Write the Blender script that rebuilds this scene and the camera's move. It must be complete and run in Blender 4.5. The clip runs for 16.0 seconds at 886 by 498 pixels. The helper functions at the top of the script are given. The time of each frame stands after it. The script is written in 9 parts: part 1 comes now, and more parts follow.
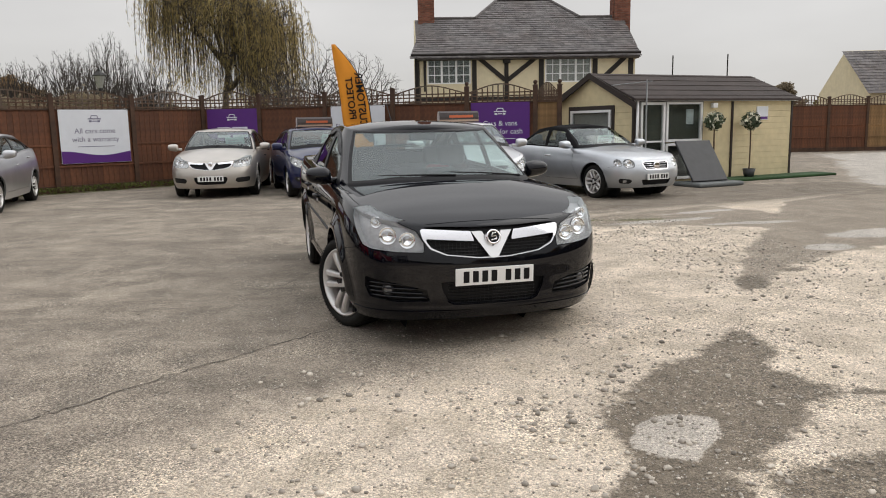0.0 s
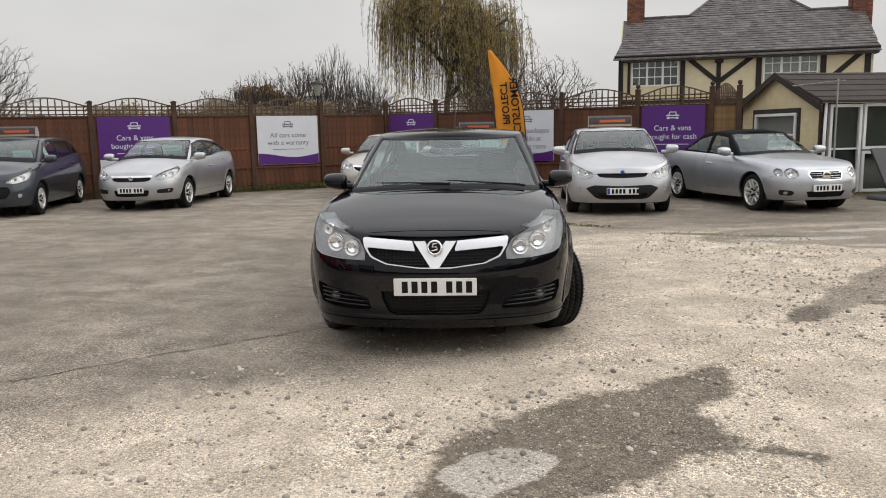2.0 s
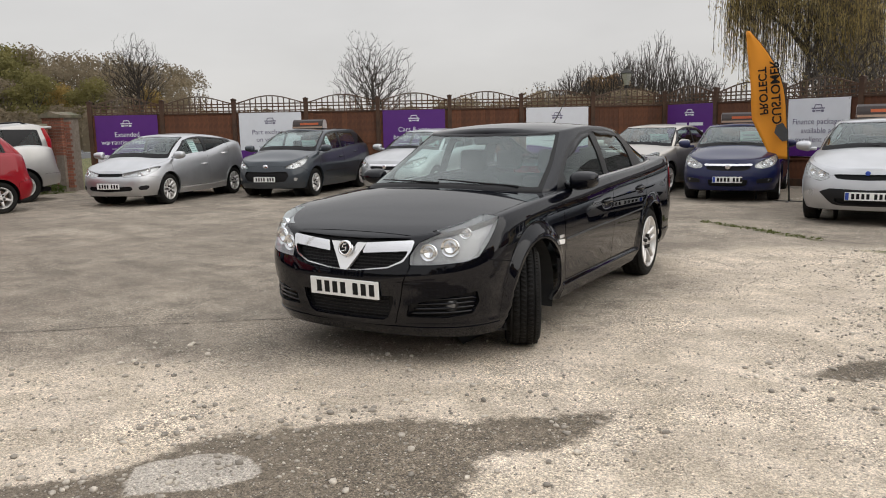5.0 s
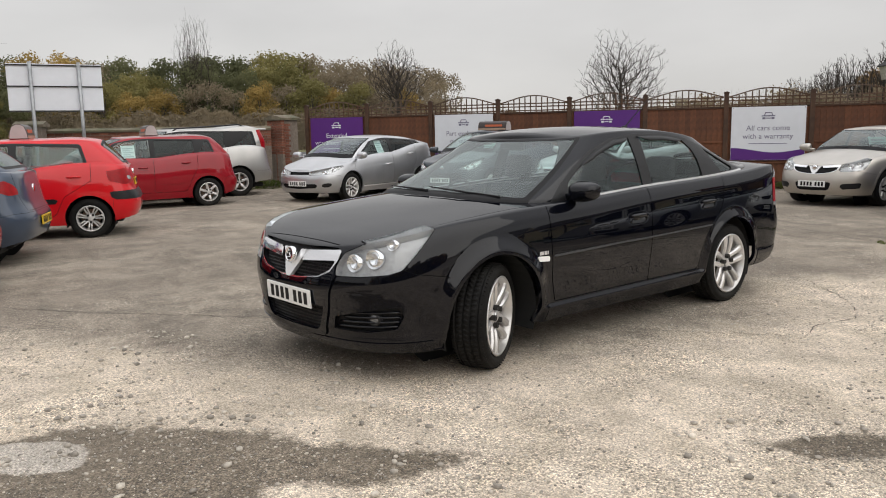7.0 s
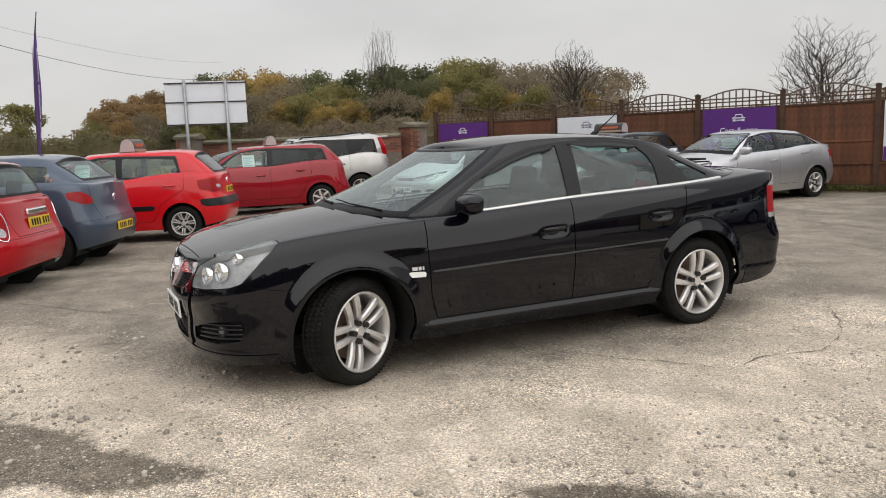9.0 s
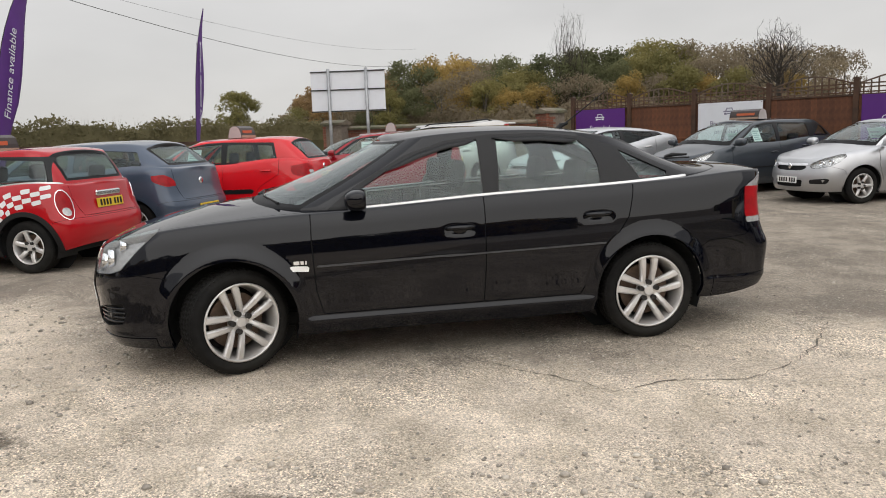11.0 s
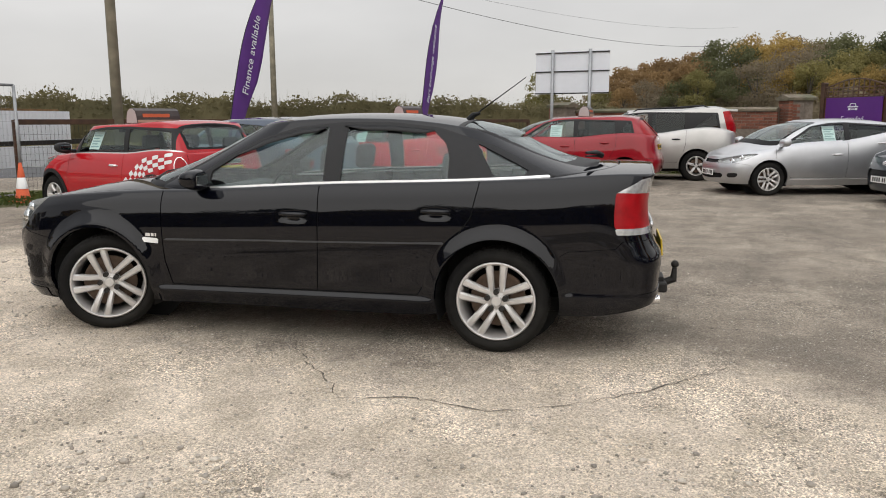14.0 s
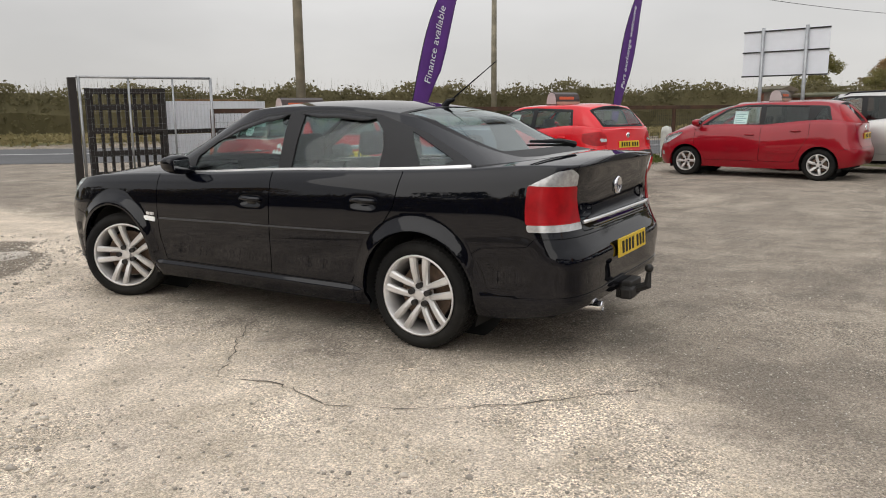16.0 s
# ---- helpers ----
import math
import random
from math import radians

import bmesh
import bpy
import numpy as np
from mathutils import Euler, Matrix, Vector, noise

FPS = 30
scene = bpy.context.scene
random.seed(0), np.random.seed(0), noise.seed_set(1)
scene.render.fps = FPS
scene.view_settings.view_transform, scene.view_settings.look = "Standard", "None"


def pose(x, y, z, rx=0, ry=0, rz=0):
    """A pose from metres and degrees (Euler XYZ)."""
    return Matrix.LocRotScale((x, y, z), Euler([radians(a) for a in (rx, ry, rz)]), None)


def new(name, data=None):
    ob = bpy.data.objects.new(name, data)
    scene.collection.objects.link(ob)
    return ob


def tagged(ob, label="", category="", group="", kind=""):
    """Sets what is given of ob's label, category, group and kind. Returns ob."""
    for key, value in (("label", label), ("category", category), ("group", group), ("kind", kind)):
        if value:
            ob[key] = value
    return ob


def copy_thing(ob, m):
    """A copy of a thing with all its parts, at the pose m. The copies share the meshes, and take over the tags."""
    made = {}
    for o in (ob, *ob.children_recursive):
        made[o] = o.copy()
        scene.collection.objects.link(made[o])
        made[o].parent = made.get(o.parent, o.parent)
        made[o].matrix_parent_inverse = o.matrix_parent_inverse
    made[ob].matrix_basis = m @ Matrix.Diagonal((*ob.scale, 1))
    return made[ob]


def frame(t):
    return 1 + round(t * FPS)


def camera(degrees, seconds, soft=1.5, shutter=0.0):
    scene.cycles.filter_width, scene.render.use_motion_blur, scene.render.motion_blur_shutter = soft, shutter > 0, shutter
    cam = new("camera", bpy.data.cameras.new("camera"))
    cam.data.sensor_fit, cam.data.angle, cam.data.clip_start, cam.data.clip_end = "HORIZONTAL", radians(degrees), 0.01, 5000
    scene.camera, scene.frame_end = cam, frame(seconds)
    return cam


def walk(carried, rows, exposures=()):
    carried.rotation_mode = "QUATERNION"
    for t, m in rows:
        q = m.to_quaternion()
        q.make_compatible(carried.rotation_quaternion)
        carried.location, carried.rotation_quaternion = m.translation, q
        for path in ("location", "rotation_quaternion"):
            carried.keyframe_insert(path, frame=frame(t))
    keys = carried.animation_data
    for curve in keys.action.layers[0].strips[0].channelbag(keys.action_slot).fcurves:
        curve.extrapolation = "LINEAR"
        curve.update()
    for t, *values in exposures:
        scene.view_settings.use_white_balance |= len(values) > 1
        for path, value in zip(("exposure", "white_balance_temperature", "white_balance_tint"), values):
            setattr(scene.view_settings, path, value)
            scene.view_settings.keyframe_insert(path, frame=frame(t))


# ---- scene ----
cam = camera(59.9, 16.0, soft=1.0)
METRES, EYE, TILT, LEAN, TURN = 15.58, 1.434, 0.0, 0.0, 0.0
ROWS = [
    (0.0, 0.0, 0.0, 0.0, -0.17, -9.15, 1.05),
    (0.5, 0.0283, 0.002, -0.002, 3.46, -8.93, 1.58),
    (1.0, 0.0564, 0.006, -0.0006, 8.47, -8.69, 1.57),
    (1.5, 0.0869, 0.0106, 0.0009, 13.35, -8.49, 0.88),
    (2.0, 0.116, 0.0214, 0.0001, 17.48, -8.59, 1.04),
    (2.5, 0.1451, 0.032, 0.0007, 22.19, -9.02, 1.87),
    (3.0, 0.1726, 0.0458, 0.0006, 26.03, -8.96, 1.72),
    (3.5, 0.1959, 0.0649, 0.0013, 30.32, -8.86, 1.4),
    (4.0, 0.2221, 0.0823, 0.0008, 34.79, -8.92, 1.12),
    (4.5, 0.2416, 0.1012, -0.0006, 39.47, -9.02, 0.92),
    (5.0, 0.2598, 0.1238, 0.0005, 44.55, -8.87, 1.08),
    (7.5, 0.3284, 0.2624, 0.0004, 67.7, -8.42, 1.04),
    (8.0, 0.3395, 0.2932, 0.0007, 71.28, -8.25, 1.24),
    (8.5, 0.3477, 0.324, -0.0007, 74.66, -7.98, 1.69),
    (9.0, 0.3519, 0.3555, 0.0008, 78.03, -7.93, 2.22),
    (11.5, 0.3514, 0.5109, -0.0001, 96.11, -8.72, 1.61),
    (12.0, 0.344, 0.5435, 0.0003, 99.75, -8.89, 1.24),
    (12.5, 0.3299, 0.5731, -0.0014, 105.17, -9.0, 0.8),
    (13.0, 0.3174, 0.6055, -0.0013, 108.89, -8.89, 0.65),
    (13.5, 0.3066, 0.6361, -0.0004, 112.18, -9.1, 0.45),
    (14.0, 0.2927, 0.6645, -0.0002, 116.45, -9.5, 0.07),
    (14.5, 0.2796, 0.6944, -0.0009, 122.27, -10.22, 0.03),
    (15.0, 0.2599, 0.7201, -0.0028, 126.52, -10.89, 0.67),
    (15.5, 0.236, 0.7417, -0.0022, 130.46, -10.9, 0.61),
    (16.0, 0.2114, 0.7608, -0.001, 135.24, -10.33, 0.47),
]
walk(cam, [(t, pose(0, 0, EYE, TILT, LEAN, TURN) @ pose(METRES * x, METRES * y, METRES * z, 90 + pitch, roll, yaw)) for t, x, y, z, yaw, pitch, roll in ROWS])

# ---- light: a flat overcast sky, brighter overhead, and a very soft sun ----
world = bpy.data.worlds.new("overcast_sky")
scene.world = world
world.use_nodes = True
wn, wl = world.node_tree.nodes, world.node_tree.links
wn.clear()
SUN_ELEV, SUN_ROT = radians(32), radians(75)


def wnode(kind, **kw):
    n = wn.new(kind)
    for k, v in kw.items():
        n.inputs[k].default_value = v
    return n


w_out, w_bg = wn.new("ShaderNodeOutputWorld"), wn.new("ShaderNodeBackground")
w_tc = wn.new("ShaderNodeTexCoord")
w_sep = wn.new("ShaderNodeSeparateXYZ")
wl.new(w_tc.outputs["Generated"], w_sep.inputs[0])
w_map = wn.new("ShaderNodeMapping")
w_map.inputs["Scale"].default_value = (1.2, 1.2, 3.5)
wl.new(w_tc.outputs["Generated"], w_map.inputs[0])
w_noise = wnode("ShaderNodeTexNoise", Scale=1.6, Detail=5.0, Roughness=0.5)
wl.new(w_map.outputs[0], w_noise.inputs["Vector"])
w_grad = wn.new("ShaderNodeValToRGB")
w_grad.color_ramp.elements[0].position, w_grad.color_ramp.elements[0].color = 0.0, (0.636, 0.622, 0.606, 1)
w_grad.color_ramp.elements[1].position, w_grad.color_ramp.elements[1].color = 1.0, (1.50, 1.51, 1.55, 1)
e = w_grad.color_ramp.elements.new(0.30)
e.color = (0.708, 0.700, 0.698, 1)
wl.new(w_sep.outputs["Z"], w_grad.inputs[0])
w_cl = wn.new("ShaderNodeMapRange")
for k, v in (("From Min", 0.3), ("From Max", 0.7), ("To Min", 0.86), ("To Max", 1.10)):
    w_cl.inputs[k].default_value = v
wl.new(w_noise.outputs["Fac"], w_cl.inputs["Value"])
w_mul = wn.new("ShaderNodeVectorMath")
w_mul.operation = "SCALE"
wl.new(w_grad.outputs["Color"], w_mul.inputs[0])
wl.new(w_cl.outputs["Result"], w_mul.inputs["Scale"])
w_sky = wn.new("ShaderNodeTexSky")
w_sky.sky_type, w_sky.sun_disc = "NISHITA", False
w_sky.sun_elevation, w_sky.sun_rotation = SUN_ELEV, SUN_ROT
w_add = wn.new("ShaderNodeMix")
w_add.data_type, w_add.blend_type = "RGBA", "ADD"
w_add.inputs["Factor"].default_value = 0.004
wl.new(w_mul.outputs[0], w_add.inputs["A"])
wl.new(w_sky.outputs["Color"], w_add.inputs["B"])
wl.new(w_add.outputs["Result"], w_bg.inputs["Color"])
w_bg.inputs["Strength"].default_value = 1.0
wl.new(w_bg.outputs[0], w_out.inputs["Surface"])

sun = new("sun", bpy.data.lights.new("sun", "SUN"))
sun.data.energy, sun.data.angle, sun.data.color = 1.4, radians(85), (1.0, 0.96, 0.9)
sun.rotation_euler = (radians(58), 0, radians(105))
scene.view_settings.exposure = 0.0


# ---- materials ----
def mat(name, base, rough=0.6, metal=0.0, vary=0.12, scale=6.0, bump=0.0, bscale=60.0, coat=0.0, second=None, sscale=1.5, spec=0.5, objvary=0.0, island=0.0):
    """A surface with colour variation at two scales and a fine relief."""
    m = bpy.data.materials.new(name)
    m.use_nodes = True
    nt = m.node_tree
    N, L = nt.nodes, nt.links
    b = N["Principled BSDF"]
    b.inputs["Roughness"].default_value, b.inputs["Metallic"].default_value = rough, metal
    b.inputs["Specular IOR Level"].default_value = spec
    b.inputs["Coat Weight"].default_value = coat
    b.inputs["Coat Roughness"].default_value, b.inputs["Coat IOR"].default_value = 0.03, 1.40
    tc = N.new("ShaderNodeTexCoord")
    n1 = N.new("ShaderNodeTexNoise")
    n1.inputs["Scale"].default_value, n1.inputs["Detail"].default_value = scale, 6
    L.new(tc.outputs["Object"], n1.inputs["Vector"])
    n2 = N.new("ShaderNodeTexNoise")
    n2.inputs["Scale"].default_value, n2.inputs["Detail"].default_value = sscale, 4
    L.new(tc.outputs["Object"], n2.inputs["Vector"])
    mr = N.new("ShaderNodeMapRange")
    mr.inputs["From Min"].default_value, mr.inputs["From Max"].default_value = 0.3, 0.7
    mr.inputs["To Min"].default_value, mr.inputs["To Max"].default_value = 1 - vary, 1 + vary
    L.new(n1.outputs["Fac"], mr.inputs["Value"])
    mix = N.new("ShaderNodeMix")
    mix.data_type = "RGBA"
    mix.inputs["A"].default_value = (*base, 1)
    mix.inputs["B"].default_value = (*(second or [c * (1 - vary) for c in base]), 1)
    ramp = N.new("ShaderNodeMapRange")
    ramp.inputs["From Min"].default_value, ramp.inputs["From Max"].default_value = 0.4, 0.65
    L.new(n2.outputs["Fac"], ramp.inputs["Value"])
    L.new(ramp.outputs["Result"], mix.inputs["Factor"])
    sc = N.new("ShaderNodeVectorMath")
    sc.operation = "SCALE"
    L.new(mix.outputs["Result"], sc.inputs[0])
    if objvary or island:
        oi, r2, mu = N.new("ShaderNodeObjectInfo" if objvary else "ShaderNodeNewGeometry"), N.new("ShaderNodeMapRange"), N.new("ShaderNodeMath")
        r2.inputs["To Min"].default_value, r2.inputs["To Max"].default_value = 1 - (objvary or island), 1 + (objvary or island)
        L.new(oi.outputs["Random" if objvary else "Random Per Island"], r2.inputs["Value"])
        mu.operation = "MULTIPLY"
        L.new(r2.outputs["Result"], mu.inputs[0])
        L.new(mr.outputs["Result"], mu.inputs[1])
        L.new(mu.outputs[0], sc.inputs["Scale"])
    else:
        L.new(mr.outputs["Result"], sc.inputs["Scale"])
    L.new(sc.outputs[0], b.inputs["Base Color"])
    if bump:
        n3, bp = N.new("ShaderNodeTexNoise"), N.new("ShaderNodeBump")
        n3.inputs["Scale"].default_value, n3.inputs["Detail"].default_value = bscale, 4
        L.new(tc.outputs["Object"], n3.inputs["Vector"])
        bp.inputs["Strength"].default_value, bp.inputs["Distance"].default_value = bump, 0.01
        L.new(n3.outputs["Fac"], bp.inputs["Height"])
        L.new(bp.outputs["Normal"], b.inputs["Normal"])
    return m


def glass(name, tint, gloss=0.02, ior=1.55):
    """A thin tinted pane: see-through with a Fresnel gloss."""
    m = bpy.data.materials.new(name)
    m.use_nodes = True
    N, L = m.node_tree.nodes, m.node_tree.links
    N.remove(N["Principled BSDF"])
    tr, gl, mx, fr = N.new("ShaderNodeBsdfTransparent"), N.new("ShaderNodeBsdfGlossy"), N.new("ShaderNodeMixShader"), N.new("ShaderNodeLayerWeight")
    tr.inputs["Color"].default_value = (*tint, 1)
    gl.inputs["Roughness"].default_value = gloss
    gl.inputs["Color"].default_value = (0.90, 0.97, 0.97, 1)
    fr.inputs["Blend"].default_value = 0.5
    f0 = ((ior - 1) / (ior + 1)) ** 2
    pw, ma = N.new("ShaderNodeMath"), N.new("ShaderNodeMath")
    pw.operation, ma.operation = "POWER", "MULTIPLY_ADD"
    pw.inputs[1].default_value, ma.inputs[1].default_value, ma.inputs[2].default_value = 5.0, 1 - f0, f0
    L.new(fr.outputs["Facing"], pw.inputs[0])
    L.new(pw.outputs[0], ma.inputs[0])
    L.new(ma.outputs[0], mx.inputs[0])
    L.new(tr.outputs[0], mx.inputs[1])
    L.new(gl.outputs[0], mx.inputs[2])
    L.new(mx.outputs[0], N["Material Output"].inputs["Surface"])
    return m


def paint(name, base, metal=0.0, rough=0.35, coat=1.0, dirt=0.06, spec=0.3, gloss=0.03, ior=1.5):
    """Lacquered car paint: a clear coat over the colour."""
    m = mat(name, base, rough, metal, vary=dirt, scale=3.0, coat=coat, sscale=1.2, spec=spec)
    b = m.node_tree.nodes["Principled BSDF"]
    b.inputs["Coat Roughness"].default_value, b.inputs["Coat IOR"].default_value = gloss, ior
    return m


M_BLACK = paint("black_car_paint", (0.0018, 0.0022, 0.0046), 0.0, 0.4, 1.0, spec=0.0, gloss=0.02, ior=1.44)
M_SILVER = paint("silver_car_paint", (0.51, 0.515, 0.53), 0.82, 0.36, 0.7)
M_BEIGE = paint("champagne_car_paint", (0.50, 0.465, 0.42), 0.8, 0.36, 0.7)
M_OFFROAD = paint("grey_silver_car_paint", (0.46, 0.45, 0.435), 0.7, 0.36, 0.7)
M_STEEL = paint("steel_silver_car_paint", (0.48, 0.50, 0.53), 0.82, 0.34, 0.7)
M_NAVY = paint("navy_car_paint", (0.006, 0.010, 0.055), 0.0, 0.35, 0.9, spec=0.1)
M_SLATE = paint("slate_blue_car_paint", (0.040, 0.048, 0.058), 0.3, 0.35, 0.9, spec=0.15)
M_CLIO = paint("steel_blue_car_paint", (0.058, 0.078, 0.116), 0.3, 0.35, 0.9, spec=0.15)
M_RED = paint("bright_red_car_paint", (0.58, 0.006, 0.012), 0.0, 0.35, 0.9, spec=0.1)
M_MINIRED = paint("chili_red_car_paint", (0.40, 0.004, 0.010), 0.0, 0.35, 0.9, spec=0.1)
M_DKRED = paint("deep_red_car_paint", (0.26, 0.004, 0.012), 0.1, 0.35, 0.9, spec=0.1)
M_WHITE_P = paint("white_car_paint", (0.72, 0.73, 0.74), 0.0, 0.35, 0.6)
M_PLASTIC = mat("black_plastic", (0.010, 0.010, 0.011), 0.40, spec=0.3, vary=0.1, scale=20, bump=0.1, bscale=300)
M_TRIM = mat("grey_plastic", (0.045, 0.046, 0.048), 0.55, vary=0.1, scale=20)
M_RUBBER = mat("tyre_rubber", (0.009, 0.0088, 0.0086), 0.8, spec=0.15, vary=0.25, scale=14, bump=0.2, bscale=120, second=(0.020, 0.019, 0.017))
M_RIM = mat("alloy_rim", (0.72, 0.71, 0.70), 0.34, 0.6, vary=0.08, scale=9, second=(0.5, 0.48, 0.46))
M_STEELDARK = mat("dark_steel", (0.028, 0.026, 0.024), 0.6, 0.3, vary=0.3, scale=20)
M_DISC = mat("brake_disc", (0.16, 0.11, 0.08), 0.55, 0.6, vary=0.3, scale=20)
M_CHROME = mat("chrome", (0.86, 0.86, 0.88), 0.10, 1.0, vary=0.02)
M_MIRROR = mat("mirror_glass", (0.30, 0.31, 0.32), 0.04, 1.0, vary=0.02)
M_BRIGHT = mat("bright_trim", (0.80, 0.80, 0.80), 0.25, 0.6, vary=0.03)
M_DARKIN = mat("dark_interior", (0.026, 0.026, 0.028), 0.9, spec=0.1, vary=0.2, scale=12)
M_GREYIN = mat("grey_interior", (0.055, 0.057, 0.060), 0.9, spec=0.1, vary=0.2, scale=12)
M_GLASS = glass("car_glass", (0.74, 0.86, 0.83), 0.0, 1.72)
M_SCREEN = glass("windscreen_glass", (0.80, 0.92, 0.89), 0.0, 2.0)
M_GLASSD = glass("privacy_glass", (0.22, 0.24, 0.24), 0.0, 1.45)
M_LENS = glass("lamp_lens", (0.96, 0.97, 0.97), 0.0, 1.40)
M_WINDOW = glass("window_pane", (0.80, 0.82, 0.82), 0.02)
M_REDLENS = mat("red_lens", (0.34, 0.002, 0.006), 0.3, vary=0.22, scale=16, coat=0.12, spec=0.25)
M_CLEARLENS = mat("silver_reflector", (0.58, 0.58, 0.58), 0.22, 0.55, vary=0.25, scale=40, coat=0.6)
M_AMBER = mat("amber_lens", (0.65, 0.20, 0.03), 0.15, vary=0.08, coat=0.6)
M_PLATEW = mat("white_plate", (0.78, 0.78, 0.76), 0.4, vary=0.04)
M_PLATEY = mat("yellow_plate", (0.70, 0.47, 0.02), 0.4, vary=0.04)
M_PLATEBLUE = mat("plate_blue", (0.02, 0.06, 0.35), 0.4, vary=0.04)
M_INK = mat("black_ink", (0.008, 0.008, 0.009), 0.5, vary=0.05, spec=0.2)
M_PAPER = mat("white_paper", (0.74, 0.80, 0.80), 0.6, vary=0.04)
M_PRINT = mat("grey_print", (0.30, 0.40, 0.42), 0.6, vary=0.1)
M_SIGNSALE = mat("pale_green_card", (0.42, 0.62, 0.58), 0.6, vary=0.04)
M_BODYDARK = mat("underbody", (0.01, 0.01, 0.01), 0.85, vary=0.1)

# ---- mesh helpers ----


def link_bm(name, bm, material, parent=None, label="", smooth=False, m=None):
    me = bpy.data.meshes.new(name)
    bm.to_mesh(me)
    bm.free()
    return link_me(name, me, material, parent, label, smooth, m)


def link_me(name, me, material, parent=None, label="", smooth=False, m=None):
    if material and not me.materials:
        for mm in (material if isinstance(material, (list, tuple)) else [material]):
            me.materials.append(mm)
    if smooth:
        me.shade_smooth()
    ob = new(name, me)
    if parent:
        ob.parent = parent
    if m is not None:
        ob.matrix_basis = m
    if label:
        ob["label"] = label
    return ob


def part(name, bm, material, parent, label="", smooth=False, m=None):
    return link_bm(name, bm, material, parent, label, smooth, m)


def thing(name, m, label, category, group="", kind=""):
    ob = new(name)
    ob.empty_display_size = 0.3
    ob.matrix_basis = m
    return tagged(ob, label, category, group, kind)


def mesh(name, verts, faces):
    me = bpy.data.meshes.new(name)
    me.from_pydata([tuple(map(float, v)) for v in verts], [], faces)
    me.update()
    return me


def box(bm, x0, y0, z0, x1, y1, z1, bevel=0.0, m=None):
    r = bmesh.ops.create_cube(bm, size=1)
    vs = r["verts"]
    for v in vs:
        v.co = ((x0 + x1) / 2 + v.co.x * (x1 - x0), (y0 + y1) / 2 + v.co.y * (y1 - y0), (z0 + z1) / 2 + v.co.z * (z1 - z0))
    if bevel:
        es = list({e for v in vs for e in v.link_edges})
        rb = bmesh.ops.bevel(bm, geom=es, offset=bevel, segments=2, affect="EDGES", profile=0.5)
        vs = list({v for f in rb["faces"] for v in f.verts} | {v for v in vs if v.is_valid})
    if m is not None:
        bmesh.ops.transform(bm, matrix=m, verts=vs)
    return vs


def tube(bm, pts, radii, sides=8, cap=True):
    """A tapered tube along points."""
    rings, n = [], len(pts)
    pts = [Vector(p) for p in pts]
    if not isinstance(radii, (list, tuple)):
        radii = [radii] * n
    for i, p in enumerate(pts):
        d = (pts[min(i + 1, n - 1)] - pts[max(i - 1, 0)]).normalized()
        a = d.orthogonal().normalized() if i == 0 else (a - d * a.dot(d)).normalized()
        b = d.cross(a)
        rings.append([bm.verts.new(p + radii[i] * (math.cos(2 * math.pi * k / sides) * a + math.sin(2 * math.pi * k / sides) * b)) for k in range(sides)])
    for r0, r1 in zip(rings, rings[1:]):
        for k in range(sides):
            bm.faces.new((r0[k], r0[(k + 1) % sides], r1[(k + 1) % sides], r1[k]))
    if cap:
        bm.faces.new(rings[0][::-1])
        bm.faces.new(rings[-1])


def lathe(bm, prof, sides=32, axis="y"):
    """Turns (radius, along) points round an axis."""
    rings = []
    for r, s in prof:
        ring = []
        for k in range(sides):
            a = 2 * math.pi * k / sides
            c, d = r * math.cos(a), r * math.sin(a)
            ring.append(bm.verts.new((c, s, d) if axis == "y" else (c, d, s) if axis == "z" else (s, c, d)))
        rings.append(ring)
    for r0, r1 in zip(rings, rings[1:]):
        for k in range(sides):
            bm.faces.new((r0[k], r0[(k + 1) % sides], r1[(k + 1) % sides], r1[k]))
    return rings


def prism(bm, poly, d0, d1, plane="xz"):
    """An extruded outline; poly in the plane, d0 to d1 along its normal."""
    def put(p, d):
        return (p[0], d, p[1]) if plane == "xz" else (d, p[0], p[1]) if plane == "yz" else (p[0], p[1], d)
    a = [bm.verts.new(put(p, d0)) for p in poly]
    b = [bm.verts.new(put(p, d1)) for p in poly]
    n = len(poly)
    bm.faces.new(a)
    bm.faces.new(b[::-1])
    for i in range(n):
        bm.faces.new((a[i], b[i], b[(i + 1) % n], a[(i + 1) % n]))
    bmesh.ops.recalc_face_normals(bm, faces=bm.faces)


def words(name, text, size, material, parent, m, label="", depth=0.002, align="CENTER", bold=0.0):
    cu = bpy.data.curves.new(name, "FONT")
    cu.body, cu.size, cu.align_x, cu.align_y, cu.extrude, cu.offset = text, size, align, "CENTER", depth, bold
    tmp = bpy.data.objects.new("tmp", cu)
    scene.collection.objects.link(tmp)
    me = bpy.data.meshes.new_from_object(tmp.evaluated_get(bpy.context.evaluated_depsgraph_get()))
    bpy.data.objects.remove(tmp)
    me.materials.clear()
    return link_me(name, me, material, parent, label, False, m)

# ---- cars: one shell of plan slices, cut into panels, lamps and panes ----


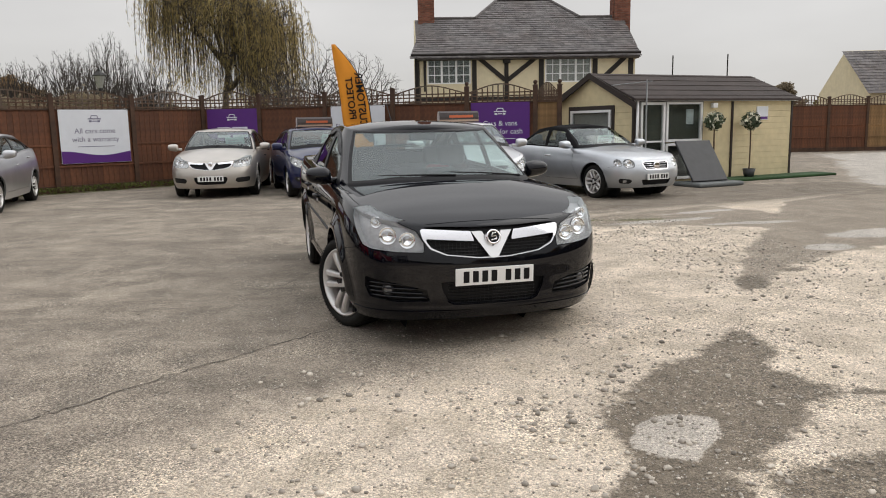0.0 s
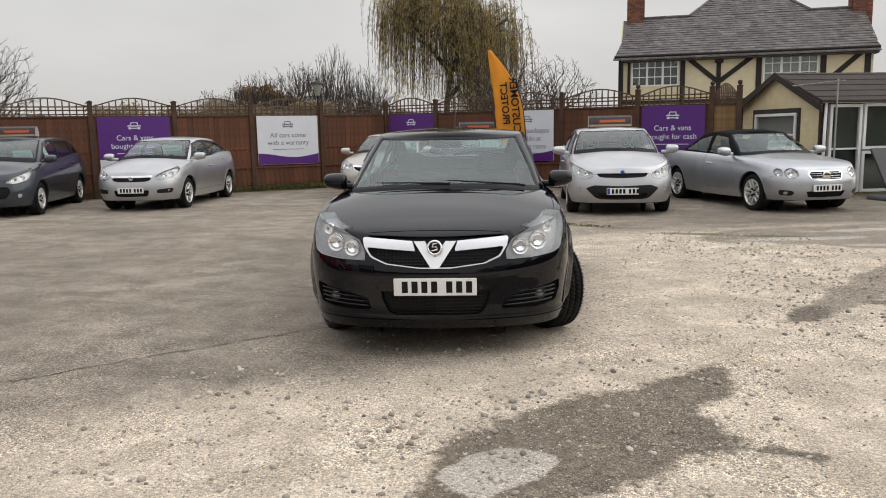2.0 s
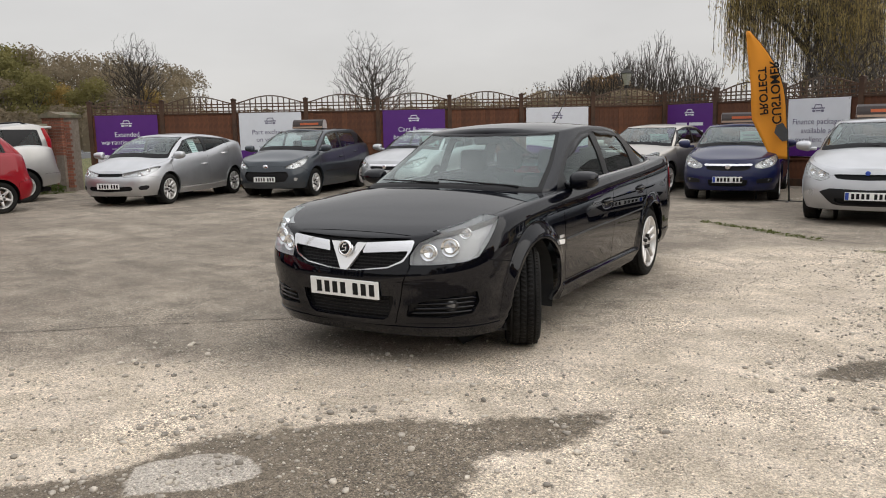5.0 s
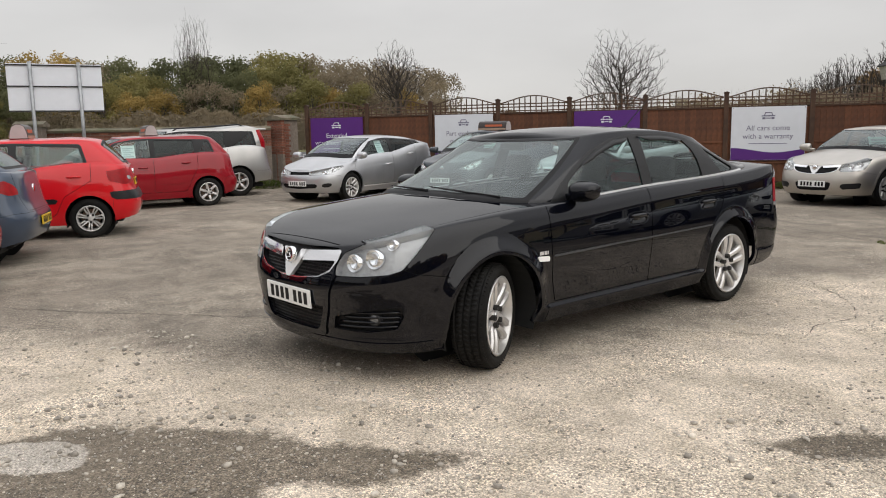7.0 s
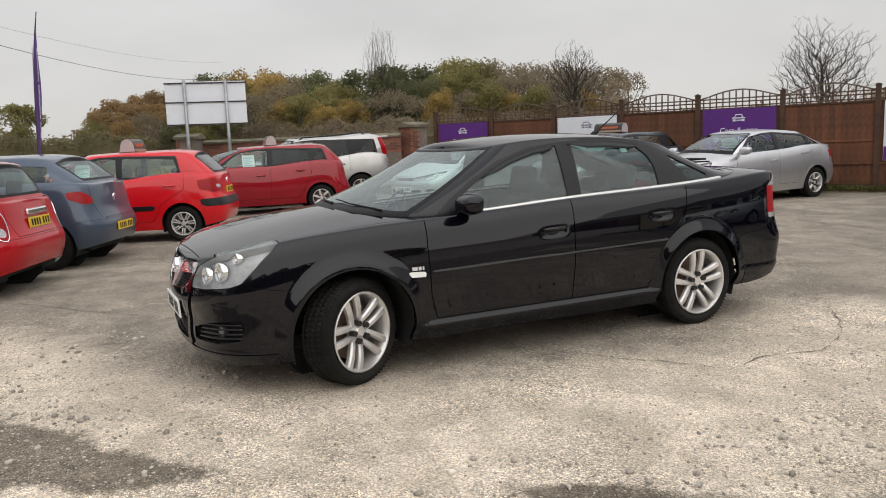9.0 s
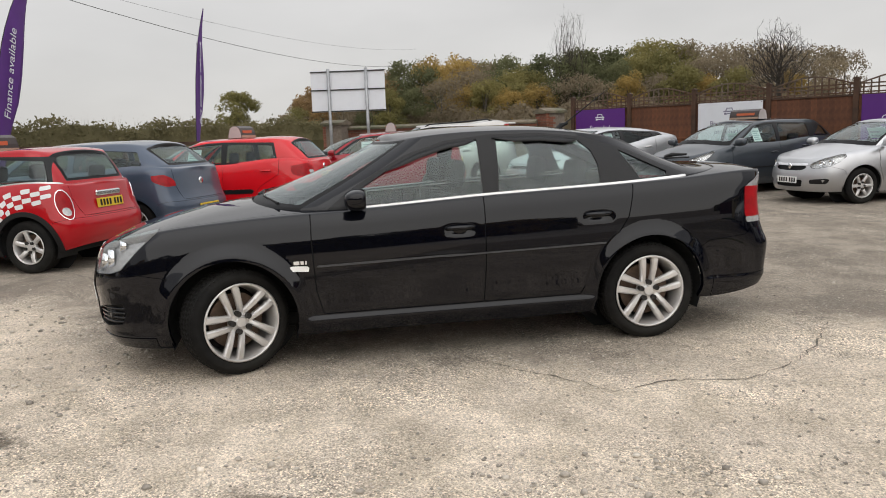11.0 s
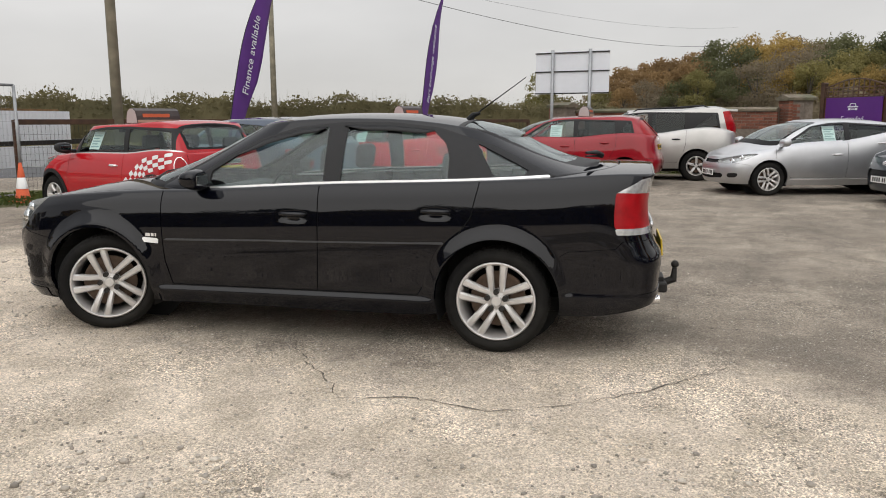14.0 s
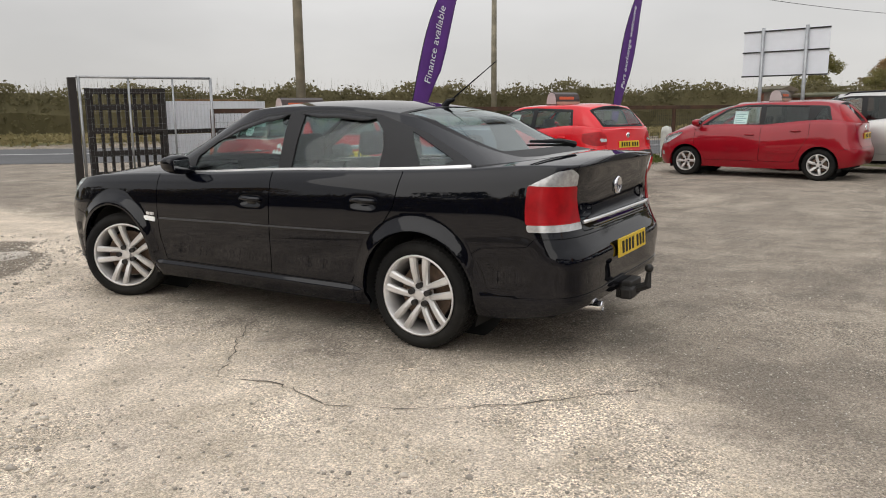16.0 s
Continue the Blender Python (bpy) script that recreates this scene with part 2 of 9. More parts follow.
def curve(pts):
    a = np.array(sorted(pts), float)
    a = a[np.concatenate([[True], np.diff(a[:, 0]) > 1e-4])]
    X, Y = a[:, 0], a[:, 1]
    d = np.gradient(Y, X) if len(X) > 2 else np.full(2, (Y[1] - Y[0]) / (X[1] - X[0]))

    def f(x):
        x = np.clip(np.asarray(x, float), X[0], X[-1])
        i = np.clip(np.searchsorted(X, x) - 1, 0, len(X) - 2)
        h = X[i + 1] - X[i]
        t = (x - X[i]) / h
        return (2 * t**3 - 3 * t**2 + 1) * Y[i] + (t**3 - 2 * t**2 + t) * h * d[i] + (3 * t**2 - 2 * t**3) * Y[i + 1] + (t**3 - t**2) * h * d[i + 1]
    return f


def plan(xf, xr, w, n, pf, qf, pr, qr, x0=0.0):
    """Half of a plan outline from the front's middle round the left side to the rear's middle."""
    s = np.linspace(0, 1, 500)
    yn = 1 - (1 - s) ** 3
    fx = x0 + (xf - x0) * np.clip(1 - yn**qf, 0, 1) ** (1 / pf)
    rx = x0 - (x0 - xr) * np.clip(1 - yn**qr, 0, 1) ** (1 / pr)
    x, y = np.concatenate([fx, rx[::-1]]), w * np.concatenate([yn, yn[::-1]])
    L = np.concatenate([[0], np.cumsum(np.hypot(np.diff(x), np.diff(y)))])
    # finer steps round the two ends
    k = np.linspace(0, 1, n)
    k = k - 0.055 * np.sin(4 * np.pi * k) / np.pi * 1.0
    l = k * L[-1]
    return np.interp(l, L, x), np.interp(l, L, y), l, L[-1] - l


def sdf(poly, px, py):
    P = np.array(poly, float)
    d = np.full(px.shape, 1e9)
    s = np.ones(px.shape)
    n = len(P)
    j = n - 1
    for i in range(n):
        ex, ey = P[j] - P[i]
        wx, wy = px - P[i, 0], py - P[i, 1]
        t = np.clip((wx * ex + wy * ey) / max(ex * ex + ey * ey, 1e-12), 0, 1)
        d = np.minimum(d, (wx - ex * t) ** 2 + (wy - ey * t) ** 2)
        c1, c2, c3 = py >= P[i, 1], py < P[j, 1], ex * wy > ey * wx
        flip = (c1 & c2 & c3) | (~c1 & ~c2 & ~c3)
        s = np.where(flip, -s, s)
        j = i
    return s * np.sqrt(d)


X, Y, Z, U, R, T, YN = 0, 1, 2, 6, 7, 8, 9


class Shell:
    """Half a car's skin (the left), as polygons that carry place, normal and running lengths."""

    def __init__(self):
        self.A, self.F, self.L = [], [], []

    def sheet(self, label, P, u, r, t, yn):
        nv, nu = P.shape[:2]
        du, dv = np.gradient(P, axis=1), np.gradient(P, axis=0)
        N = np.cross(du, dv)
        N /= np.maximum(np.linalg.norm(N, axis=2, keepdims=True), 1e-9)
        base = len(self.A)
        self.A += np.concatenate([P, N, u[..., None], r[..., None], t[..., None], yn[..., None]], axis=2).reshape(-1, 10).tolist()
        for j in range(nv - 1):
            for i in range(nu - 1):
                k = base + j * nu + i
                self.F.append((k, k + 1, k + nu + 1, k + nu))
                self.L.append(label)
        return base, nv, nu

    def cut(self, src, field, label=None):
        """Splits the faces with a label in src along field = 0; what lies below 0 takes the new label."""
        A = np.array(self.A)
        val = field(A)
        val = np.where(np.abs(val) < 2e-5, 2e-5, val)
        src = set(src)
        F, L, edges = [], [], {}

        def mid(a, b):
            k = (a, b) if a < b else (b, a)
            if k not in edges:
                t = val[k[0]] / (val[k[0]] - val[k[1]])
                row = A[k[0]] * (1 - t) + A[k[1]] * t
                row[3:6] /= max(np.linalg.norm(row[3:6]), 1e-9)
                edges[k] = len(self.A)
                self.A.append(row.tolist())
            return edges[k]
        neg = val < 0
        for f, l in zip(self.F, self.L):
            if l not in src:
                F.append(f), L.append(l)
                continue
            s = [neg[i] for i in f]
            if all(s):
                F.append(f), L.append(label or l)
            elif not any(s):
                F.append(f), L.append(l)
            else:
                a, b = [], []
                n = len(f)
                for i in range(n):
                    p, q = f[i], f[(i + 1) % n]
                    (a if s[i] else b).append(p)
                    if s[i] != s[(i + 1) % n]:
                        m = mid(p, q)
                        a.append(m), b.append(m)
                if len(a) > 2:
                    F.append(tuple(a)), L.append(label or l)
                if len(b) > 2:
                    F.append(tuple(b)), L.append(l)
        self.F, self.L = F, L

    def seam(self, src, field, label, w=0.0035):
        """Cuts a panel out and leaves a joint round it."""
        self.cut(src, lambda A: field(A) - w, "_joint")
        self.cut(("_joint",), lambda A: field(A) + w, label)
        self.L = ["seam" if l == "_joint" else l for l in self.L]

    def spot(self, col, s, z, labels=None):
        """The place and normal on the skin nearest to a running length and a height."""
        A = np.array(self.A[: self.n_skirt])
        i = np.argmin((A[:, col] - s) ** 2 + (A[:, 2] - z) ** 2)
        return Vector(A[i, :3]), Vector(A[i, 3:6])

    def emit(self, labels, name, material, parent, label="", offset=0.0, flange=0.012, side="both"):
        labels = {labels} if isinstance(labels, str) else set(labels)
        faces = [f for f, l in zip(self.F, self.L) if l in labels]
        if not faces:
            return []
        out = []
        for sgns in ([(1, -1)] if side == "both" else [(1,), (-1,)] if side == "each" else [(1,)]):
            V, NN, FF = [], [], []
            for g in sgns:
                ids, count = {}, {}
                for f in faces:
                    for i in f:
                        if i not in ids:
                            ids[i] = len(V)
                            a = self.A[i]
                            V.append((a[0] + a[3] * offset, g * (a[1] + a[4] * offset), a[2] + a[5] * offset))
                            NN.append((a[3], g * a[4], a[5]))
                    p = [ids[i] for i in f]
                    FF.append(p if g > 0 else p[::-1])
                    for k in range(len(f)):
                        q = (f[k], f[(k + 1) % len(f)])
                        count[q] = count.get(q, 0) + 1
                if flange:
                    for (i, j) in list(count):
                        if (j, i) in count:
                            continue
                        a, b = self.A[i], self.A[j]
                        if abs(a[1]) < 1e-4 and abs(b[1]) < 1e-4:
                            continue
                        top = [V[ids[i]], V[ids[j]]]
                        low = [tuple(t[c] - n[c] * (flange + 0) for c in range(3)) for t, n in ((top[0], NN[ids[i]]), (top[1], NN[ids[j]]))]
                        e1, e2 = Vector(top[1]) - Vector(top[0]), Vector(low[0]) - Vector(top[0])
                        fn = e2.cross(e1)
                        if fn.length < 1e-12:
                            continue
                        fn = tuple(fn.normalized() * g)
                        k = len(V)
                        V += [top[1], top[0], low[0], low[1]]
                        NN += [fn] * 4
                        FF.append([k, k + 1, k + 2, k + 3] if g > 0 else [k + 3, k + 2, k + 1, k])
            me = mesh(name, V, FF)
            me.shade_smooth()
            me.normals_split_custom_set_from_vertices(NN)
            out.append(link_me(name, me, material, parent, label))
        return out


def wheel_meshes(style, r, rimr, width, _cache={}):
    key = (style, round(r, 3), round(rimr, 3))
    if key in _cache:
        return _cache[key]
    h = width / 2
    bm = bmesh.new()
    b = rimr + 0.012
    prof = [(rimr - 0.012, -h + 0.03), (b, -h + 0.008), (b + (r - b) * 0.45, -h - 0.006), (r - 0.022, -h + 0.006), (r - 0.006, -h + 0.022)]
    for g in (-0.36, -0.12, 0.12, 0.36):
        c = g * width * 0.9
        prof += [(r, c - 0.012), (r, c - 0.005), (r - 0.008, c - 0.004), (r - 0.008, c + 0.004), (r, c + 0.005), (r, c + 0.012)]
    prof += [(r - 0.006, h - 0.022), (r - 0.022, h - 0.006), (b + (r - b) * 0.45, h + 0.006), (b, h - 0.008), (rimr - 0.012, h - 0.03)]
    lathe(bm, prof, 48)
    # slots across the shoulders of the tread
    for k in range(72):
        a = 2 * math.pi * k / 72
        for sg in (-1, 1):
            vs = box(bm, -0.0035, sg * (h - 0.022) - 0.014, -0.004, 0.0035, sg * (h - 0.022) + 0.012, 0.0016)
            bmesh.ops.transform(bm, matrix=Matrix.Rotation(a, 4, "Y") @ Matrix.Translation((0, 0, r - 0.005)), verts=vs)
    if style == "twin5":
        # blocks of the tread's ribs
        for k in range(66):
            for j, y in enumerate((-0.24, 0.0, 0.24)):
                vs = box(bm, -0.0085, y * width * 0.9 - 0.017, -0.003, 0.0085, y * width * 0.9 + 0.017, 0.003)
                bmesh.ops.transform(bm, matrix=Matrix.Rotation(2 * math.pi * (k + j / 3) / 66, 4, "Y") @ Matrix.Translation((0, 0, r)) @ Matrix.Rotation(0.35 * (1 - 2 * (j % 2)), 4, "Z"), verts=vs)
    bmesh.ops.recalc_face_normals(bm, faces=bm.faces)
    tyre = bpy.data.meshes.new("tyre")
    bm.to_mesh(tyre), bm.free()
    tyre.shade_smooth()
    # barrel
    bm = bmesh.new()
    lathe(bm, [(rimr, h - 0.012), (rimr + 0.006, h - 0.004), (rimr - 0.003, h + 0.001), (rimr - 0.009, h - 0.004), (rimr - 0.024, h - 0.05), (rimr - 0.04, -h + 0.02), (rimr - 0.005, -h + 0.01)], 40)
    bmesh.ops.recalc_face_normals(bm, faces=bm.faces)
    barrel = bpy.data.meshes.new("wheel")
    bm.to_mesh(barrel), bm.free()
    barrel.shade_smooth()
    # spokes and hub
    bm = bmesh.new()
    n, twin, wid = {"twin5": (5, 0.25, 0.042), "twin7": (7, 0.12, 0.026), "five": (5, 0, 0.062), "six": (6, 0, 0.055), "seven": (7, 0, 0.044), "nine": (9, 0, 0.032), "cover": (7, 0, 0.075), "ten": (10, 0, 0.026)}[style]
    ro = rimr - 0.012
    for k in range(n):
        for sg in ((-1, 1) if twin else (0,)):
            a0, a1 = 2 * math.pi * k / n, 2 * math.pi * k / n + sg * twin
            a0 = a0 + sg * twin * 1.5
            nseg = 5
            prev = None
            for j in range(nseg + 1):
                q = j / nseg
                rad = 0.05 + (ro - 0.05) * q
                a = a0 + (a1 - a0) * q
                wd = wid * (1.0 - 0.15 * q) * (1.25 if j == nseg else 1)
                dep = h - 0.012 - 0.028 * (1 - q) ** 1.5 + 0.006 * math.sin(q * math.pi)
                shift = 0.0
                if style == "twin5":
                    a, shift = 2 * math.pi * k / n, sg * (0.031 + 0.015 * q)
                    wd = 0.034 + 0.015 * q
                c, s = math.cos(a), math.sin(a)
                ring = []
                for off, d in ((-wd / 2, dep - 0.012), (-wd * 0.28, dep), (wd * 0.28, dep), (wd / 2, dep - 0.012), (wd / 2, dep - 0.035), (-wd / 2, dep - 0.035)):
                    ring.append(bm.verts.new((c * rad - s * (off + shift), d, s * rad + c * (off + shift))))
                if prev:
                    for i in range(6):
                        bm.faces.new((prev[i], prev[(i + 1) % 6], ring[(i + 1) % 6], ring[i]))
                prev = ring
    lathe(bm, [(0.0, h - 0.022), (0.030, h - 0.022), (0.034, h - 0.027), (0.036, h - 0.036), (0.062, h - 0.040), (0.072, h - 0.05), (0.074, h - 0.075)], 20)
    bmesh.ops.recalc_face_normals(bm, faces=bm.faces)
    rim = bpy.data.meshes.new("rim")
    bm.to_mesh(rim), bm.free()
    bm = bmesh.new()
    lathe(bm, [(0.0, h - 0.014), (0.010, h - 0.014), (0.012, h - 0.010), (0.0175, h - 0.010), (0.0175, h - 0.05)], 12)
    nuts = bpy.data.meshes.new("wheel_nut")
    bm.to_mesh(nuts), bm.free()
    bm = bmesh.new()
    lathe(bm, [(0.02, 0.0), (rimr * 0.72, 0.0), (rimr * 0.72, -0.02), (0.02, -0.02)], 28)
    disc = bpy.data.meshes.new("brake_disc")
    bm.to_mesh(disc), bm.free()
    rim.materials.append(M_RIM), barrel.materials.append(M_RIM), tyre.materials.append(M_RUBBER), nuts.materials.append(M_STEELDARK), disc.materials.append(M_DISC)
    _cache[key] = (barrel, tyre, rim, nuts, disc)
    return _cache[key]


def seat_mesh(w, _cache={}):
    if w in _cache:
        return _cache[w]
    bm = bmesh.new()
    box(bm, -0.25, -w / 2, 0, 0.27, w / 2, 0.16, 0.04)
    box(bm, -0.07, -w / 2, 0, 0.07, w / 2, 0.60, 0.045, Matrix.Translation((-0.27, 0, 0.1)) @ Matrix.Rotation(radians(-18), 4, "Y"))
    for y in ([0] if w < 0.8 else [-w / 3, w / 3]):
        box(bm, -0.05, y - 0.13, 0, 0.05, y + 0.13, 0.19, 0.04, Matrix.Translation((-0.47, 0, 0.71)) @ Matrix.Rotation(radians(-8), 4, "Y"))
    me = bpy.data.meshes.new("seat")
    bm.to_mesh(me), bm.free()
    me.shade_smooth()
    me.materials.append(M_DARKIN)
    _cache[w] = me
    return me


def plate(parent, pos, nrm, yellow, w=0.52, h=0.111, euro=False):
    """A number plate with its characters as plain bars."""
    nrm = Vector((nrm[0], nrm[1], nrm[2] * 0.4)).normalized()
    m = Matrix.Translation(pos) @ Vector(nrm).to_track_quat("X", "Z").to_matrix().to_4x4()
    bm = bmesh.new()
    box(bm, -0.004, -w / 2, -h / 2, 0.008, w / 2, h / 2, 0.003)
    p = part("number_plate", bm, M_PLATEY if yellow else M_PLATEW, parent, "yellow plate" if yellow else "white plate", m=m)
    x = -w / 2 + (0.075 if euro else 0.045)
    if euro:
        bm = bmesh.new()
        box(bm, 0.008, -w / 2 + 0.006, -h / 2 + 0.006, 0.0095, -w / 2 + 0.05, h / 2 - 0.006)
        part("plate_band", bm, M_PLATEBLUE, p)
    cw, gap = 0.050, 0.0115
    for k in range(7):
        bm = bmesh.new()
        y0 = x + k * (cw + gap) + (0.033 if k > 3 else 0)
        box(bm, 0.008, y0 + 0.006, -h * 0.33, 0.0095, y0 + cw - 0.006, h * 0.33)
        part("bar", bm, M_INK, p)
    return p


def card(parent, m, w, h, material, rows=4):
    """A price card behind the glass, with its writing as bars."""
    bm = bmesh.new()
    box(bm, -w / 2, -0.002, 0, w / 2, 0.002, h)
    c = part("price_card", bm, material, parent, m=m)
    for k in range(rows):
        bm = bmesh.new()
        z = h * (0.12 + 0.76 * k / rows)
        box(bm, -w * 0.38, -0.004, z, w * (0.38 - 0.2 * (k % 2)), 0.004, z + h * 0.35 / rows)
        part("bar", bm, M_PRINT, c)


def mirror_cap(bm, nu=20, nv=12):
    """A rounded mirror housing, blunt towards the rear and tapering outwards."""
    def sp(v, e):
        return math.copysign(abs(v) ** e, v)
    rings = []
    for j in range(1, nv):
        th = math.pi * j / nv
        ring = []
        for i in range(nu):
            ph = 2 * math.pi * i / nu
            y, r = -sp(math.cos(th), 0.62) * 0.112, math.sin(th) ** 0.55
            x, z = r * sp(math.cos(ph), 0.75) * 0.085, r * sp(math.sin(ph), 0.62) * 0.078
            x = max(x, -0.068)
            z *= (1 - 0.22 * max(x, 0) / 0.085) * (1 - 0.16 * y / 0.112)
            ring.append(bm.verts.new((x + 0.02 * (y < 0) * abs(y) / 0.112, y, z + 0.008 * y / 0.112)))
        rings.append(ring)
    for r0, r1 in zip(rings, rings[1:]):
        for k in range(nu):
            bm.faces.new((r0[k], r0[(k + 1) % nu], r1[(k + 1) % nu], r1[k]))
    bm.faces.new(rings[0][::-1]), bm.faces.new(rings[-1])
    bmesh.ops.recalc_face_normals(bm, faces=bm.faces)


def build_car(name, m, label, spec, paintm, category="car", group="cars for sale"):
    """A car: spec holds its profile lines, window and lamp outlines."""
    g = spec.get
    car = thing(name, m, label, category, group)
    S = Shell()
    W = spec["w"]
    nu, nv = g("grid", (110, 15))
    zb, zs, zc = curve(spec["bottom"]), curve(spec["belt"]), curve(spec["crown"])
    xf, xr = curve(spec["front"]), curve(spec["rear"])
    wp = curve(g("flank", [(0, 0.925), (0.10, 0.955), (0.35, 0.995), (0.52, 1.0), (0.75, 0.985), (0.92, 0.95), (1, 0.915)]))
    pf, qf, pr, qr = g("plan", (11, 2.3, 13, 2.8))
    rows, us, rs, ts, yns = [], [], [], [], []
    xF, xR = xf(0.6), xr(0.6)
    for j in range(nv):
        v = j / (nv - 1)
        zf = zb(xF) + v * (zs(xF) - zb(xF))
        zr_ = zb(xR) + v * (zs(xR) - zb(xR))
        x, y, l, lr = plan(float(xf(zf)), float(xr(zr_)), W * float(wp(v)), nu, pf, qf, pr, qr)
        b, s = zb(x), zs(x)
        rows.append(np.stack([x, y, b + v * (s - b)], 1))
        us.append(l), rs.append(lr), ts.append(np.full(nu, v)), yns.append(y / (W * float(wp(v))))
    P = np.array(rows)
    if g("relief"):
        N = np.cross(np.gradient(P, axis=1), np.gradient(P, axis=0))
        N /= np.maximum(np.linalg.norm(N, axis=2, keepdims=True), 1e-9)
        P = P + N * spec["relief"](P)[..., None]
    S.sheet("skirt", P, np.array(us), np.array(rs), np.array(ts), np.array(yns))
    S.n_skirt = len(S.A)
    edge = P[-1]
    # bonnet and boot
    ns = g("ntop", 12)
    rows = []
    for k in range(ns):
        s = (k / (ns - 1))
        q = 1 - (1 - s) ** 2.4
        rows.append(np.stack([edge[:, 0], edge[:, 1] * (1 - s), edge[:, 2] + (zc(edge[:, 0]) - edge[:, 2]) * q * np.sin(np.pi / 2 * np.clip(edge[:, 1] / (0.35 * W), 0, 1)) ** 2], 1))
    # towards the middle of the ends the crown is already reached
    P2 = np.array(rows)
    sm = np.linspace(0, 1, ns)[:, None] * np.ones(nu)
    b2, _, _ = S.sheet("top", P2, np.tile(us[-1], (ns, 1)), np.tile(rs[-1], (ns, 1)), sm, np.tile(yns[-1], (ns, 1)))
    # soften the edge between flank and top
    e0 = S.n_skirt - nu
    for i in range(nu):
        n = np.array(S.A[e0 + i][3:6]) + np.array(S.A[b2 + i][3:6])
        n /= max(np.linalg.norm(n), 1e-9)
        S.A[e0 + i][3:6] = n.tolist()
        S.A[b2 + i][3:6] = n.tolist()
    # cabin
    gh = spec["cabin"]
    zr, zrc = curve(gh["rail"]), gh["crown"]
    fx, rx = curve(gh["front"]), curve(gh["rear"])
    gw = curve([(0, W * gh["w0"]), (0.5, W * (gh["w0"] * 0.53 + gh["w1"] * 0.47 + 0.008)), (1, W * gh["w1"])])
    ng = g("ngh", 14)
    skirt_edge = edge[np.argsort(edge[:, 0])]

    def top_z(x, y):
        """Height of the bonnet, scuttle or deck under the cabin."""
        ye = np.maximum(np.interp(x, skirt_edge[:, 0], skirt_edge[:, 1]), 1e-3)
        s = 1 - np.clip(np.abs(y) / ye, 0, 1)
        return zs(x) + (zc(x) - zs(x)) * (1 - (1 - s) ** 2.4)
    rows, us, rs, ts, yns = [], [], [], [], []
    for j in range(ng):
        t = j / (ng - 1)
        x, y, l, lr = plan(float(fx(t)), float(rx(t)), float(gw(t)), nu, *gh.get("plan", (7, 2.6, 8, 3.0)), x0=gh.get("x0", -0.3))
        y = np.minimum(y, np.interp(x, skirt_edge[:, 0], skirt_edge[:, 1]) * 0.982)
        b = top_z(x, y)
        rows.append(np.stack([x, y, b + t * (zr(x) - b) - 0.02 * (t == 0)], 1))
        us.append(l), rs.append(lr), ts.append(np.full(nu, t)), yns.append(y / float(gw(t)))
    P = np.array(rows)
    g0, _, _ = S.sheet("gh", P, np.array(us), np.array(rs), np.array(ts), np.array(yns))
    base_row, edge = P[0], P[-1]
    ge = len(S.A) - nu
    rows = []
    for k in range(ns):
        s = k / (ns - 1)
        rows.append(np.stack([edge[:, 0], edge[:, 1] * (1 - s), edge[:, 2] + zrc * (1 - (1 - s) ** 2.2) * np.clip(edge[:, 1] / (0.5 * W), 0, 1) ** 0.8], 1))
    r0, _, _ = S.sheet("roof", np.array(rows), np.tile(us[-1], (ns, 1)), np.tile(rs[-1], (ns, 1)), sm, np.tile(yns[-1], (ns, 1)))
    for i in range(nu):
        n = np.array(S.A[ge + i][3:6]) + np.array(S.A[r0 + i][3:6])
        n /= max(np.linalg.norm(n), 1e-9)
        S.A[ge + i][3:6] = n.tolist()
        S.A[r0 + i][3:6] = n.tolist()
    # open the top under the cabin
    o = np.argsort(base_row[:, 0])
    bx, by = base_row[o, 0], base_row[o, 1]
    S.cut(("top",), lambda A: np.where((A[:, X] > bx[0]) & (A[:, X] < bx[-1]), A[:, Y] - np.interp(A[:, X], bx, by) + 0.015, 0.3), "void")
    hub = spec["wb"] / 2
    axles = (g("axle_f", hub), -hub)
    tr = spec["tyre"]
    ar = g("arch", tr + 0.06)
    lipw = g("lip", 0.045)
    hz = tr + 0.005
    for hx in axles:
        S.cut(("skirt",), lambda A: np.hypot(A[:, X] - hx, A[:, Z] - hz) - ar + 10 * (np.abs(A[:, YN]) < 0.3), "void")
        if lipw:
            S.cut(("skirt",), lambda A: np.maximum(np.hypot(A[:, X] - hx, A[:, Z] - hz) - ar - lipw, 0.20 - A[:, Z]) + 10 * (np.abs(A[:, YN]) < 0.3), "lip" if hx > 0 else "lip_r")

    def region(col, row, poly):
        return lambda A: sdf(poly, A[:, col], A[:, row])
    # lamps, grilles, openings
    for lab, col, poly in g("front_cuts", ()):
        if lab == "head":
            S.cut(("skirt",), lambda A: np.maximum(sdf(poly, A[:, col], A[:, Z]) - 0.005, 0.6 - A[:, X]), "seam")
            S.cut(("top",), lambda A: np.maximum(np.maximum(sdf(poly, A[:, col], A[:, Z]) - 0.005, 0.6 - A[:, X]), A[:, T] - 0.135), "seam")
        S.cut({"grille": ("skirt", "grille_frame"), "intake": ("skirt", "shield", "black"), "fog_ring": ("skirt", "fog", "black"), "head": ("skirt", "seam")}.get(lab, ("skirt",)), lambda A: np.maximum(sdf(poly, A[:, col], A[:, Z]), 0.6 - A[:, X]), lab)
        if lab == "head":
            S.cut(("top", "seam"), lambda A: np.maximum(np.maximum(sdf(poly, A[:, col], A[:, Z]), 0.6 - A[:, X]), A[:, T] - 0.13), lab)
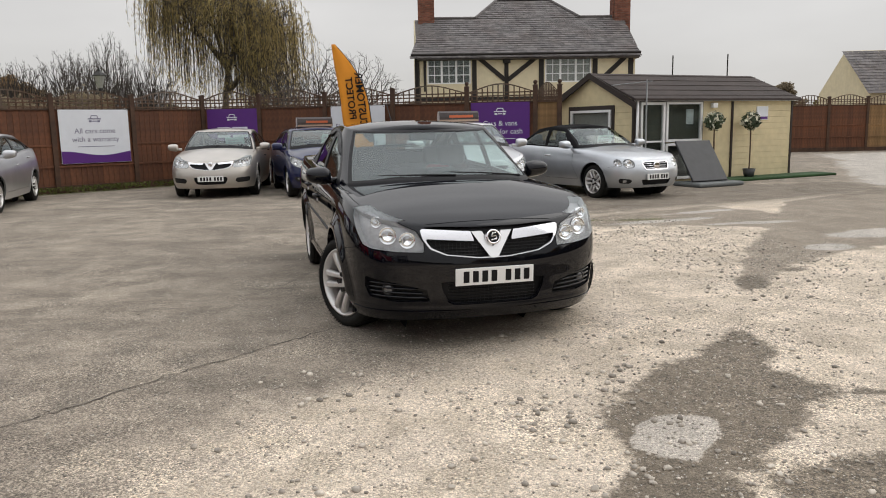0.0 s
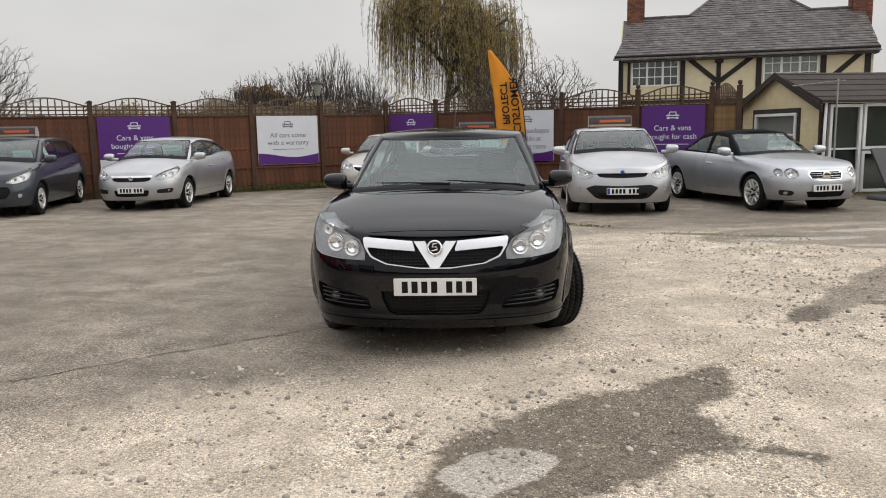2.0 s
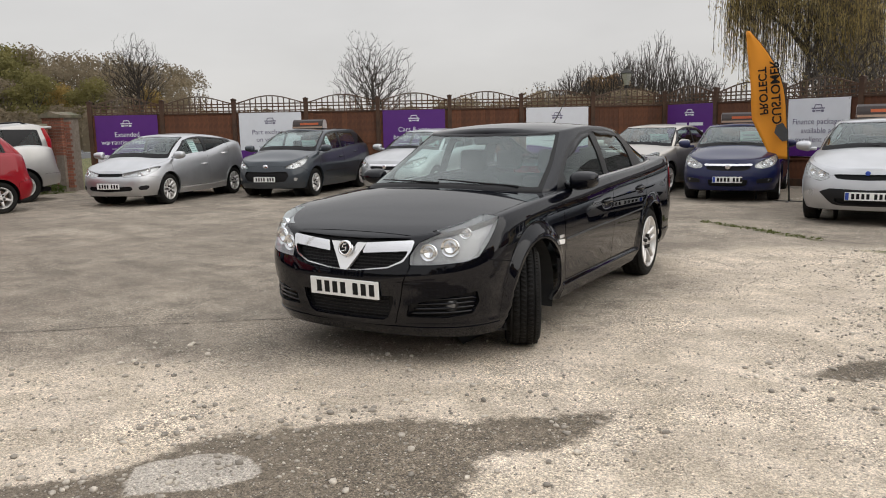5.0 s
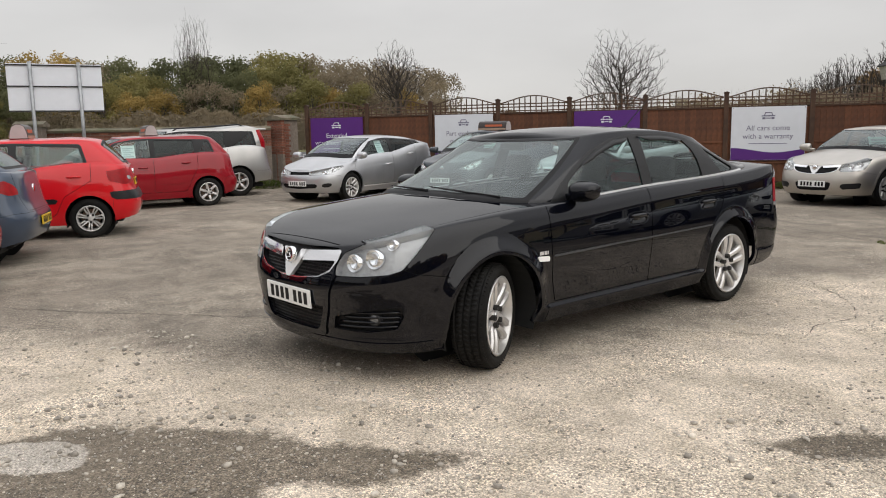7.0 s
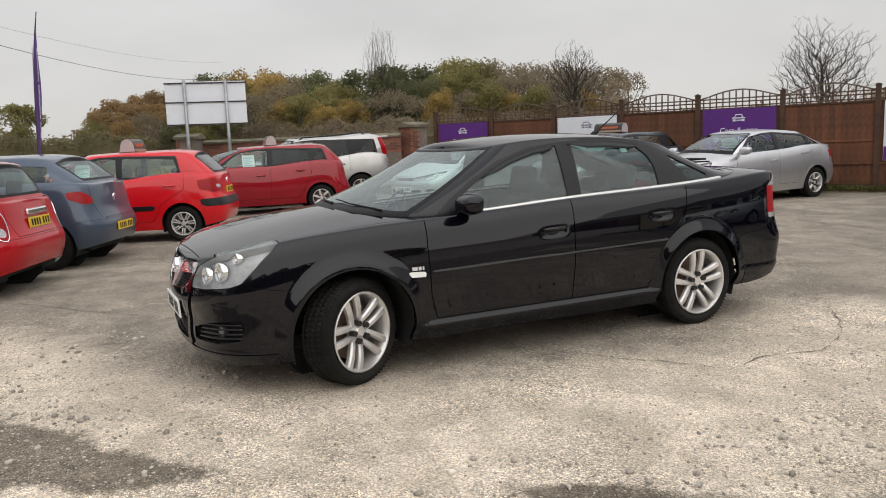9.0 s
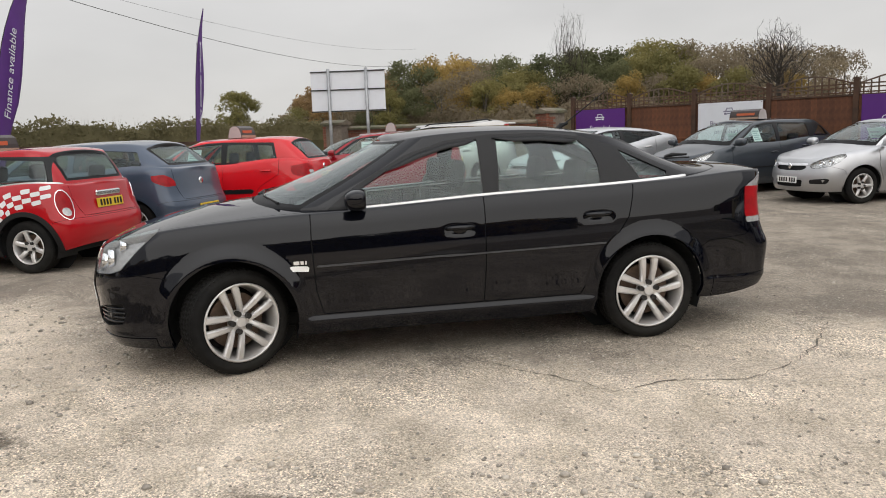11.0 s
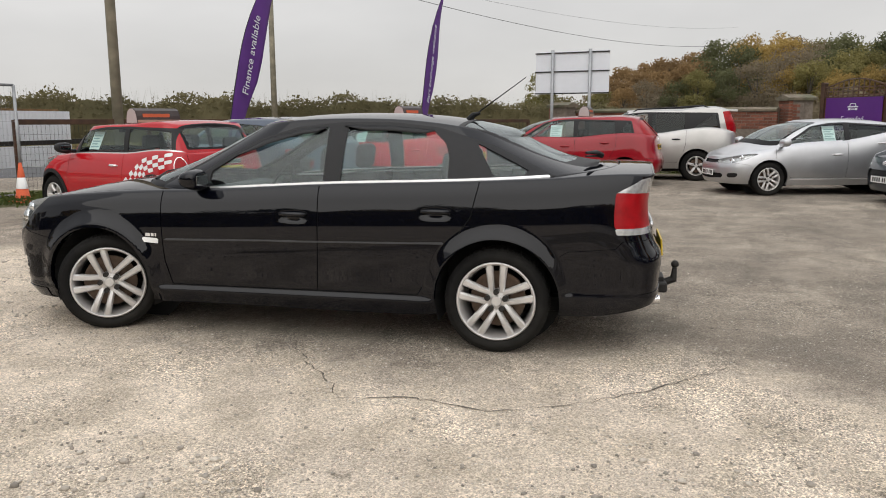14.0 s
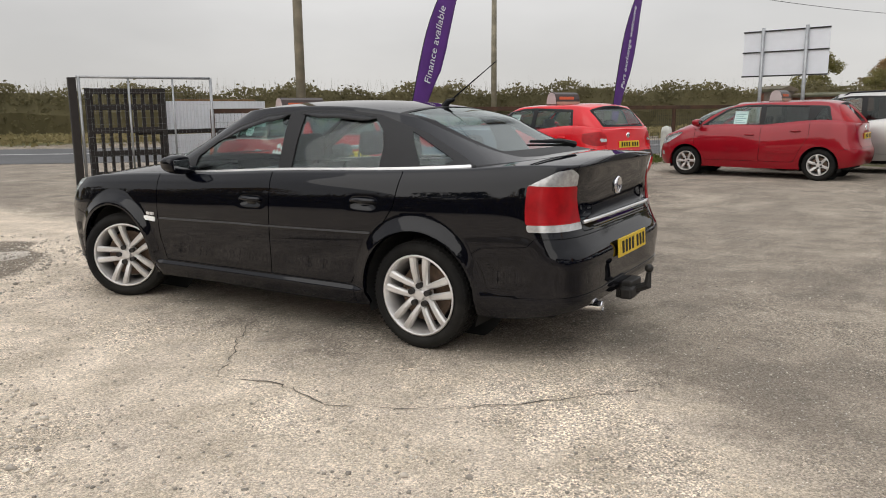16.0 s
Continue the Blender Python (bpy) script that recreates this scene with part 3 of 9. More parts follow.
    for lab, col, poly in g("rear_cuts", ()):
        S.cut(("skirt", "tail") if lab != "tail" else ("skirt", "grille_frame"), lambda A: np.maximum(sdf(poly, A[:, col], A[:, Z]), A[:, X] + 0.6), lab)
    for lab, poly in g("side_cuts", ()):
        S.cut(("skirt",), region(X, Z, poly), lab)
    for k, poly in enumerate(g("decals", ())):
        S.cut(("skirt",), region(X, Z, poly), f"decal{k}")
    # bumpers, doors
    S.seam(("skirt",), lambda A: np.maximum(sdf(spec["bumper_f"], A[:, X], A[:, Z]), 0.3 - A[:, X]), "bumper_f", 0.002)
    S.seam(("skirt",), lambda A: np.maximum(sdf(spec["bumper_r"], A[:, X], A[:, Z]), A[:, X] + 0.3), "bumper_r", 0.002)
    if g("boot"):
        S.seam(("skirt", "top"), region(R, Z, spec["boot"]), "boot", 0.003)
    for k, poly in enumerate(spec["doors"]):
        S.seam(("skirt",), region(X, Z, poly), f"door{k}")
    # bonnet
    hx0 = float(fx(0)) - 0.42
    S.seam(("top",), lambda A: np.maximum(np.maximum(0.055 - A[:, T], hx0 - A[:, X]), A[:, X] - g("bonnet_end", 9)), "bonnet", 0.003)
    # panes
    S.cut(("gh",), lambda A: np.maximum(np.maximum(A[:, YN] - g("screen", (0.90, 0.865))[0], 0.10 - A[:, X]), np.maximum(0.0 - A[:, T], A[:, T] - 0.985)), "ws_edge")
    S.cut(("ws_edge",), lambda A: np.maximum(np.maximum(A[:, YN] - g("screen", (0.90, 0.865))[1], 0.10 - A[:, X]), np.maximum(g("screen_low", 0.13) - A[:, T], A[:, T] - 0.955)), "ws")
    for lab, poly in g("cabin_cuts", ()):
        S.cut(("gh",), lambda A: np.maximum(sdf(poly, A[:, X], A[:, Z]), 0.25 - A[:, YN]), lab)
    S.cut(("gh",), region(X, Z, spec["dlo"]), "dlo")
    for k, poly in enumerate(spec["panes"]):
        S.cut(("dlo",), region(X, Z, poly), f"pane{k}")
    rw = spec["rear_window"]
    S.cut(("gh", "roof"), lambda A: np.maximum(np.maximum(A[:, X] - rw[0], rw[1] - A[:, X]), np.maximum(np.where(A[:, YN] * 0 + A[:, Z] > 0, A[:, Y] - rw[2] - (A[:, X] - rw[0]) * rw[3], 0), rw[4] - A[:, Z])), "rw_edge")
    S.cut(("rw_edge",), lambda A: np.maximum(np.maximum(A[:, X] - rw[0] + 0.03, rw[1] + 0.03 - A[:, X]), np.maximum(A[:, Y] - rw[2] + 0.04 - (A[:, X] - rw[0]) * rw[3], rw[4] + 0.03 - A[:, Z])), "rw")
    if g("chrome_belt"):
        a, b, hgt = spec["chrome_belt"]
        S.cut(("gh", "dlo", *[f"pane{k}" for k in range(6)]), lambda A: np.maximum(np.maximum(A[:, X] - a, b - A[:, X]), A[:, Z] - zs(A[:, X]) - hgt), "belt_strip")

    # ---- parts ----
    roofm = g("roof_paint", paintm)
    S.emit(("skirt", "top"), "body", paintm, car)
    S.emit(("gh",), "cabin_shell", g("cabin_paint", paintm), car)
    for k in range(len(g("decals", ()))):
        S.emit((f"decal{k}",), "decal", M_WHITE_P, car, "white check", offset=0.002, flange=0.003, side="each")
    S.emit(("shield",), "bumper_centre", paintm, car, offset=0.010, flange=0.03)
    S.emit(("fog_ring",), "fog_lamp", M_CLEARLENS, car, offset=0.002, flange=0.02, side="each")
    S.emit(("roof",), "roof", roofm, car)
    S.emit(("bonnet",), "bonnet", paintm, car, offset=0.0)
    S.emit(("seam",), "seam", M_INK, car, offset=-0.010, flange=0)
    S.emit(("bumper_f",), "front_bumper", paintm, car)
    S.emit(("bumper_r",), "rear_bumper", paintm, car)
    S.emit(("boot",), "tailgate", paintm, car)
    for k in range(len(spec["doors"])):
        S.emit((f"door{k}",), "door", paintm, car, side="each")
    S.emit(("lip",), "wheel_arch", g("lip_paint", paintm), car, offset=g("lip_out", 0.006), flange=0.03, side="each")
    S.emit(("lip_r",), "wheel_arch", g("lip_paint", paintm), car, offset=g("lip_out", 0.006), flange=0.03, side="each")
    S.emit(("ws_edge",), "windscreen_edge", M_INK, car)
    for ob in S.emit(("ws",), "windscreen", M_SCREEN, car, offset=-0.002, flange=0):
        ob.visible_shadow = False
    S.emit(("dlo",), "window_frame", g("dlo_paint", M_PLASTIC), car, side="each")
    for k in range(len(spec["panes"])):
        for ob in S.emit((f"pane{k}",), "side_window", M_GLASSD if k in g("privacy", ()) else M_GLASS, car, offset=-0.008, flange=0, side="each"):
            ob.visible_shadow = False
    S.emit(("rw_edge",), "rear_window_edge", M_INK, car)
    for ob in S.emit(("rw",), "rear_window", g("rear_glass", M_GLASS), car, offset=-0.003, flange=0):
        ob.visible_shadow = False
    S.emit(("belt_strip",), "belt_strip", M_BRIGHT, car, "bright metal strip", offset=0.004, side="each")
    for lab, nm, mt, off, fl, sd in g("emits", ()):
        S.emit((lab,), nm, mt, car, offset=off, flange=fl, side=sd)
    # lamps: clear lens over a set-back housing with round reflectors
    heads = S.emit(("head",), "headlight", M_LENS, car, "clear headlight", offset=0.0, flange=0, side="each")
    for ob in heads:
        ob.visible_shadow = False
    houses = S.emit(("head",), "lamp_housing", g("head_housing", M_CLEARLENS), car, offset=-0.045, flange=-0.045, side="each")
    for ob, h in zip(heads, houses):
        h.parent = ob
    for (u, z, rad) in g("bulbs", ()):
        p, n = S.spot(U, u, z)
        for sg, ob in zip((1, -1), heads):
            bm = bmesh.new()
            lathe(bm, [(0.0, -0.020), (rad * 0.55, -0.004), (rad * 0.62, 0.0), (rad * 0.66, -0.006), (rad * 0.80, -0.012), (rad * 0.97, 0.004), (rad, 0.004), (rad * 1.02, -0.03)], 24, "x")
            q = Vector((1, 0.45 * sg * n.y, 0.05)).normalized()
            mm = Matrix.Translation(Vector((p.x, sg * p.y, p.z)) - Vector((n.x, sg * n.y, n.z)) * 0.022) @ q.to_track_quat("X", "Z").to_matrix().to_4x4()
            part("reflector", bm, M_CHROME, ob, smooth=True, m=mm)
    for lab, mt in (("tail", M_REDLENS), ("tail_clear", M_CLEARLENS), ("tail_low", M_CLEARLENS), ("tail_amber", M_AMBER)):
        S.emit((lab,), "tail_light", mt, car, offset=0.004, side="each")
    S.emit(("grille",), "grille", M_INK, car, offset=-0.03, flange=-0.03, side="each")
    S.emit(("grille_frame",), "grille_surround", g("grille_frame", M_CHROME), car, offset=0.006, flange=g("frame_flange", 0.03))
    S.emit(("intake",), "lower_grille", M_INK, car, offset=-0.03, flange=-0.03)
    S.emit(("strip",), "side_moulding", g("strip_paint", M_PLASTIC), car, offset=0.008, side="each")
    S.emit(("sill",), "sill", g("sill_paint", M_PLASTIC), car, offset=g("sill_out", 0.012), flange=0.03, side="each")
    S.emit(("black",), "black_trim", M_PLASTIC, car, offset=0.005, flange=0.02, side="each")
    # grille bars follow the nose
    for (z, y1, hgt) in g("bars", ()):
        bm = bmesh.new()
        pts = []
        for yy in np.linspace(-y1, y1, 15):
            p, n = S.spot(U, abs(yy) * 1.03, z)
            pts.append(Vector((p.x - 0.012, yy, z)))
        tube(bm, pts, hgt, 6)
        part("grille_bar", bm, M_PLASTIC if not g("bars_bright") else M_CHROME, car)
    # underside and wheel wells
    bm = bmesh.new()
    box(bm, xr(0.4) + 0.25, -W * 0.62, 0.20, xf(0.4) - 0.25, W * 0.62, 0.30, 0.03)
    for hx in axles:
        for sg in (-1, 1):
            rings = lathe(bm, [(ar + 0.012, sg * W * 0.5), (ar + 0.012, sg * W * 0.94)], 32)
            bm.faces.new(rings[0])
            bmesh.ops.translate(bm, verts=rings[0] + rings[1], vec=(hx, 0, hz))
    bmesh.ops.delete(bm, geom=[f for f in bm.faces if f.calc_center_median().z < 0.19], context="FACES")
    part("underbody", bm, M_BODYDARK, car)
    # wheels
    wm = wheel_meshes(spec["wheel"], tr, spec["rim"], g("tyre_w", 0.205))
    ty = W * g("track", 0.965) - g("tyre_w", 0.205) / 2
    for hx in axles:
        for sg in (1, -1):
            st = g("steer", 0) if hx > 0 else 0
            mm = pose(hx, sg * ty, hz - 0.005, 0, 0, st) @ pose(0, 0, 0, 0, 0 if hx > 0 else -18, 0 if sg > 0 else 180)
            w = link_me("wheel", wm[0], None, car, m=mm)
            for nm, me in zip(("tyre", "rim", "", "brake_disc"), wm[1:]):
                if nm:
                    link_me(nm, me, None, w)
            for k in range(5):
                a = 2 * math.pi * k / 5 + (0 if spec["wheel"] == "twin5" else math.pi / 5)
                link_me("wheel_nut", wm[3], None, w, m=pose(0.058 * math.cos(a), 0, 0.058 * math.sin(a)))
    # mirrors
    mx, mz, my = spec["mirror"]
    for sg in (1, -1):
        bm = bmesh.new()
        mirror_cap(bm)
        box(bm, -0.03, -0.19, -0.075, 0.045, -0.08, -0.02, 0.015)
        if sg < 0:
            for v in bm.verts:
                v.co.y *= -1
            bmesh.ops.reverse_faces(bm, faces=bm.faces)
        mir = part("door_mirror", bm, g("mirror_paint", paintm), car, smooth=True, m=pose(mx, sg * my, mz, 0, 0, -6 * sg) @ Matrix.Scale(g("mirror_size", 1.0), 4))
        bm = bmesh.new()
        box(bm, -0.0708, -0.072, -0.036, -0.066, 0.066, 0.038, 0.002)
        part("mirror_glass", bm, M_MIRROR, mir)
    # handles
    for (x, z) in g("handles", ()):
        p, n = S.spot(X, x, z)
        for sg in (1, -1):
            bm = bmesh.new()
            pts = [(-0.095, 0.0, 0.0), (-0.08, 0.022, 0.002), (-0.03, 0.034, 0.003), (0.03, 0.034, 0.003), (0.08, 0.022, 0.001), (0.095, 0.0, 0.0)]
            tube(bm, pts, [0.008, 0.013, 0.014, 0.014, 0.012, 0.008], 8)
            for v in bm.verts:
                v.co.z *= 1.15
            lathe(bm, [(0.0, 0.001), (0.045, 0.002), (0.05, -0.004)], 16)
            for v in bm.verts[-48:]:
                v.co.z = v.co.z * 0.55 - 0.012
            part("door_handle", bm, g("handle_paint", paintm), car, smooth=True, m=pose(p.x, sg * p.y, z, 0, 0, 0 if sg > 0 else 180))
    # plates
    pf_ = spec["plate_f"]
    p, n = S.spot(U, 0.0, pf_)
    plate(car, Vector((p.x + 0.012, 0, pf_)), (1, 0, n.z), False, euro=g("euro", False))
    pr_ = spec["plate_r"]
    p, n = S.spot(R, 0.0, pr_)
    plate(car, Vector((p.x - 0.012, 0, pr_)), (-1, 0, n.z), True)
    # wipers
    for y0, y1, xx in g("wipers", ((0.62, 0.02, 0.0), (0.05, -0.52, 0.02))):
        bm = bmesh.new()
        bz = float(fx(0)) + 0.0

        def on(y, up):
            x_, yy_ = np.interp(abs(y), base_row[: nu // 2, 1], base_row[: nu // 2, 0]), y
            return Vector((x_ - 0.05 - up * 0.9, y, float(top_z(x_, y)) + 0.030 + up * 0.5))
        tube(bm, [on(y0, 0.0), on((y0 + y1) / 2, 0.02), on(y1, 0.045)], [0.008, 0.006, 0.004], 6)
        part("wiper", bm, M_INK, car)
    # inside
    fl = zb(0) + 0.08
    sw = W * 0.56
    seat_x = g("seat_x", -0.12)
    for sg in (1, -1):
        link_me("seat", seat_mesh(round(sw, 2)), None, car, m=pose(seat_x, sg * W * 0.42, fl + 0.05))
    link_me("rear_seat", seat_mesh(round(W * 1.45, 2)), None, car, m=pose(g("rear_seat_x", seat_x - 0.85), 0, fl + 0.02))
    bm = bmesh.new()
    zd = float(zs(0.6))
    box(bm, g("dash_x", 0.45), -W * 0.80, fl + 0.25, float(fx(0)) - 0.30, W * 0.80, zd - 0.035, 0.05)
    part("dashboard", bm, M_GREYIN, car)
    bm = bmesh.new()
    r = lathe(bm, [(0.175, -0.012), (0.187, 0.0), (0.175, 0.012), (0.163, 0.0), (0.175, -0.012)], 28, "x")
    box(bm, -0.01, -0.17, -0.03, 0.02, 0.17, 0.02, 0.008)
    lathe(bm, [(0.0, -0.02), (0.06, -0.015), (0.065, 0.02)], 14, "x")
    part("steering_wheel", bm, M_DARKIN, car, m=pose(g("dash_x", 0.45) - 0.10, -W * 0.42, zd - 0.06, 0, -25, 0))
    bm = bmesh.new()
    box(bm, -0.02, -0.12, -0.03, 0.02, 0.12, 0.03, 0.015)
    part("rear_view_mirror", bm, M_INK, car, m=pose(float(fx(1)) - 0.02, 0, float(zr(fx(1))) - 0.06))
    for hgt, xx, yy, sz in g("cards", ()):
        card(car, pose(xx, yy, hgt, 25, 0, 90), sz[0], sz[1], M_SIGNSALE, 2)
    for xx, zz, sz in g("side_cards", ()):
        y_ = float(gw(0.12)) - 0.05
        card(car, pose(xx, y_, zz, -26, 0, 180), sz[0], sz[1], M_PAPER, 5)
    if g("roof_rails"):
        for sg in (1, -1):
            bm = bmesh.new()
            yy = W * gh["w1"] - 0.03
            tube(bm, [(x_, sg * yy, float(zr(x_)) + dz) for x_, dz in ((0.20, -0.01), (0.10, 0.05), (-0.6, 0.06), (-1.4, 0.055), (-1.55, -0.01))], 0.018, 8)
            part("roof_rail", bm, M_PLASTIC, car, smooth=True)
        bm = bmesh.new()
        xe_ = float(rx(1))
        box(bm, xe_ - 0.16, -W * 0.62, float(zr(xe_)) + 0.0, xe_ + 0.10, W * 0.62, float(zr(xe_)) + 0.055, 0.02)
        part("roof_spoiler", bm, paintm, car, smooth=True)
    if g("roof_sign"):
        xx, wd = spec["roof_sign"]
        zt = float(zr(xx)) + zrc
        bm = bmesh.new()
        prism(bm, [(-0.13, 0), (0.13, 0), (0.115, 0.10), (0.085, 0.18), (0.03, 0.215), (-0.03, 0.215), (-0.085, 0.18), (-0.115, 0.10)], -wd / 2, wd / 2, "xz")
        sg_ = part("roof_sign", bm, M_ROOFSIGN, car, "box sign on the roof", m=pose(xx, 0, zt - 0.005))
        for s2 in (1, -1):
            bm = bmesh.new()
            box(bm, s2 * 0.100, -wd * 0.25, 0.085, s2 * 0.118, wd * 0.36, 0.135)
            part("bar", bm, M_REDTEXT, sg_)
            bm = bmesh.new()
            box(bm, s2 * 0.118, -wd * 0.49, 0.008, s2 * 0.132, wd * 0.49, 0.048)
            part("band", bm, M_SIGNBAND, sg_)
            bm = bmesh.new()
            prism(bm, [(-0.122, 0.004), (0.122, 0.004), (0.108, 0.10), (0.08, 0.174), (0.028, 0.208), (-0.028, 0.208), (-0.08, 0.174), (-0.108, 0.10)], s2 * wd / 2, s2 * (wd / 2 + 0.006), "xz")
            part("end_cap", bm, M_ENDCAP, sg_)
    return car, S


M_ENDCAP = mat("pale_grey_plastic", (0.42, 0.38, 0.37), 0.4, vary=0.1)
M_ROOFSIGN = mat("roof_sign_box", (0.040, 0.027, 0.024), 0.35, vary=0.25)
M_REDTEXT = mat("sign_orange", (0.55, 0.13, 0.05), 0.5, vary=0.1)
M_SIGNBAND = mat("sign_band", (0.42, 0.30, 0.22), 0.5, vary=0.1)

# ---- the black hatchback in the middle of the yard ----
def hero_relief(P):
    """Flared wheel arches, the step of the sill skirts, the bumper's shoulder."""
    x, z = P[..., 0], P[..., 2]
    out = np.zeros(x.shape)

    def ease(v):
        v = np.clip(v, 0, 1)
        return v * v * (3 - 2 * v)
    side = ease((P[..., 1] - 0.45) / 0.2)
    for hx, top, grow in ((1.395, 0.490, 0.030), (-1.35, 0.470, 0.026)):
        r = np.hypot(x - hx, z - 0.331)
        out += grow * np.clip((top + 0.008 - r) / 0.086, 0, 1) ** 1.35 * ease((z - 0.24) / 0.12)
    for hx, hz in ((-0.035, 0.822), (-0.97, 0.860)):
        out -= 0.011 * np.exp(-(((x - hx) / 0.085) ** 4) - ((z - hz) / 0.026) ** 4)
    out += 0.020 * ease((0.335 - z) / 0.022) * ease((0.99 - np.abs(x)) / 0.06)
    out += 0.010 * ease((0.30 - z) / 0.02) * ease((x - 1.7) / 0.1)
    out += 0.008 * ease((0.40 - z) / 0.02) * ease((-1.72 - x) / 0.08)
    return out * np.where(np.abs(x) < 2.0, side, 1)


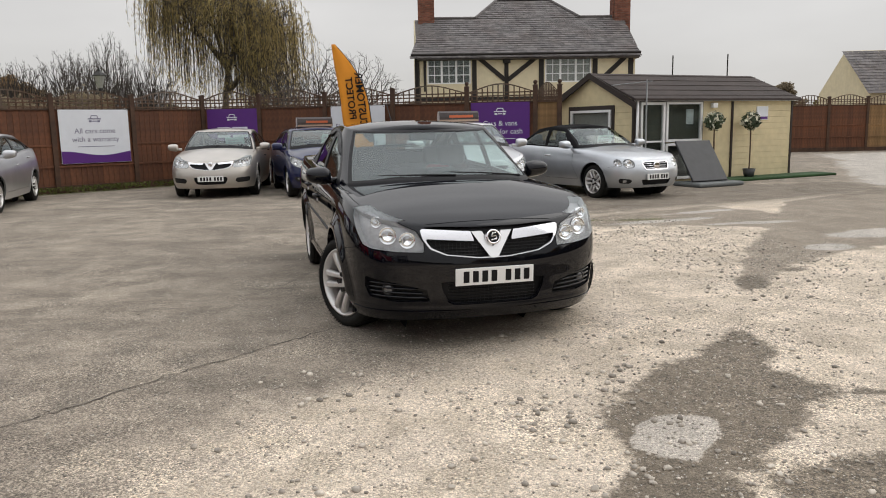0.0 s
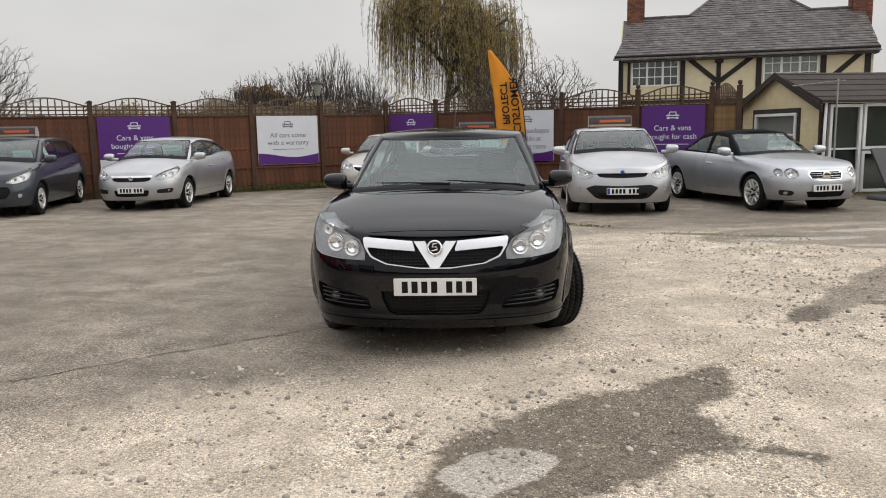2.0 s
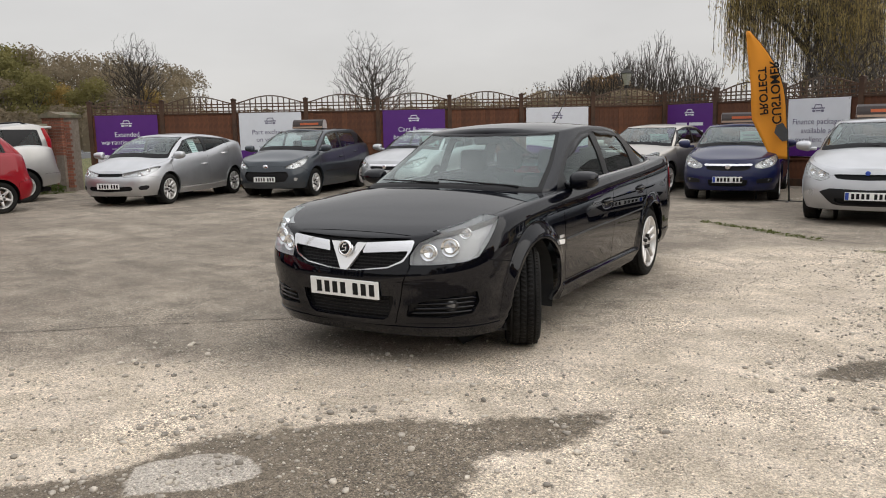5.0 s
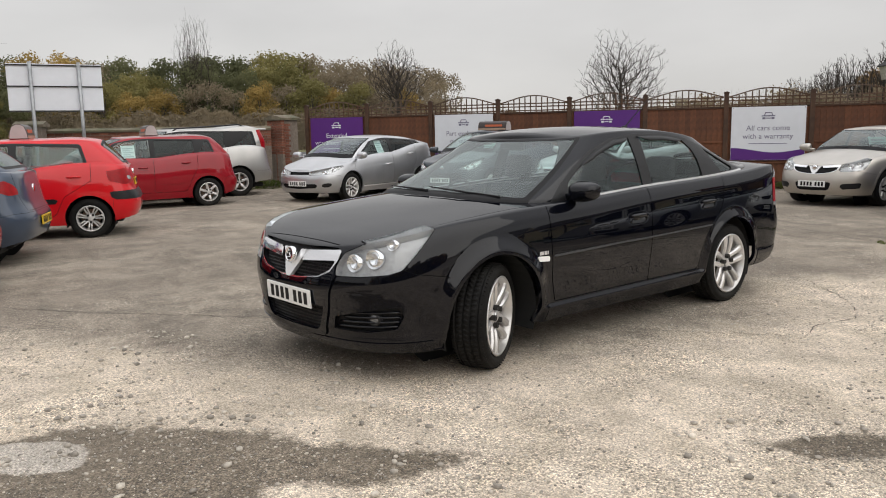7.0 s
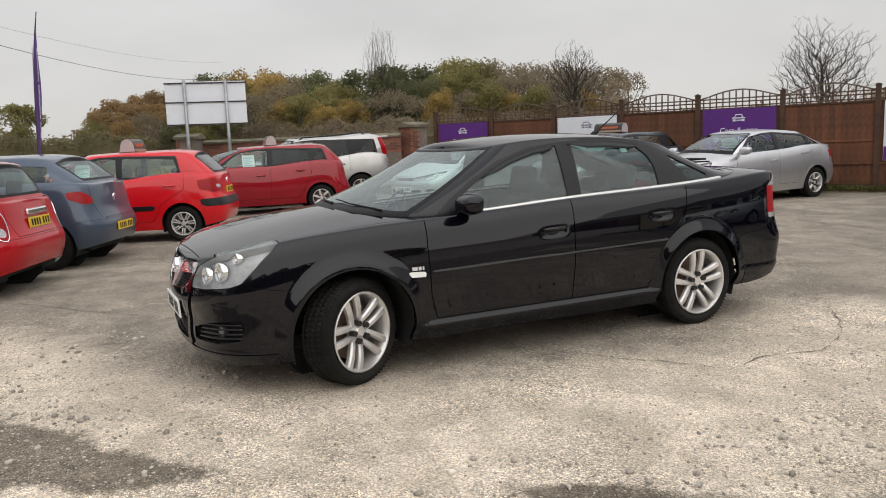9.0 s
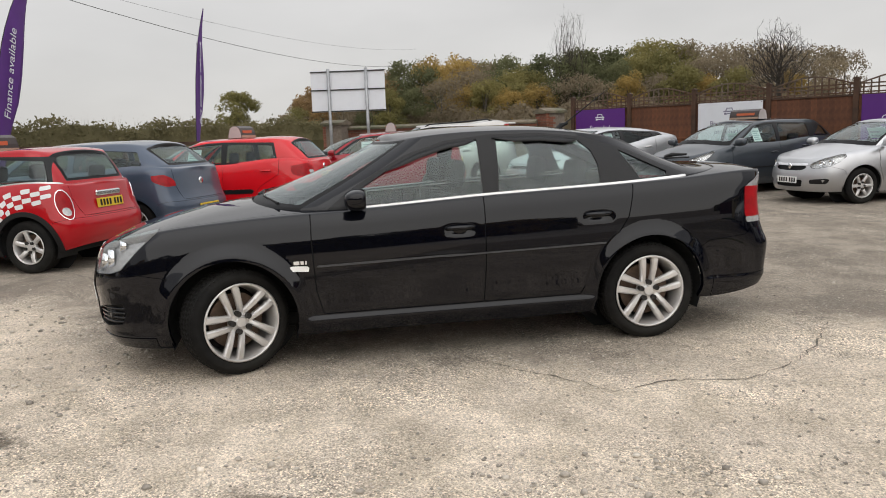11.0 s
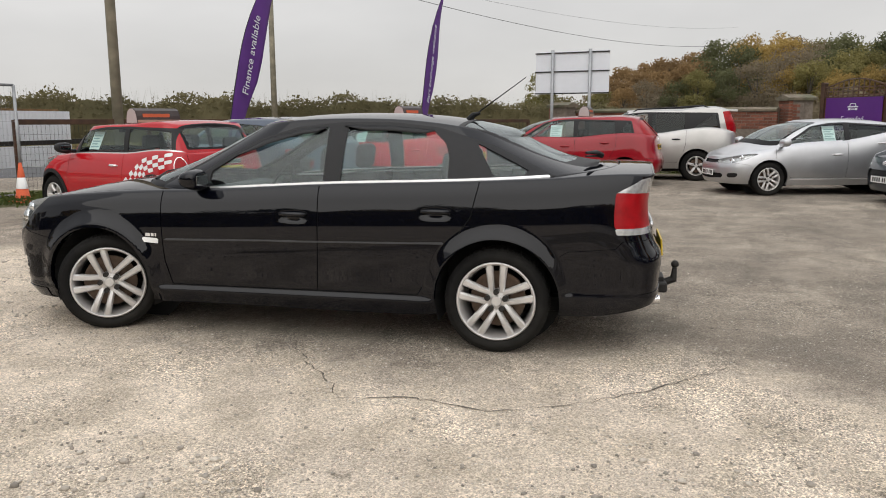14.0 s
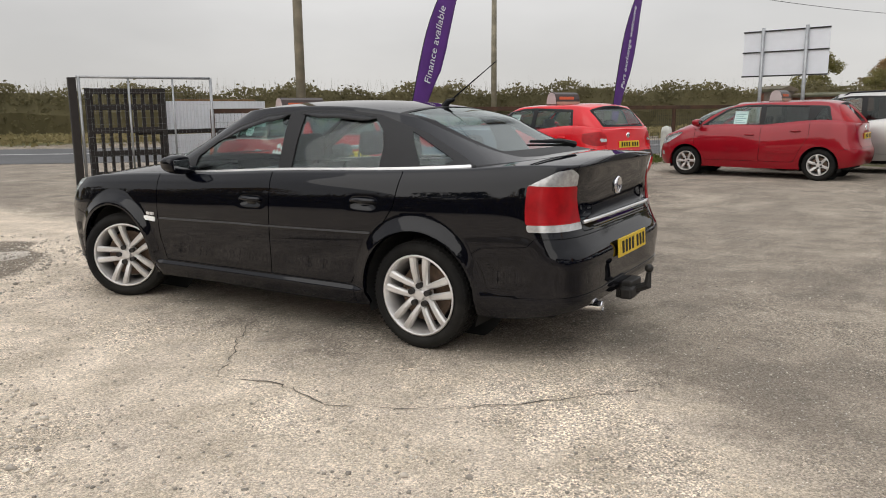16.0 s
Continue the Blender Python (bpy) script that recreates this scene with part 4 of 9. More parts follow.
HERO = dict(
    w=0.90, wb=2.70, tyre=0.326, rim=0.243, wheel="twin5", tyre_w=0.215, grid=(400, 66), ntop=30, ngh=40, steer=27, track=0.985, relief=hero_relief, axle_f=1.395, frame_flange=0.008, sill_out=0.003,
    bottom=[(-2.33, 0.34), (-2.0, 0.27), (-1.7, 0.25), (-0.9, 0.225), (0.9, 0.225), (1.75, 0.20), (2.31, 0.21)],
    belt=[(-2.3, 1.112), (-2.1, 1.115), (-1.64, 1.082), (-1.24, 1.060), (-0.2, 1.022), (0.62, 0.978), (0.95, 0.968), (1.4, 0.945), (1.85, 0.90), (2.1, 0.845), (2.25, 0.79), (2.31, 0.755)],
    crown=[(-2.3, 1.145), (-2.1, 1.148), (-1.7, 1.14), (0.9, 1.05), (1.2, 1.035), (1.6, 0.985), (2.0, 0.895), (2.2, 0.825), (2.31, 0.76)],
    front=[(0.2, 2.22), (0.28, 2.275), (0.45, 2.30), (0.56, 2.31), (0.64, 2.295), (0.76, 2.245), (0.84, 2.17)],
    rear=[(0.25, -2.24), (0.33, -2.31), (0.5, -2.345), (0.62, -2.345), (0.69, -2.31), (0.80, -2.27), (1.0, -2.262), (1.1, -2.29)],
    flank=[(0, 0.935), (0.08, 0.96), (0.30, 0.985), (0.50, 1.0), (0.70, 0.997), (0.82, 0.988), (0.93, 0.968), (1, 0.938)],
    plan=(12, 2.35, 26, 6.0),
    cabin=dict(rail=[(1.35, 1.33), (0.75, 1.355), (0.35, 1.398), (0.0, 1.432), (-0.4, 1.442), (-0.8, 1.426), (-1.2, 1.368), (-1.6, 1.265), (-1.9, 1.160), (-2.1, 1.085)], crown=0.042,
               front=[(0, 1.28), (0.5, 0.80), (1, 0.36)], rear=[(0, -2.08), (0.5, -1.76), (1, -1.42)], w0=0.895, w1=0.70, plan=(8, 2.5, 9, 3.2)),
    arch=0.388, lip=0.085, lip_out=0.001, bonnet_end=2.2, screen=(0.925, 0.895), screen_low=0.075,
    bumper_f=[(1.70, 0.10), (1.70, 0.60), (1.80, 0.635), (1.98, 0.665), (2.05, 0.70), (2.12, 0.745), (2.5, 0.745), (2.5, 0.10)],
    bumper_r=[(-1.68, 0.10), (-1.70, 0.60), (-1.78, 0.655), (-2.06, 0.68), (-2.10, 0.725), (-2.5, 0.725), (-2.5, 0.10)],
    boot=[(-0.1, 0.745), (0.60, 0.745), (0.66, 0.80), (0.70, 1.06), (0.62, 1.2), (-0.1, 1.2)],
    doors=[[(0.90, 1.2), (0.905, 0.80), (0.89, 0.50), (0.85, 0.345), (-0.185, 0.345), (-0.20, 0.6), (-0.205, 1.2)],
           [(-0.205, 1.2), (-0.20, 0.6), (-0.185, 0.345), (-0.85, 0.345), (-0.93, 0.48), (-1.10, 0.72), (-1.19, 0.85), (-1.235, 1.04), (-1.24, 1.2)]],
    dlo=[(0.84, 0.95), (0.68, 1.075), (0.49, 1.195), (0.27, 1.308), (0.0, 1.390), (-0.3, 1.420), (-0.65, 1.420), (-0.95, 1.386), (-1.3, 1.278), (-1.72, 1.085), (-1.24, 1.035), (-0.2, 0.985)],
    panes=[[(0.60, 0.99), (0.585, 1.10), (0.42, 1.200), (0.22, 1.302), (-0.02, 1.370), (-0.215, 1.392), (-0.215, 1.03)],
           [(-0.325, 1.03), (-0.345, 1.394), (-0.65, 1.394), (-0.91, 1.372), (-1.00, 1.29), (-1.03, 1.20), (-1.03, 1.065)],
           [(-1.20, 1.290), (-1.235, 1.274), (-1.53, 1.130), (-1.50, 1.102), (-1.32, 1.09)]],
    rear_window=(-1.06, -1.94, 0.62, 0.10, 1.14),
    chrome_belt=(0.62, -1.66, 0.020), dlo_paint=M_PLASTIC,
    front_cuts=[("head", U, [(0.450, 0.647), (0.447, 0.70), (0.490, 0.775), (0.64, 0.842), (0.81, 0.896), (0.95, 0.922), (1.025, 0.922), (1.00, 0.86), (0.94, 0.77), (0.875, 0.69), (0.80, 0.668), (0.62, 0.652)]),
                ("grille_frame", Y, [(-0.1, 0.764), (0.125, 0.764), (0.30, 0.778), (0.462, 0.790), (0.450, 0.73), (0.408, 0.665), (0.31, 0.624), (0.10, 0.598), (-0.1, 0.596)]),
                ("grille", Y, [(-0.1, 0.785), (0.150, 0.785), (0.122, 0.704), (0.430, 0.728), (0.420, 0.702), (0.397, 0.672), (0.305, 0.630), (0.10, 0.6050), (-0.1, 0.6030)]),
                ("grille", Y, [(-0.1, 0.800), (0.44, 0.800), (0.44, 0.790), (0.30, 0.779), (0.125, 0.765), (-0.1, 0.765)]),
                ("shield", Y, [(-0.1, 0.594), (0.10, 0.596), (0.31, 0.622), (0.405, 0.660), (0.445, 0.72), (0.455, 0.65), (0.41, 0.55), (0.375, 0.40), (0.335, 0.275), (-0.1, 0.262)]),
                ("intake", Y, [(-0.1, 0.455), (0.345, 0.455), (0.335, 0.40), (0.30, 0.325), (0.26, 0.303), (-0.1, 0.296)]),
                ("fog", U, [(0.415, 0.330), (0.435, 0.405), (0.60, 0.445), (0.86, 0.485), (0.875, 0.42), (0.83, 0.350), (0.64, 0.325)])],
    side_cuts=[("sill", [(0.99, 0.1), (0.99, 0.330), (-0.93, 0.330), (-0.93, 0.1)]),
               ("strip", [(0.885, 0.645), (0.885, 0.658), (-1.03, 0.690), (-1.02, 0.677)]),
               ("valance_f", [(1.62, 0.1), (1.70, 0.265), (2.6, 0.265), (2.6, 0.1)]),
               ("valance_r", [(-1.66, 0.1), (-1.66, 0.375), (-2.10, 0.395), (-2.6, 0.42), (-2.6, 0.1)]),
               ("marker", [(1.035, 0.628), (1.045, 0.662), (0.925, 0.655), (0.93, 0.622)])],
    # grey strip paint: the black moulding's thin sky highlight put into its colour
    strip_paint=M_TRIM, sill_paint=M_BLACK, lip_paint=M_BLACK,
    rear_cuts=[("tail_clear", R, [(0.655, 1.00), (0.665, 1.060), (0.73, 1.095), (0.82, 1.085), (0.975, 1.010)]),
               ("tail", R, [(0.625, 0.800), (0.655, 1.00), (0.975, 1.010), (0.995, 0.800)]),
               ("tail_low", R, [(0.625, 0.762), (0.625, 0.800), (0.995, 0.800), (0.99, 0.762)])],
    emits=[("fog", "fog_recess", M_PLASTIC, -0.035, -0.035, "each"), ("valance_f", "front_lip", M_BLACK, 0.006, 0.03, "both"),
           ("valance_r", "rear_skirt", M_BLACK, 0.004, 0.03, "both"), ("marker", "side_marker", M_PLATEW, 0.005, 0.01, "each")],
    bulbs=[(0.545, 0.728, 0.052), (0.685, 0.758, 0.056), (0.775, 0.838, 0.034)], head_housing=mat("satin_reflector", (0.42, 0.42, 0.43), 0.4, 0.3, vary=0.15, scale=40),
    mirror=(0.62, 1.050, 0.935), handles=[(-0.035, 0.838), (-0.97, 0.875)], plate_f=0.485, plate_r=0.60,
    seat_x=0.36, dash_x=0.70, rear_seat_x=-0.50, mirror_paint=M_BLACK, handle_paint=M_BLACK, mirror_size=0.87,
)


def family(w, wb, tip, tail, zh, cowl, cz, b0, b1, H, ws1, rt, rb, bx, cx, **more):
    """The lines of an everyday car from its main lengths."""
    h = wb / 2
    mid = (ws1 + rt) / 2
    xa = cowl - 0.40
    drop = more.pop("drop", 0.05)
    low = more.pop("low", 0.20)

    def bl(x):
        return float(np.interp(x, [rb, xa], [b1, b0]))

    def tp(x):
        return float(np.interp(x, [rt - 0.4, rt, mid, ws1, ws1 + 0.5], [H - 0.185 - drop * 1.5, H - 0.088 - drop, H - 0.066, H - 0.096, H - 0.30]))
    xe = more.pop("dlo_end", rb + 0.30)
    te = more.pop("dlo_top_end", rt + 0.06)
    fr = 0.034
    pan = [[(xa - 0.08, bl(xa) + 0.035), (ws1 - 0.02, tp(ws1 - 0.02) - 0.05), ((ws1 + bx) / 2, tp((ws1 + bx) / 2) - fr), (bx + 0.05, tp(bx) - fr), (bx + 0.04, bl(bx) + 0.035)]]
    if cx is not None and cx > xe:
        pan.append([(bx - 0.05, bl(bx) + 0.035), (bx - 0.06, tp(bx) - fr), (max(cx, te) + 0.05, tp(max(cx, te)) - fr), (cx + 0.04, bl(cx) + 0.04)])
        pan.append([(cx - 0.03, bl(cx) + 0.04), (min(cx, te + 0.12) - 0.02, tp(min(cx, te + 0.12)) - fr - 0.01), (te + 0.03, tp(te) - fr - 0.02), (xe + 0.06, bl(xe) + 0.05)])
    else:
        pan.append([(bx - 0.05, bl(bx) + 0.035), (bx - 0.06, tp(bx) - fr), (te + 0.04, tp(te) - fr - 0.01), (xe + 0.05, bl(xe) + 0.05)])
    ce = cx if cx is not None else bx
    s = dict(
        w=w, wb=wb,
        bottom=[(tail, low + 0.12), (-h - 0.38, low + 0.05), (-0.5, low), (0.5, low), (h + 0.38, low + 0.02), (tip, low + 0.02)],
        belt=[(tail, b1 - 0.05), (rb, b1), (bx, (b0 + b1) / 2), (xa, b0), (h, b0 - 0.055), (tip - 0.35, (zh + b0) / 2 - 0.01), (tip - 0.1, zh + 0.03), (tip, zh)],
        crown=[(tail, b1 - 0.03), (rb, b1 + 0.02), (cowl, cz), ((cowl + tip - 0.30) / 2, (cz + zh + 0.115) / 2 + 0.022), (tip - 0.30, zh + 0.115), (tip - 0.1, zh + 0.05), (tip, zh + 0.005)],
        front=[(0.15, tip - 0.10), (0.30, tip - 0.015), (0.45, tip), (0.58, tip - 0.02), (zh - 0.02, tip - 0.075), (zh + 0.12, tip - 0.16)],
        rear=more.pop("rear_line", [(0.25, tail + 0.07), (0.42, tail), (0.58, tail), (0.68, tail + 0.05), (0.9, tail + 0.10), (b1 + 0.05, tail + 0.14)]),
        plan=more.pop("plan", (10, 2.3, 14, 3.6)),
        cabin=dict(rail=[(cowl + 0.05, H - 0.11), (ws1, H - 0.075), (mid, H - 0.045), (rt, H - 0.06 - drop), (rb, H - 0.14 - 2.2 * drop)], crown=more.pop("roof_crown", 0.045),
                   front=[(0, cowl), (0.5, (cowl + ws1) / 2 + 0.03), (1, ws1)], rear=[(0, rb), (0.5, (rb + rt) / 2 - 0.02), (1, rt)], w0=0.90, w1=more.pop("roof_w", 0.70), plan=more.pop("cabin_plan", (8, 2.6, 12, 4.2))),
        dlo=[(xa + 0.06, bl(xa) - 0.01), (ws1 + 0.06, tp(ws1 + 0.06) - 0.03), ((ws1 + bx) / 2, tp((ws1 + bx) / 2)), (bx, tp(bx)), (te, tp(te)), (xe, bl(xe) + 0.01), (ce, bl(ce) - 0.01)],
        panes=pan, doors=[[(xa + 0.10, 1.3), (xa + 0.12, 0.62), (h - 0.36 - 0.06, low + 0.14), (bx + 0.02, low + 0.14), (bx, 0.6), (bx, 1.3)]] + ([[(bx, 1.3), (bx, 0.6), (bx + 0.02, low + 0.14), (-h + 0.46, low + 0.14), (-h + 0.33, 0.62), (cx, 0.85), (cx, 1.3)]] if cx is not None else []),
        bumper_f=[(h + 0.32, 0.05), (h + 0.34, 0.58), (tip - 0.22, zh - 0.06), (tip + 0.3, zh - 0.06), (tip + 0.3, 0.05)],
        bumper_r=[(-h - 0.30, 0.05), (-h - 0.34, 0.58), (-h - 0.5, 0.62), (tail - 0.3, 0.62), (tail - 0.3, 0.05)],
        boot=[(-0.1, 0.64), (w * 0.62, 0.64), (w * 0.72, 0.85), (w * 0.72, b1 + 0.3), (-0.1, b1 + 0.3)],
        rear_window=(more.pop("rw_top", rt + 0.02), rb - 0.3, w * 0.66, 0.06, b1 + 0.045),
        mirror=(xa + 0.02, b0 + 0.09, w + 0.10), handles=[(bx + 0.20, b0 - 0.14)] + ([(cx + 0.24, b1 - 0.14)] if cx is not None else []),
        plate_f=0.42, plate_r=0.75, arch=more.get("tyre", 0.31) + 0.05, lip=0.04, lip_out=0.004,
        rear_seat_x=bx - 0.34, seat_x=bx + 0.46, dash_x=xa - 0.15,
        handle_paint=M_PLASTIC, wheel="five", tyre=0.31, rim=0.20, screen=(0.92, 0.89),
    )
    s.update(more)
    return s


def oval(cx, cz, rx, rz, n=14):
    return [(cx + rx * math.cos(2 * math.pi * k / n), cz + rz * math.sin(2 * math.pi * k / n)) for k in range(n)]


FACE_A = [("head", U, [(0.46, 0.64), (0.47, 0.70), (0.65, 0.79), (0.92, 0.86), (1.06, 0.86), (0.96, 0.74), (0.80, 0.66), (0.6, 0.62)]),
          ("grille_frame", Y, [(-0.1, 0.715), (0.44, 0.715), (0.42, 0.672), (-0.1, 0.665)]), ("grille", Y, [(-0.1, 0.661), (0.415, 0.668), (0.37, 0.61), (0.28, 0.588), (-0.1, 0.58)]),
          ("intake", Y, [(-0.1, 0.42), (0.36, 0.42), (0.32, 0.30), (-0.1, 0.29)]), ("black", U, [(0.50, 0.36), (0.50, 0.43), (0.84, 0.46), (0.80, 0.36)]), ("fog_ring", U, oval(0.74, 0.41, 0.035, 0.035))]
FACE_B = [("head", U, [(0.48, 0.65), (0.50, 0.72), (0.70, 0.80), (0.95, 0.87), (1.16, 0.91), (1.02, 0.78), (0.85, 0.67), (0.62, 0.62)]),
          ("grille", Y, [(-0.1, 0.715), (0.42, 0.715), (0.40, 0.66), (0.30, 0.645), (-0.1, 0.63)]), ("black", Y, [(-0.1, 0.50), (0.46, 0.52), (0.60, 0.47), (0.44, 0.31), (0.35, 0.285), (-0.1, 0.28)]),
          ("intake", Y, [(-0.1, 0.385), (0.42, 0.385), (0.36, 0.31), (-0.1, 0.30)]), ("fog_ring", U, oval(0.76, 0.45, 0.05, 0.05))]
FACE_C = [("head", U, oval(0.58, 0.665, 0.115, 0.085)), ("head", U, oval(0.79, 0.68, 0.085, 0.070)),
          ("grille_frame", Y, [(-0.1, 0.705), (0.30, 0.705), (0.325, 0.66), (0.27, 0.545), (-0.1, 0.535)]), ("grille", Y, [(-0.1, 0.685), (0.285, 0.685), (0.30, 0.655), (0.255, 0.565), (-0.1, 0.557)]),
          ("intake", Y, [(-0.1, 0.37), (0.36, 0.37), (0.31, 0.27), (-0.1, 0.265)]), ("black", U, [(0.55, 0.30), (0.55, 0.38), (0.80, 0.40), (0.78, 0.31)]), ("fog_ring", U, oval(0.68, 0.345, 0.04, 0.035))]
FACE_D = [("head", U, [(0.46, 0.66), (0.50, 0.71), (0.75, 0.82), (1.08, 0.92), (1.02, 0.83), (0.85, 0.70), (0.62, 0.64)]),
          ("intake", Y, [(-0.1, 0.575), (0.50, 0.59), (0.54, 0.49), (0.46, 0.37), (-0.1, 0.34)]), ("fog_ring", U, oval(0.70, 0.42, 0.045, 0.045))]
FACE_E = [("head", U, [(0.28, 0.60), (0.28, 0.675), (0.9, 0.79), (1.12, 0.80), (0.95, 0.70), (0.7, 0.62)]), ("grille", Y, [(-0.1, 0.605), (0.28, 0.61), (0.28, 0.675), (-0.1, 0.67)]),
          ("intake", Y, [(-0.1, 0.40), (0.50, 0.42), (0.50, 0.33), (-0.1, 0.30)]), ("black", U, [(0.62, 0.34), (0.62, 0.42), (0.84, 0.44), (0.82, 0.35)])]
REAR_A = [("tail", R, [(0.52, 0.80), (0.52, 0.96), (0.64, 1.02), (0.98, 0.98), (0.98, 0.84), (0.75, 0.78)]), ("tail_clear", R, [(0.52, 0.84), (0.52, 0.90), (0.66, 0.91), (0.66, 0.84)])]
REAR_CLIO = [("tail", R, [(0.60, 0.84), (0.62, 0.93), (0.76, 1.0), (0.97, 0.985), (0.93, 0.90), (0.76, 0.83)]), ("tail_clear", R, [(0.62, 0.845), (0.63, 0.90), (0.76, 0.90), (0.75, 0.85)])]
REAR_MINI = [("grille_frame", R, oval(0.72, 0.78, 0.098, 0.175)), ("tail", R, oval(0.72, 0.78, 0.090, 0.166)), ("tail_clear", R, oval(0.72, 0.70, 0.05, 0.05))]

# ---- ground: one sheet to the horizon; pale gravel, older tarmac, damp hollows ----


def graded(lo, hi, step, far):
    a = list(np.arange(lo, hi + 1e-6, step))
    out, s = [], step
    while (out[-1] if out else 0) < far:
        s *= 1.5
        out.append((out[-1] if out else 0) + s)
    return np.array([lo - o for o in out[::-1]] + a + [hi + o for o in out])


gx, gy = graded(-17, 9, 0.13, 1200), graded(-6, 20, 0.13, 1200)
GX, GY = np.meshgrid(gx, gy)
gn = len(gx)
px_, py_ = GX.ravel(), GY.ravel()


def soft(poly, width):
    """1 inside an outline, 0 outside, 0.5 on it."""
    return np.clip(0.5 - sdf(poly, px_, py_) / width, 0, 1)


def blob(x, y, rx, ry, rot=0.0, width=0.5):
    c, s = math.cos(radians(rot)), math.sin(radians(rot))
    u, v = (px_ - x) * c + (py_ - y) * s, -(px_ - x) * s + (py_ - y) * c
    d = (np.sqrt((u / rx) ** 2 + (v / ry) ** 2) - 1) * min(rx, ry)
    return np.clip(0.5 - d / width, 0, 1)


PALE = [(-1.5, 3.0), (-0.84, 3.96), (0.06, 4.33), (0.7, 5.3), (0.95, 6.5), (0.8, 8.4), (-0.3, 9.7), (0.5, 11.1), (2.8, 12.1), (8, 14.5), (20, 16), (24, -14), (1.8, -14), (0.4, -4), (-0.3, 0.8)]
WET = [(1.27, 4.42), (1.62, 4.62), (2.02, 5.25), (2.12, 4.82), (1.9, 4.3), (2.1, 3.95), (1.62, 3.35), (1.22, 2.96), (0.95, 2.3), (0.58, 2.6), (0.78, 3.1), (0.74, 3.62), (1.0, 3.95)]
pale = soft(PALE, 1.6)
wet = np.maximum.reduce([soft(WET, 0.45), blob(2.2, 3.92, 0.26, 0.07, -20, 0.22), soft([(1.3, 2.92), (1.95, 3.2), (2.5, 2.6), (1.9, 2.0), (1.2, 2.3)], 0.4), blob(2.75, 6.75, 0.28, 0.14, 60, 0.25),
                         blob(2.66, 6.5, 0.11, 0.08, 0, 0.2) * 0.9, blob(2.1, 8.65, 0.10, 0.08, 0, 0.2) * 0.85, blob(1.35, 10.6, 0.16, 0.09, 0, 0.2) * 0.8, blob(3.4, 7.3, 0.25, 0.10, 30, 0.2) * 0.8])
dirt = np.maximum.reduce([soft([(2.4, 6.25), (2.75, 6.55), (3.3, 7.3), (4.3, 8.2), (5.6, 8.9), (9.5, 12.0), (9.5, 16.0), (6.0, 13.4), (4.6, 10.6), (3.3, 8.3), (2.8, 7.2)], 0.5),
                          soft([(1.9, 10.6), (2.9, 10.7), (4.4, 10.2), (5.3, 11.4), (4.6, 13.0), (2.3, 11.8)], 0.7), soft([(2.0, 12.4), (5.5, 13.6), (9, 15.5), (9, 17.5), (4.8, 16.6), (1.6, 13.6)], 0.9),
                          blob(-8.9, 12.9, 0.5, 0.18, 20, 0.4), blob(-4.5, 13.6, 0.8, 0.12, 10, 0.3), blob(-6.8, 17.9, 0.6, 0.2, 0, 0.4)])
light = np.maximum.reduce([blob(3.2, 11.1, 0.9, 0.16, 20, 0.3), blob(4.4, 10.75, 0.7, 0.13, 10, 0.3), blob(4.2, 12.2, 0.8, 0.13, 25, 0.3), blob(4.35, 8.55, 0.32, 0.22, 20, 0.25), blob(5.6, 9.6, 0.9, 0.3, 20, 0.4),
                           blob(-3.1, 10.1, 0.5, 0.1, 15, 0.3) * 0.55, soft([(9, 12.0), (30, 16), (30, 34), (16.6, 33.5), (9.5, 17.5)], 1.5)])
slab = soft([(0.81, 3.26), (0.90, 3.49), (1.08, 3.64), (1.29, 3.61), (1.31, 3.40), (1.03, 3.04)], 0.22)
LINE_A, LINE_B = ((-17.24, 10.16), (-6.4, 21.0)), ((-6.4, 21.0), (3.0, 18.83))
green = np.maximum.reduce([soft([(-1.25, 12.8), (-0.35, 12.52), (0.8, 11.83), (0.75, 11.72), (-0.4, 12.40), (-1.2, 12.68)], 0.22), blob(1.9, 11.35, 0.5, 0.1, 0, 0.3), blob(2.9, 11.3, 0.6, 0.10, 5, 0.3),
                           soft([(-17.3, 10.1), (-6.4, 20.9), (-5.2, 20.5), (-6.6, 20.3), (-17.0, 9.8)], 0.4),
                           soft([(-2.9, -3.9), (-2.7, -2.7), (-3.6, -1.9), (-7.0, -1.6), (-11.0, -0.6), (-15.6, 1.6), (-17.6, 3.2), (-19.5, 2.6), (-16, -1.5), (-5.0, -4.8)], 0.5),
                           soft([(-17.2, 9.6), (-16.7, 9.4), (-16.7, 4), (-17.2, 4)], 0.4)])
RD = Vector((-0.80, 0.60, 0)).normalized()
RN = Vector((-RD.y, RD.x, 0))
RC = Vector((-4.6, -16.5, 0))
across = (px_ - RC.x) * RN.x + (py_ - RC.y) * RN.y
beyond = np.clip(0.5 + (np.abs(across) - 9.5) * 0.5, 0, 1) * (across < 0 if RN.dot(Vector((0, -1, 0))) < 0 else across > 0)
west = np.clip(0.5 + (-17.6 - px_), 0, 1) * np.clip(0.5 + across * (1 if RN.y > 0 else -1) - 6, 0, 1)
north = np.clip(np.minimum(py_ - px_ - 27.9, 40) * 0.7, 0, 1) * (px_ < 12)
green = np.maximum.reduce([green, beyond, west, north])

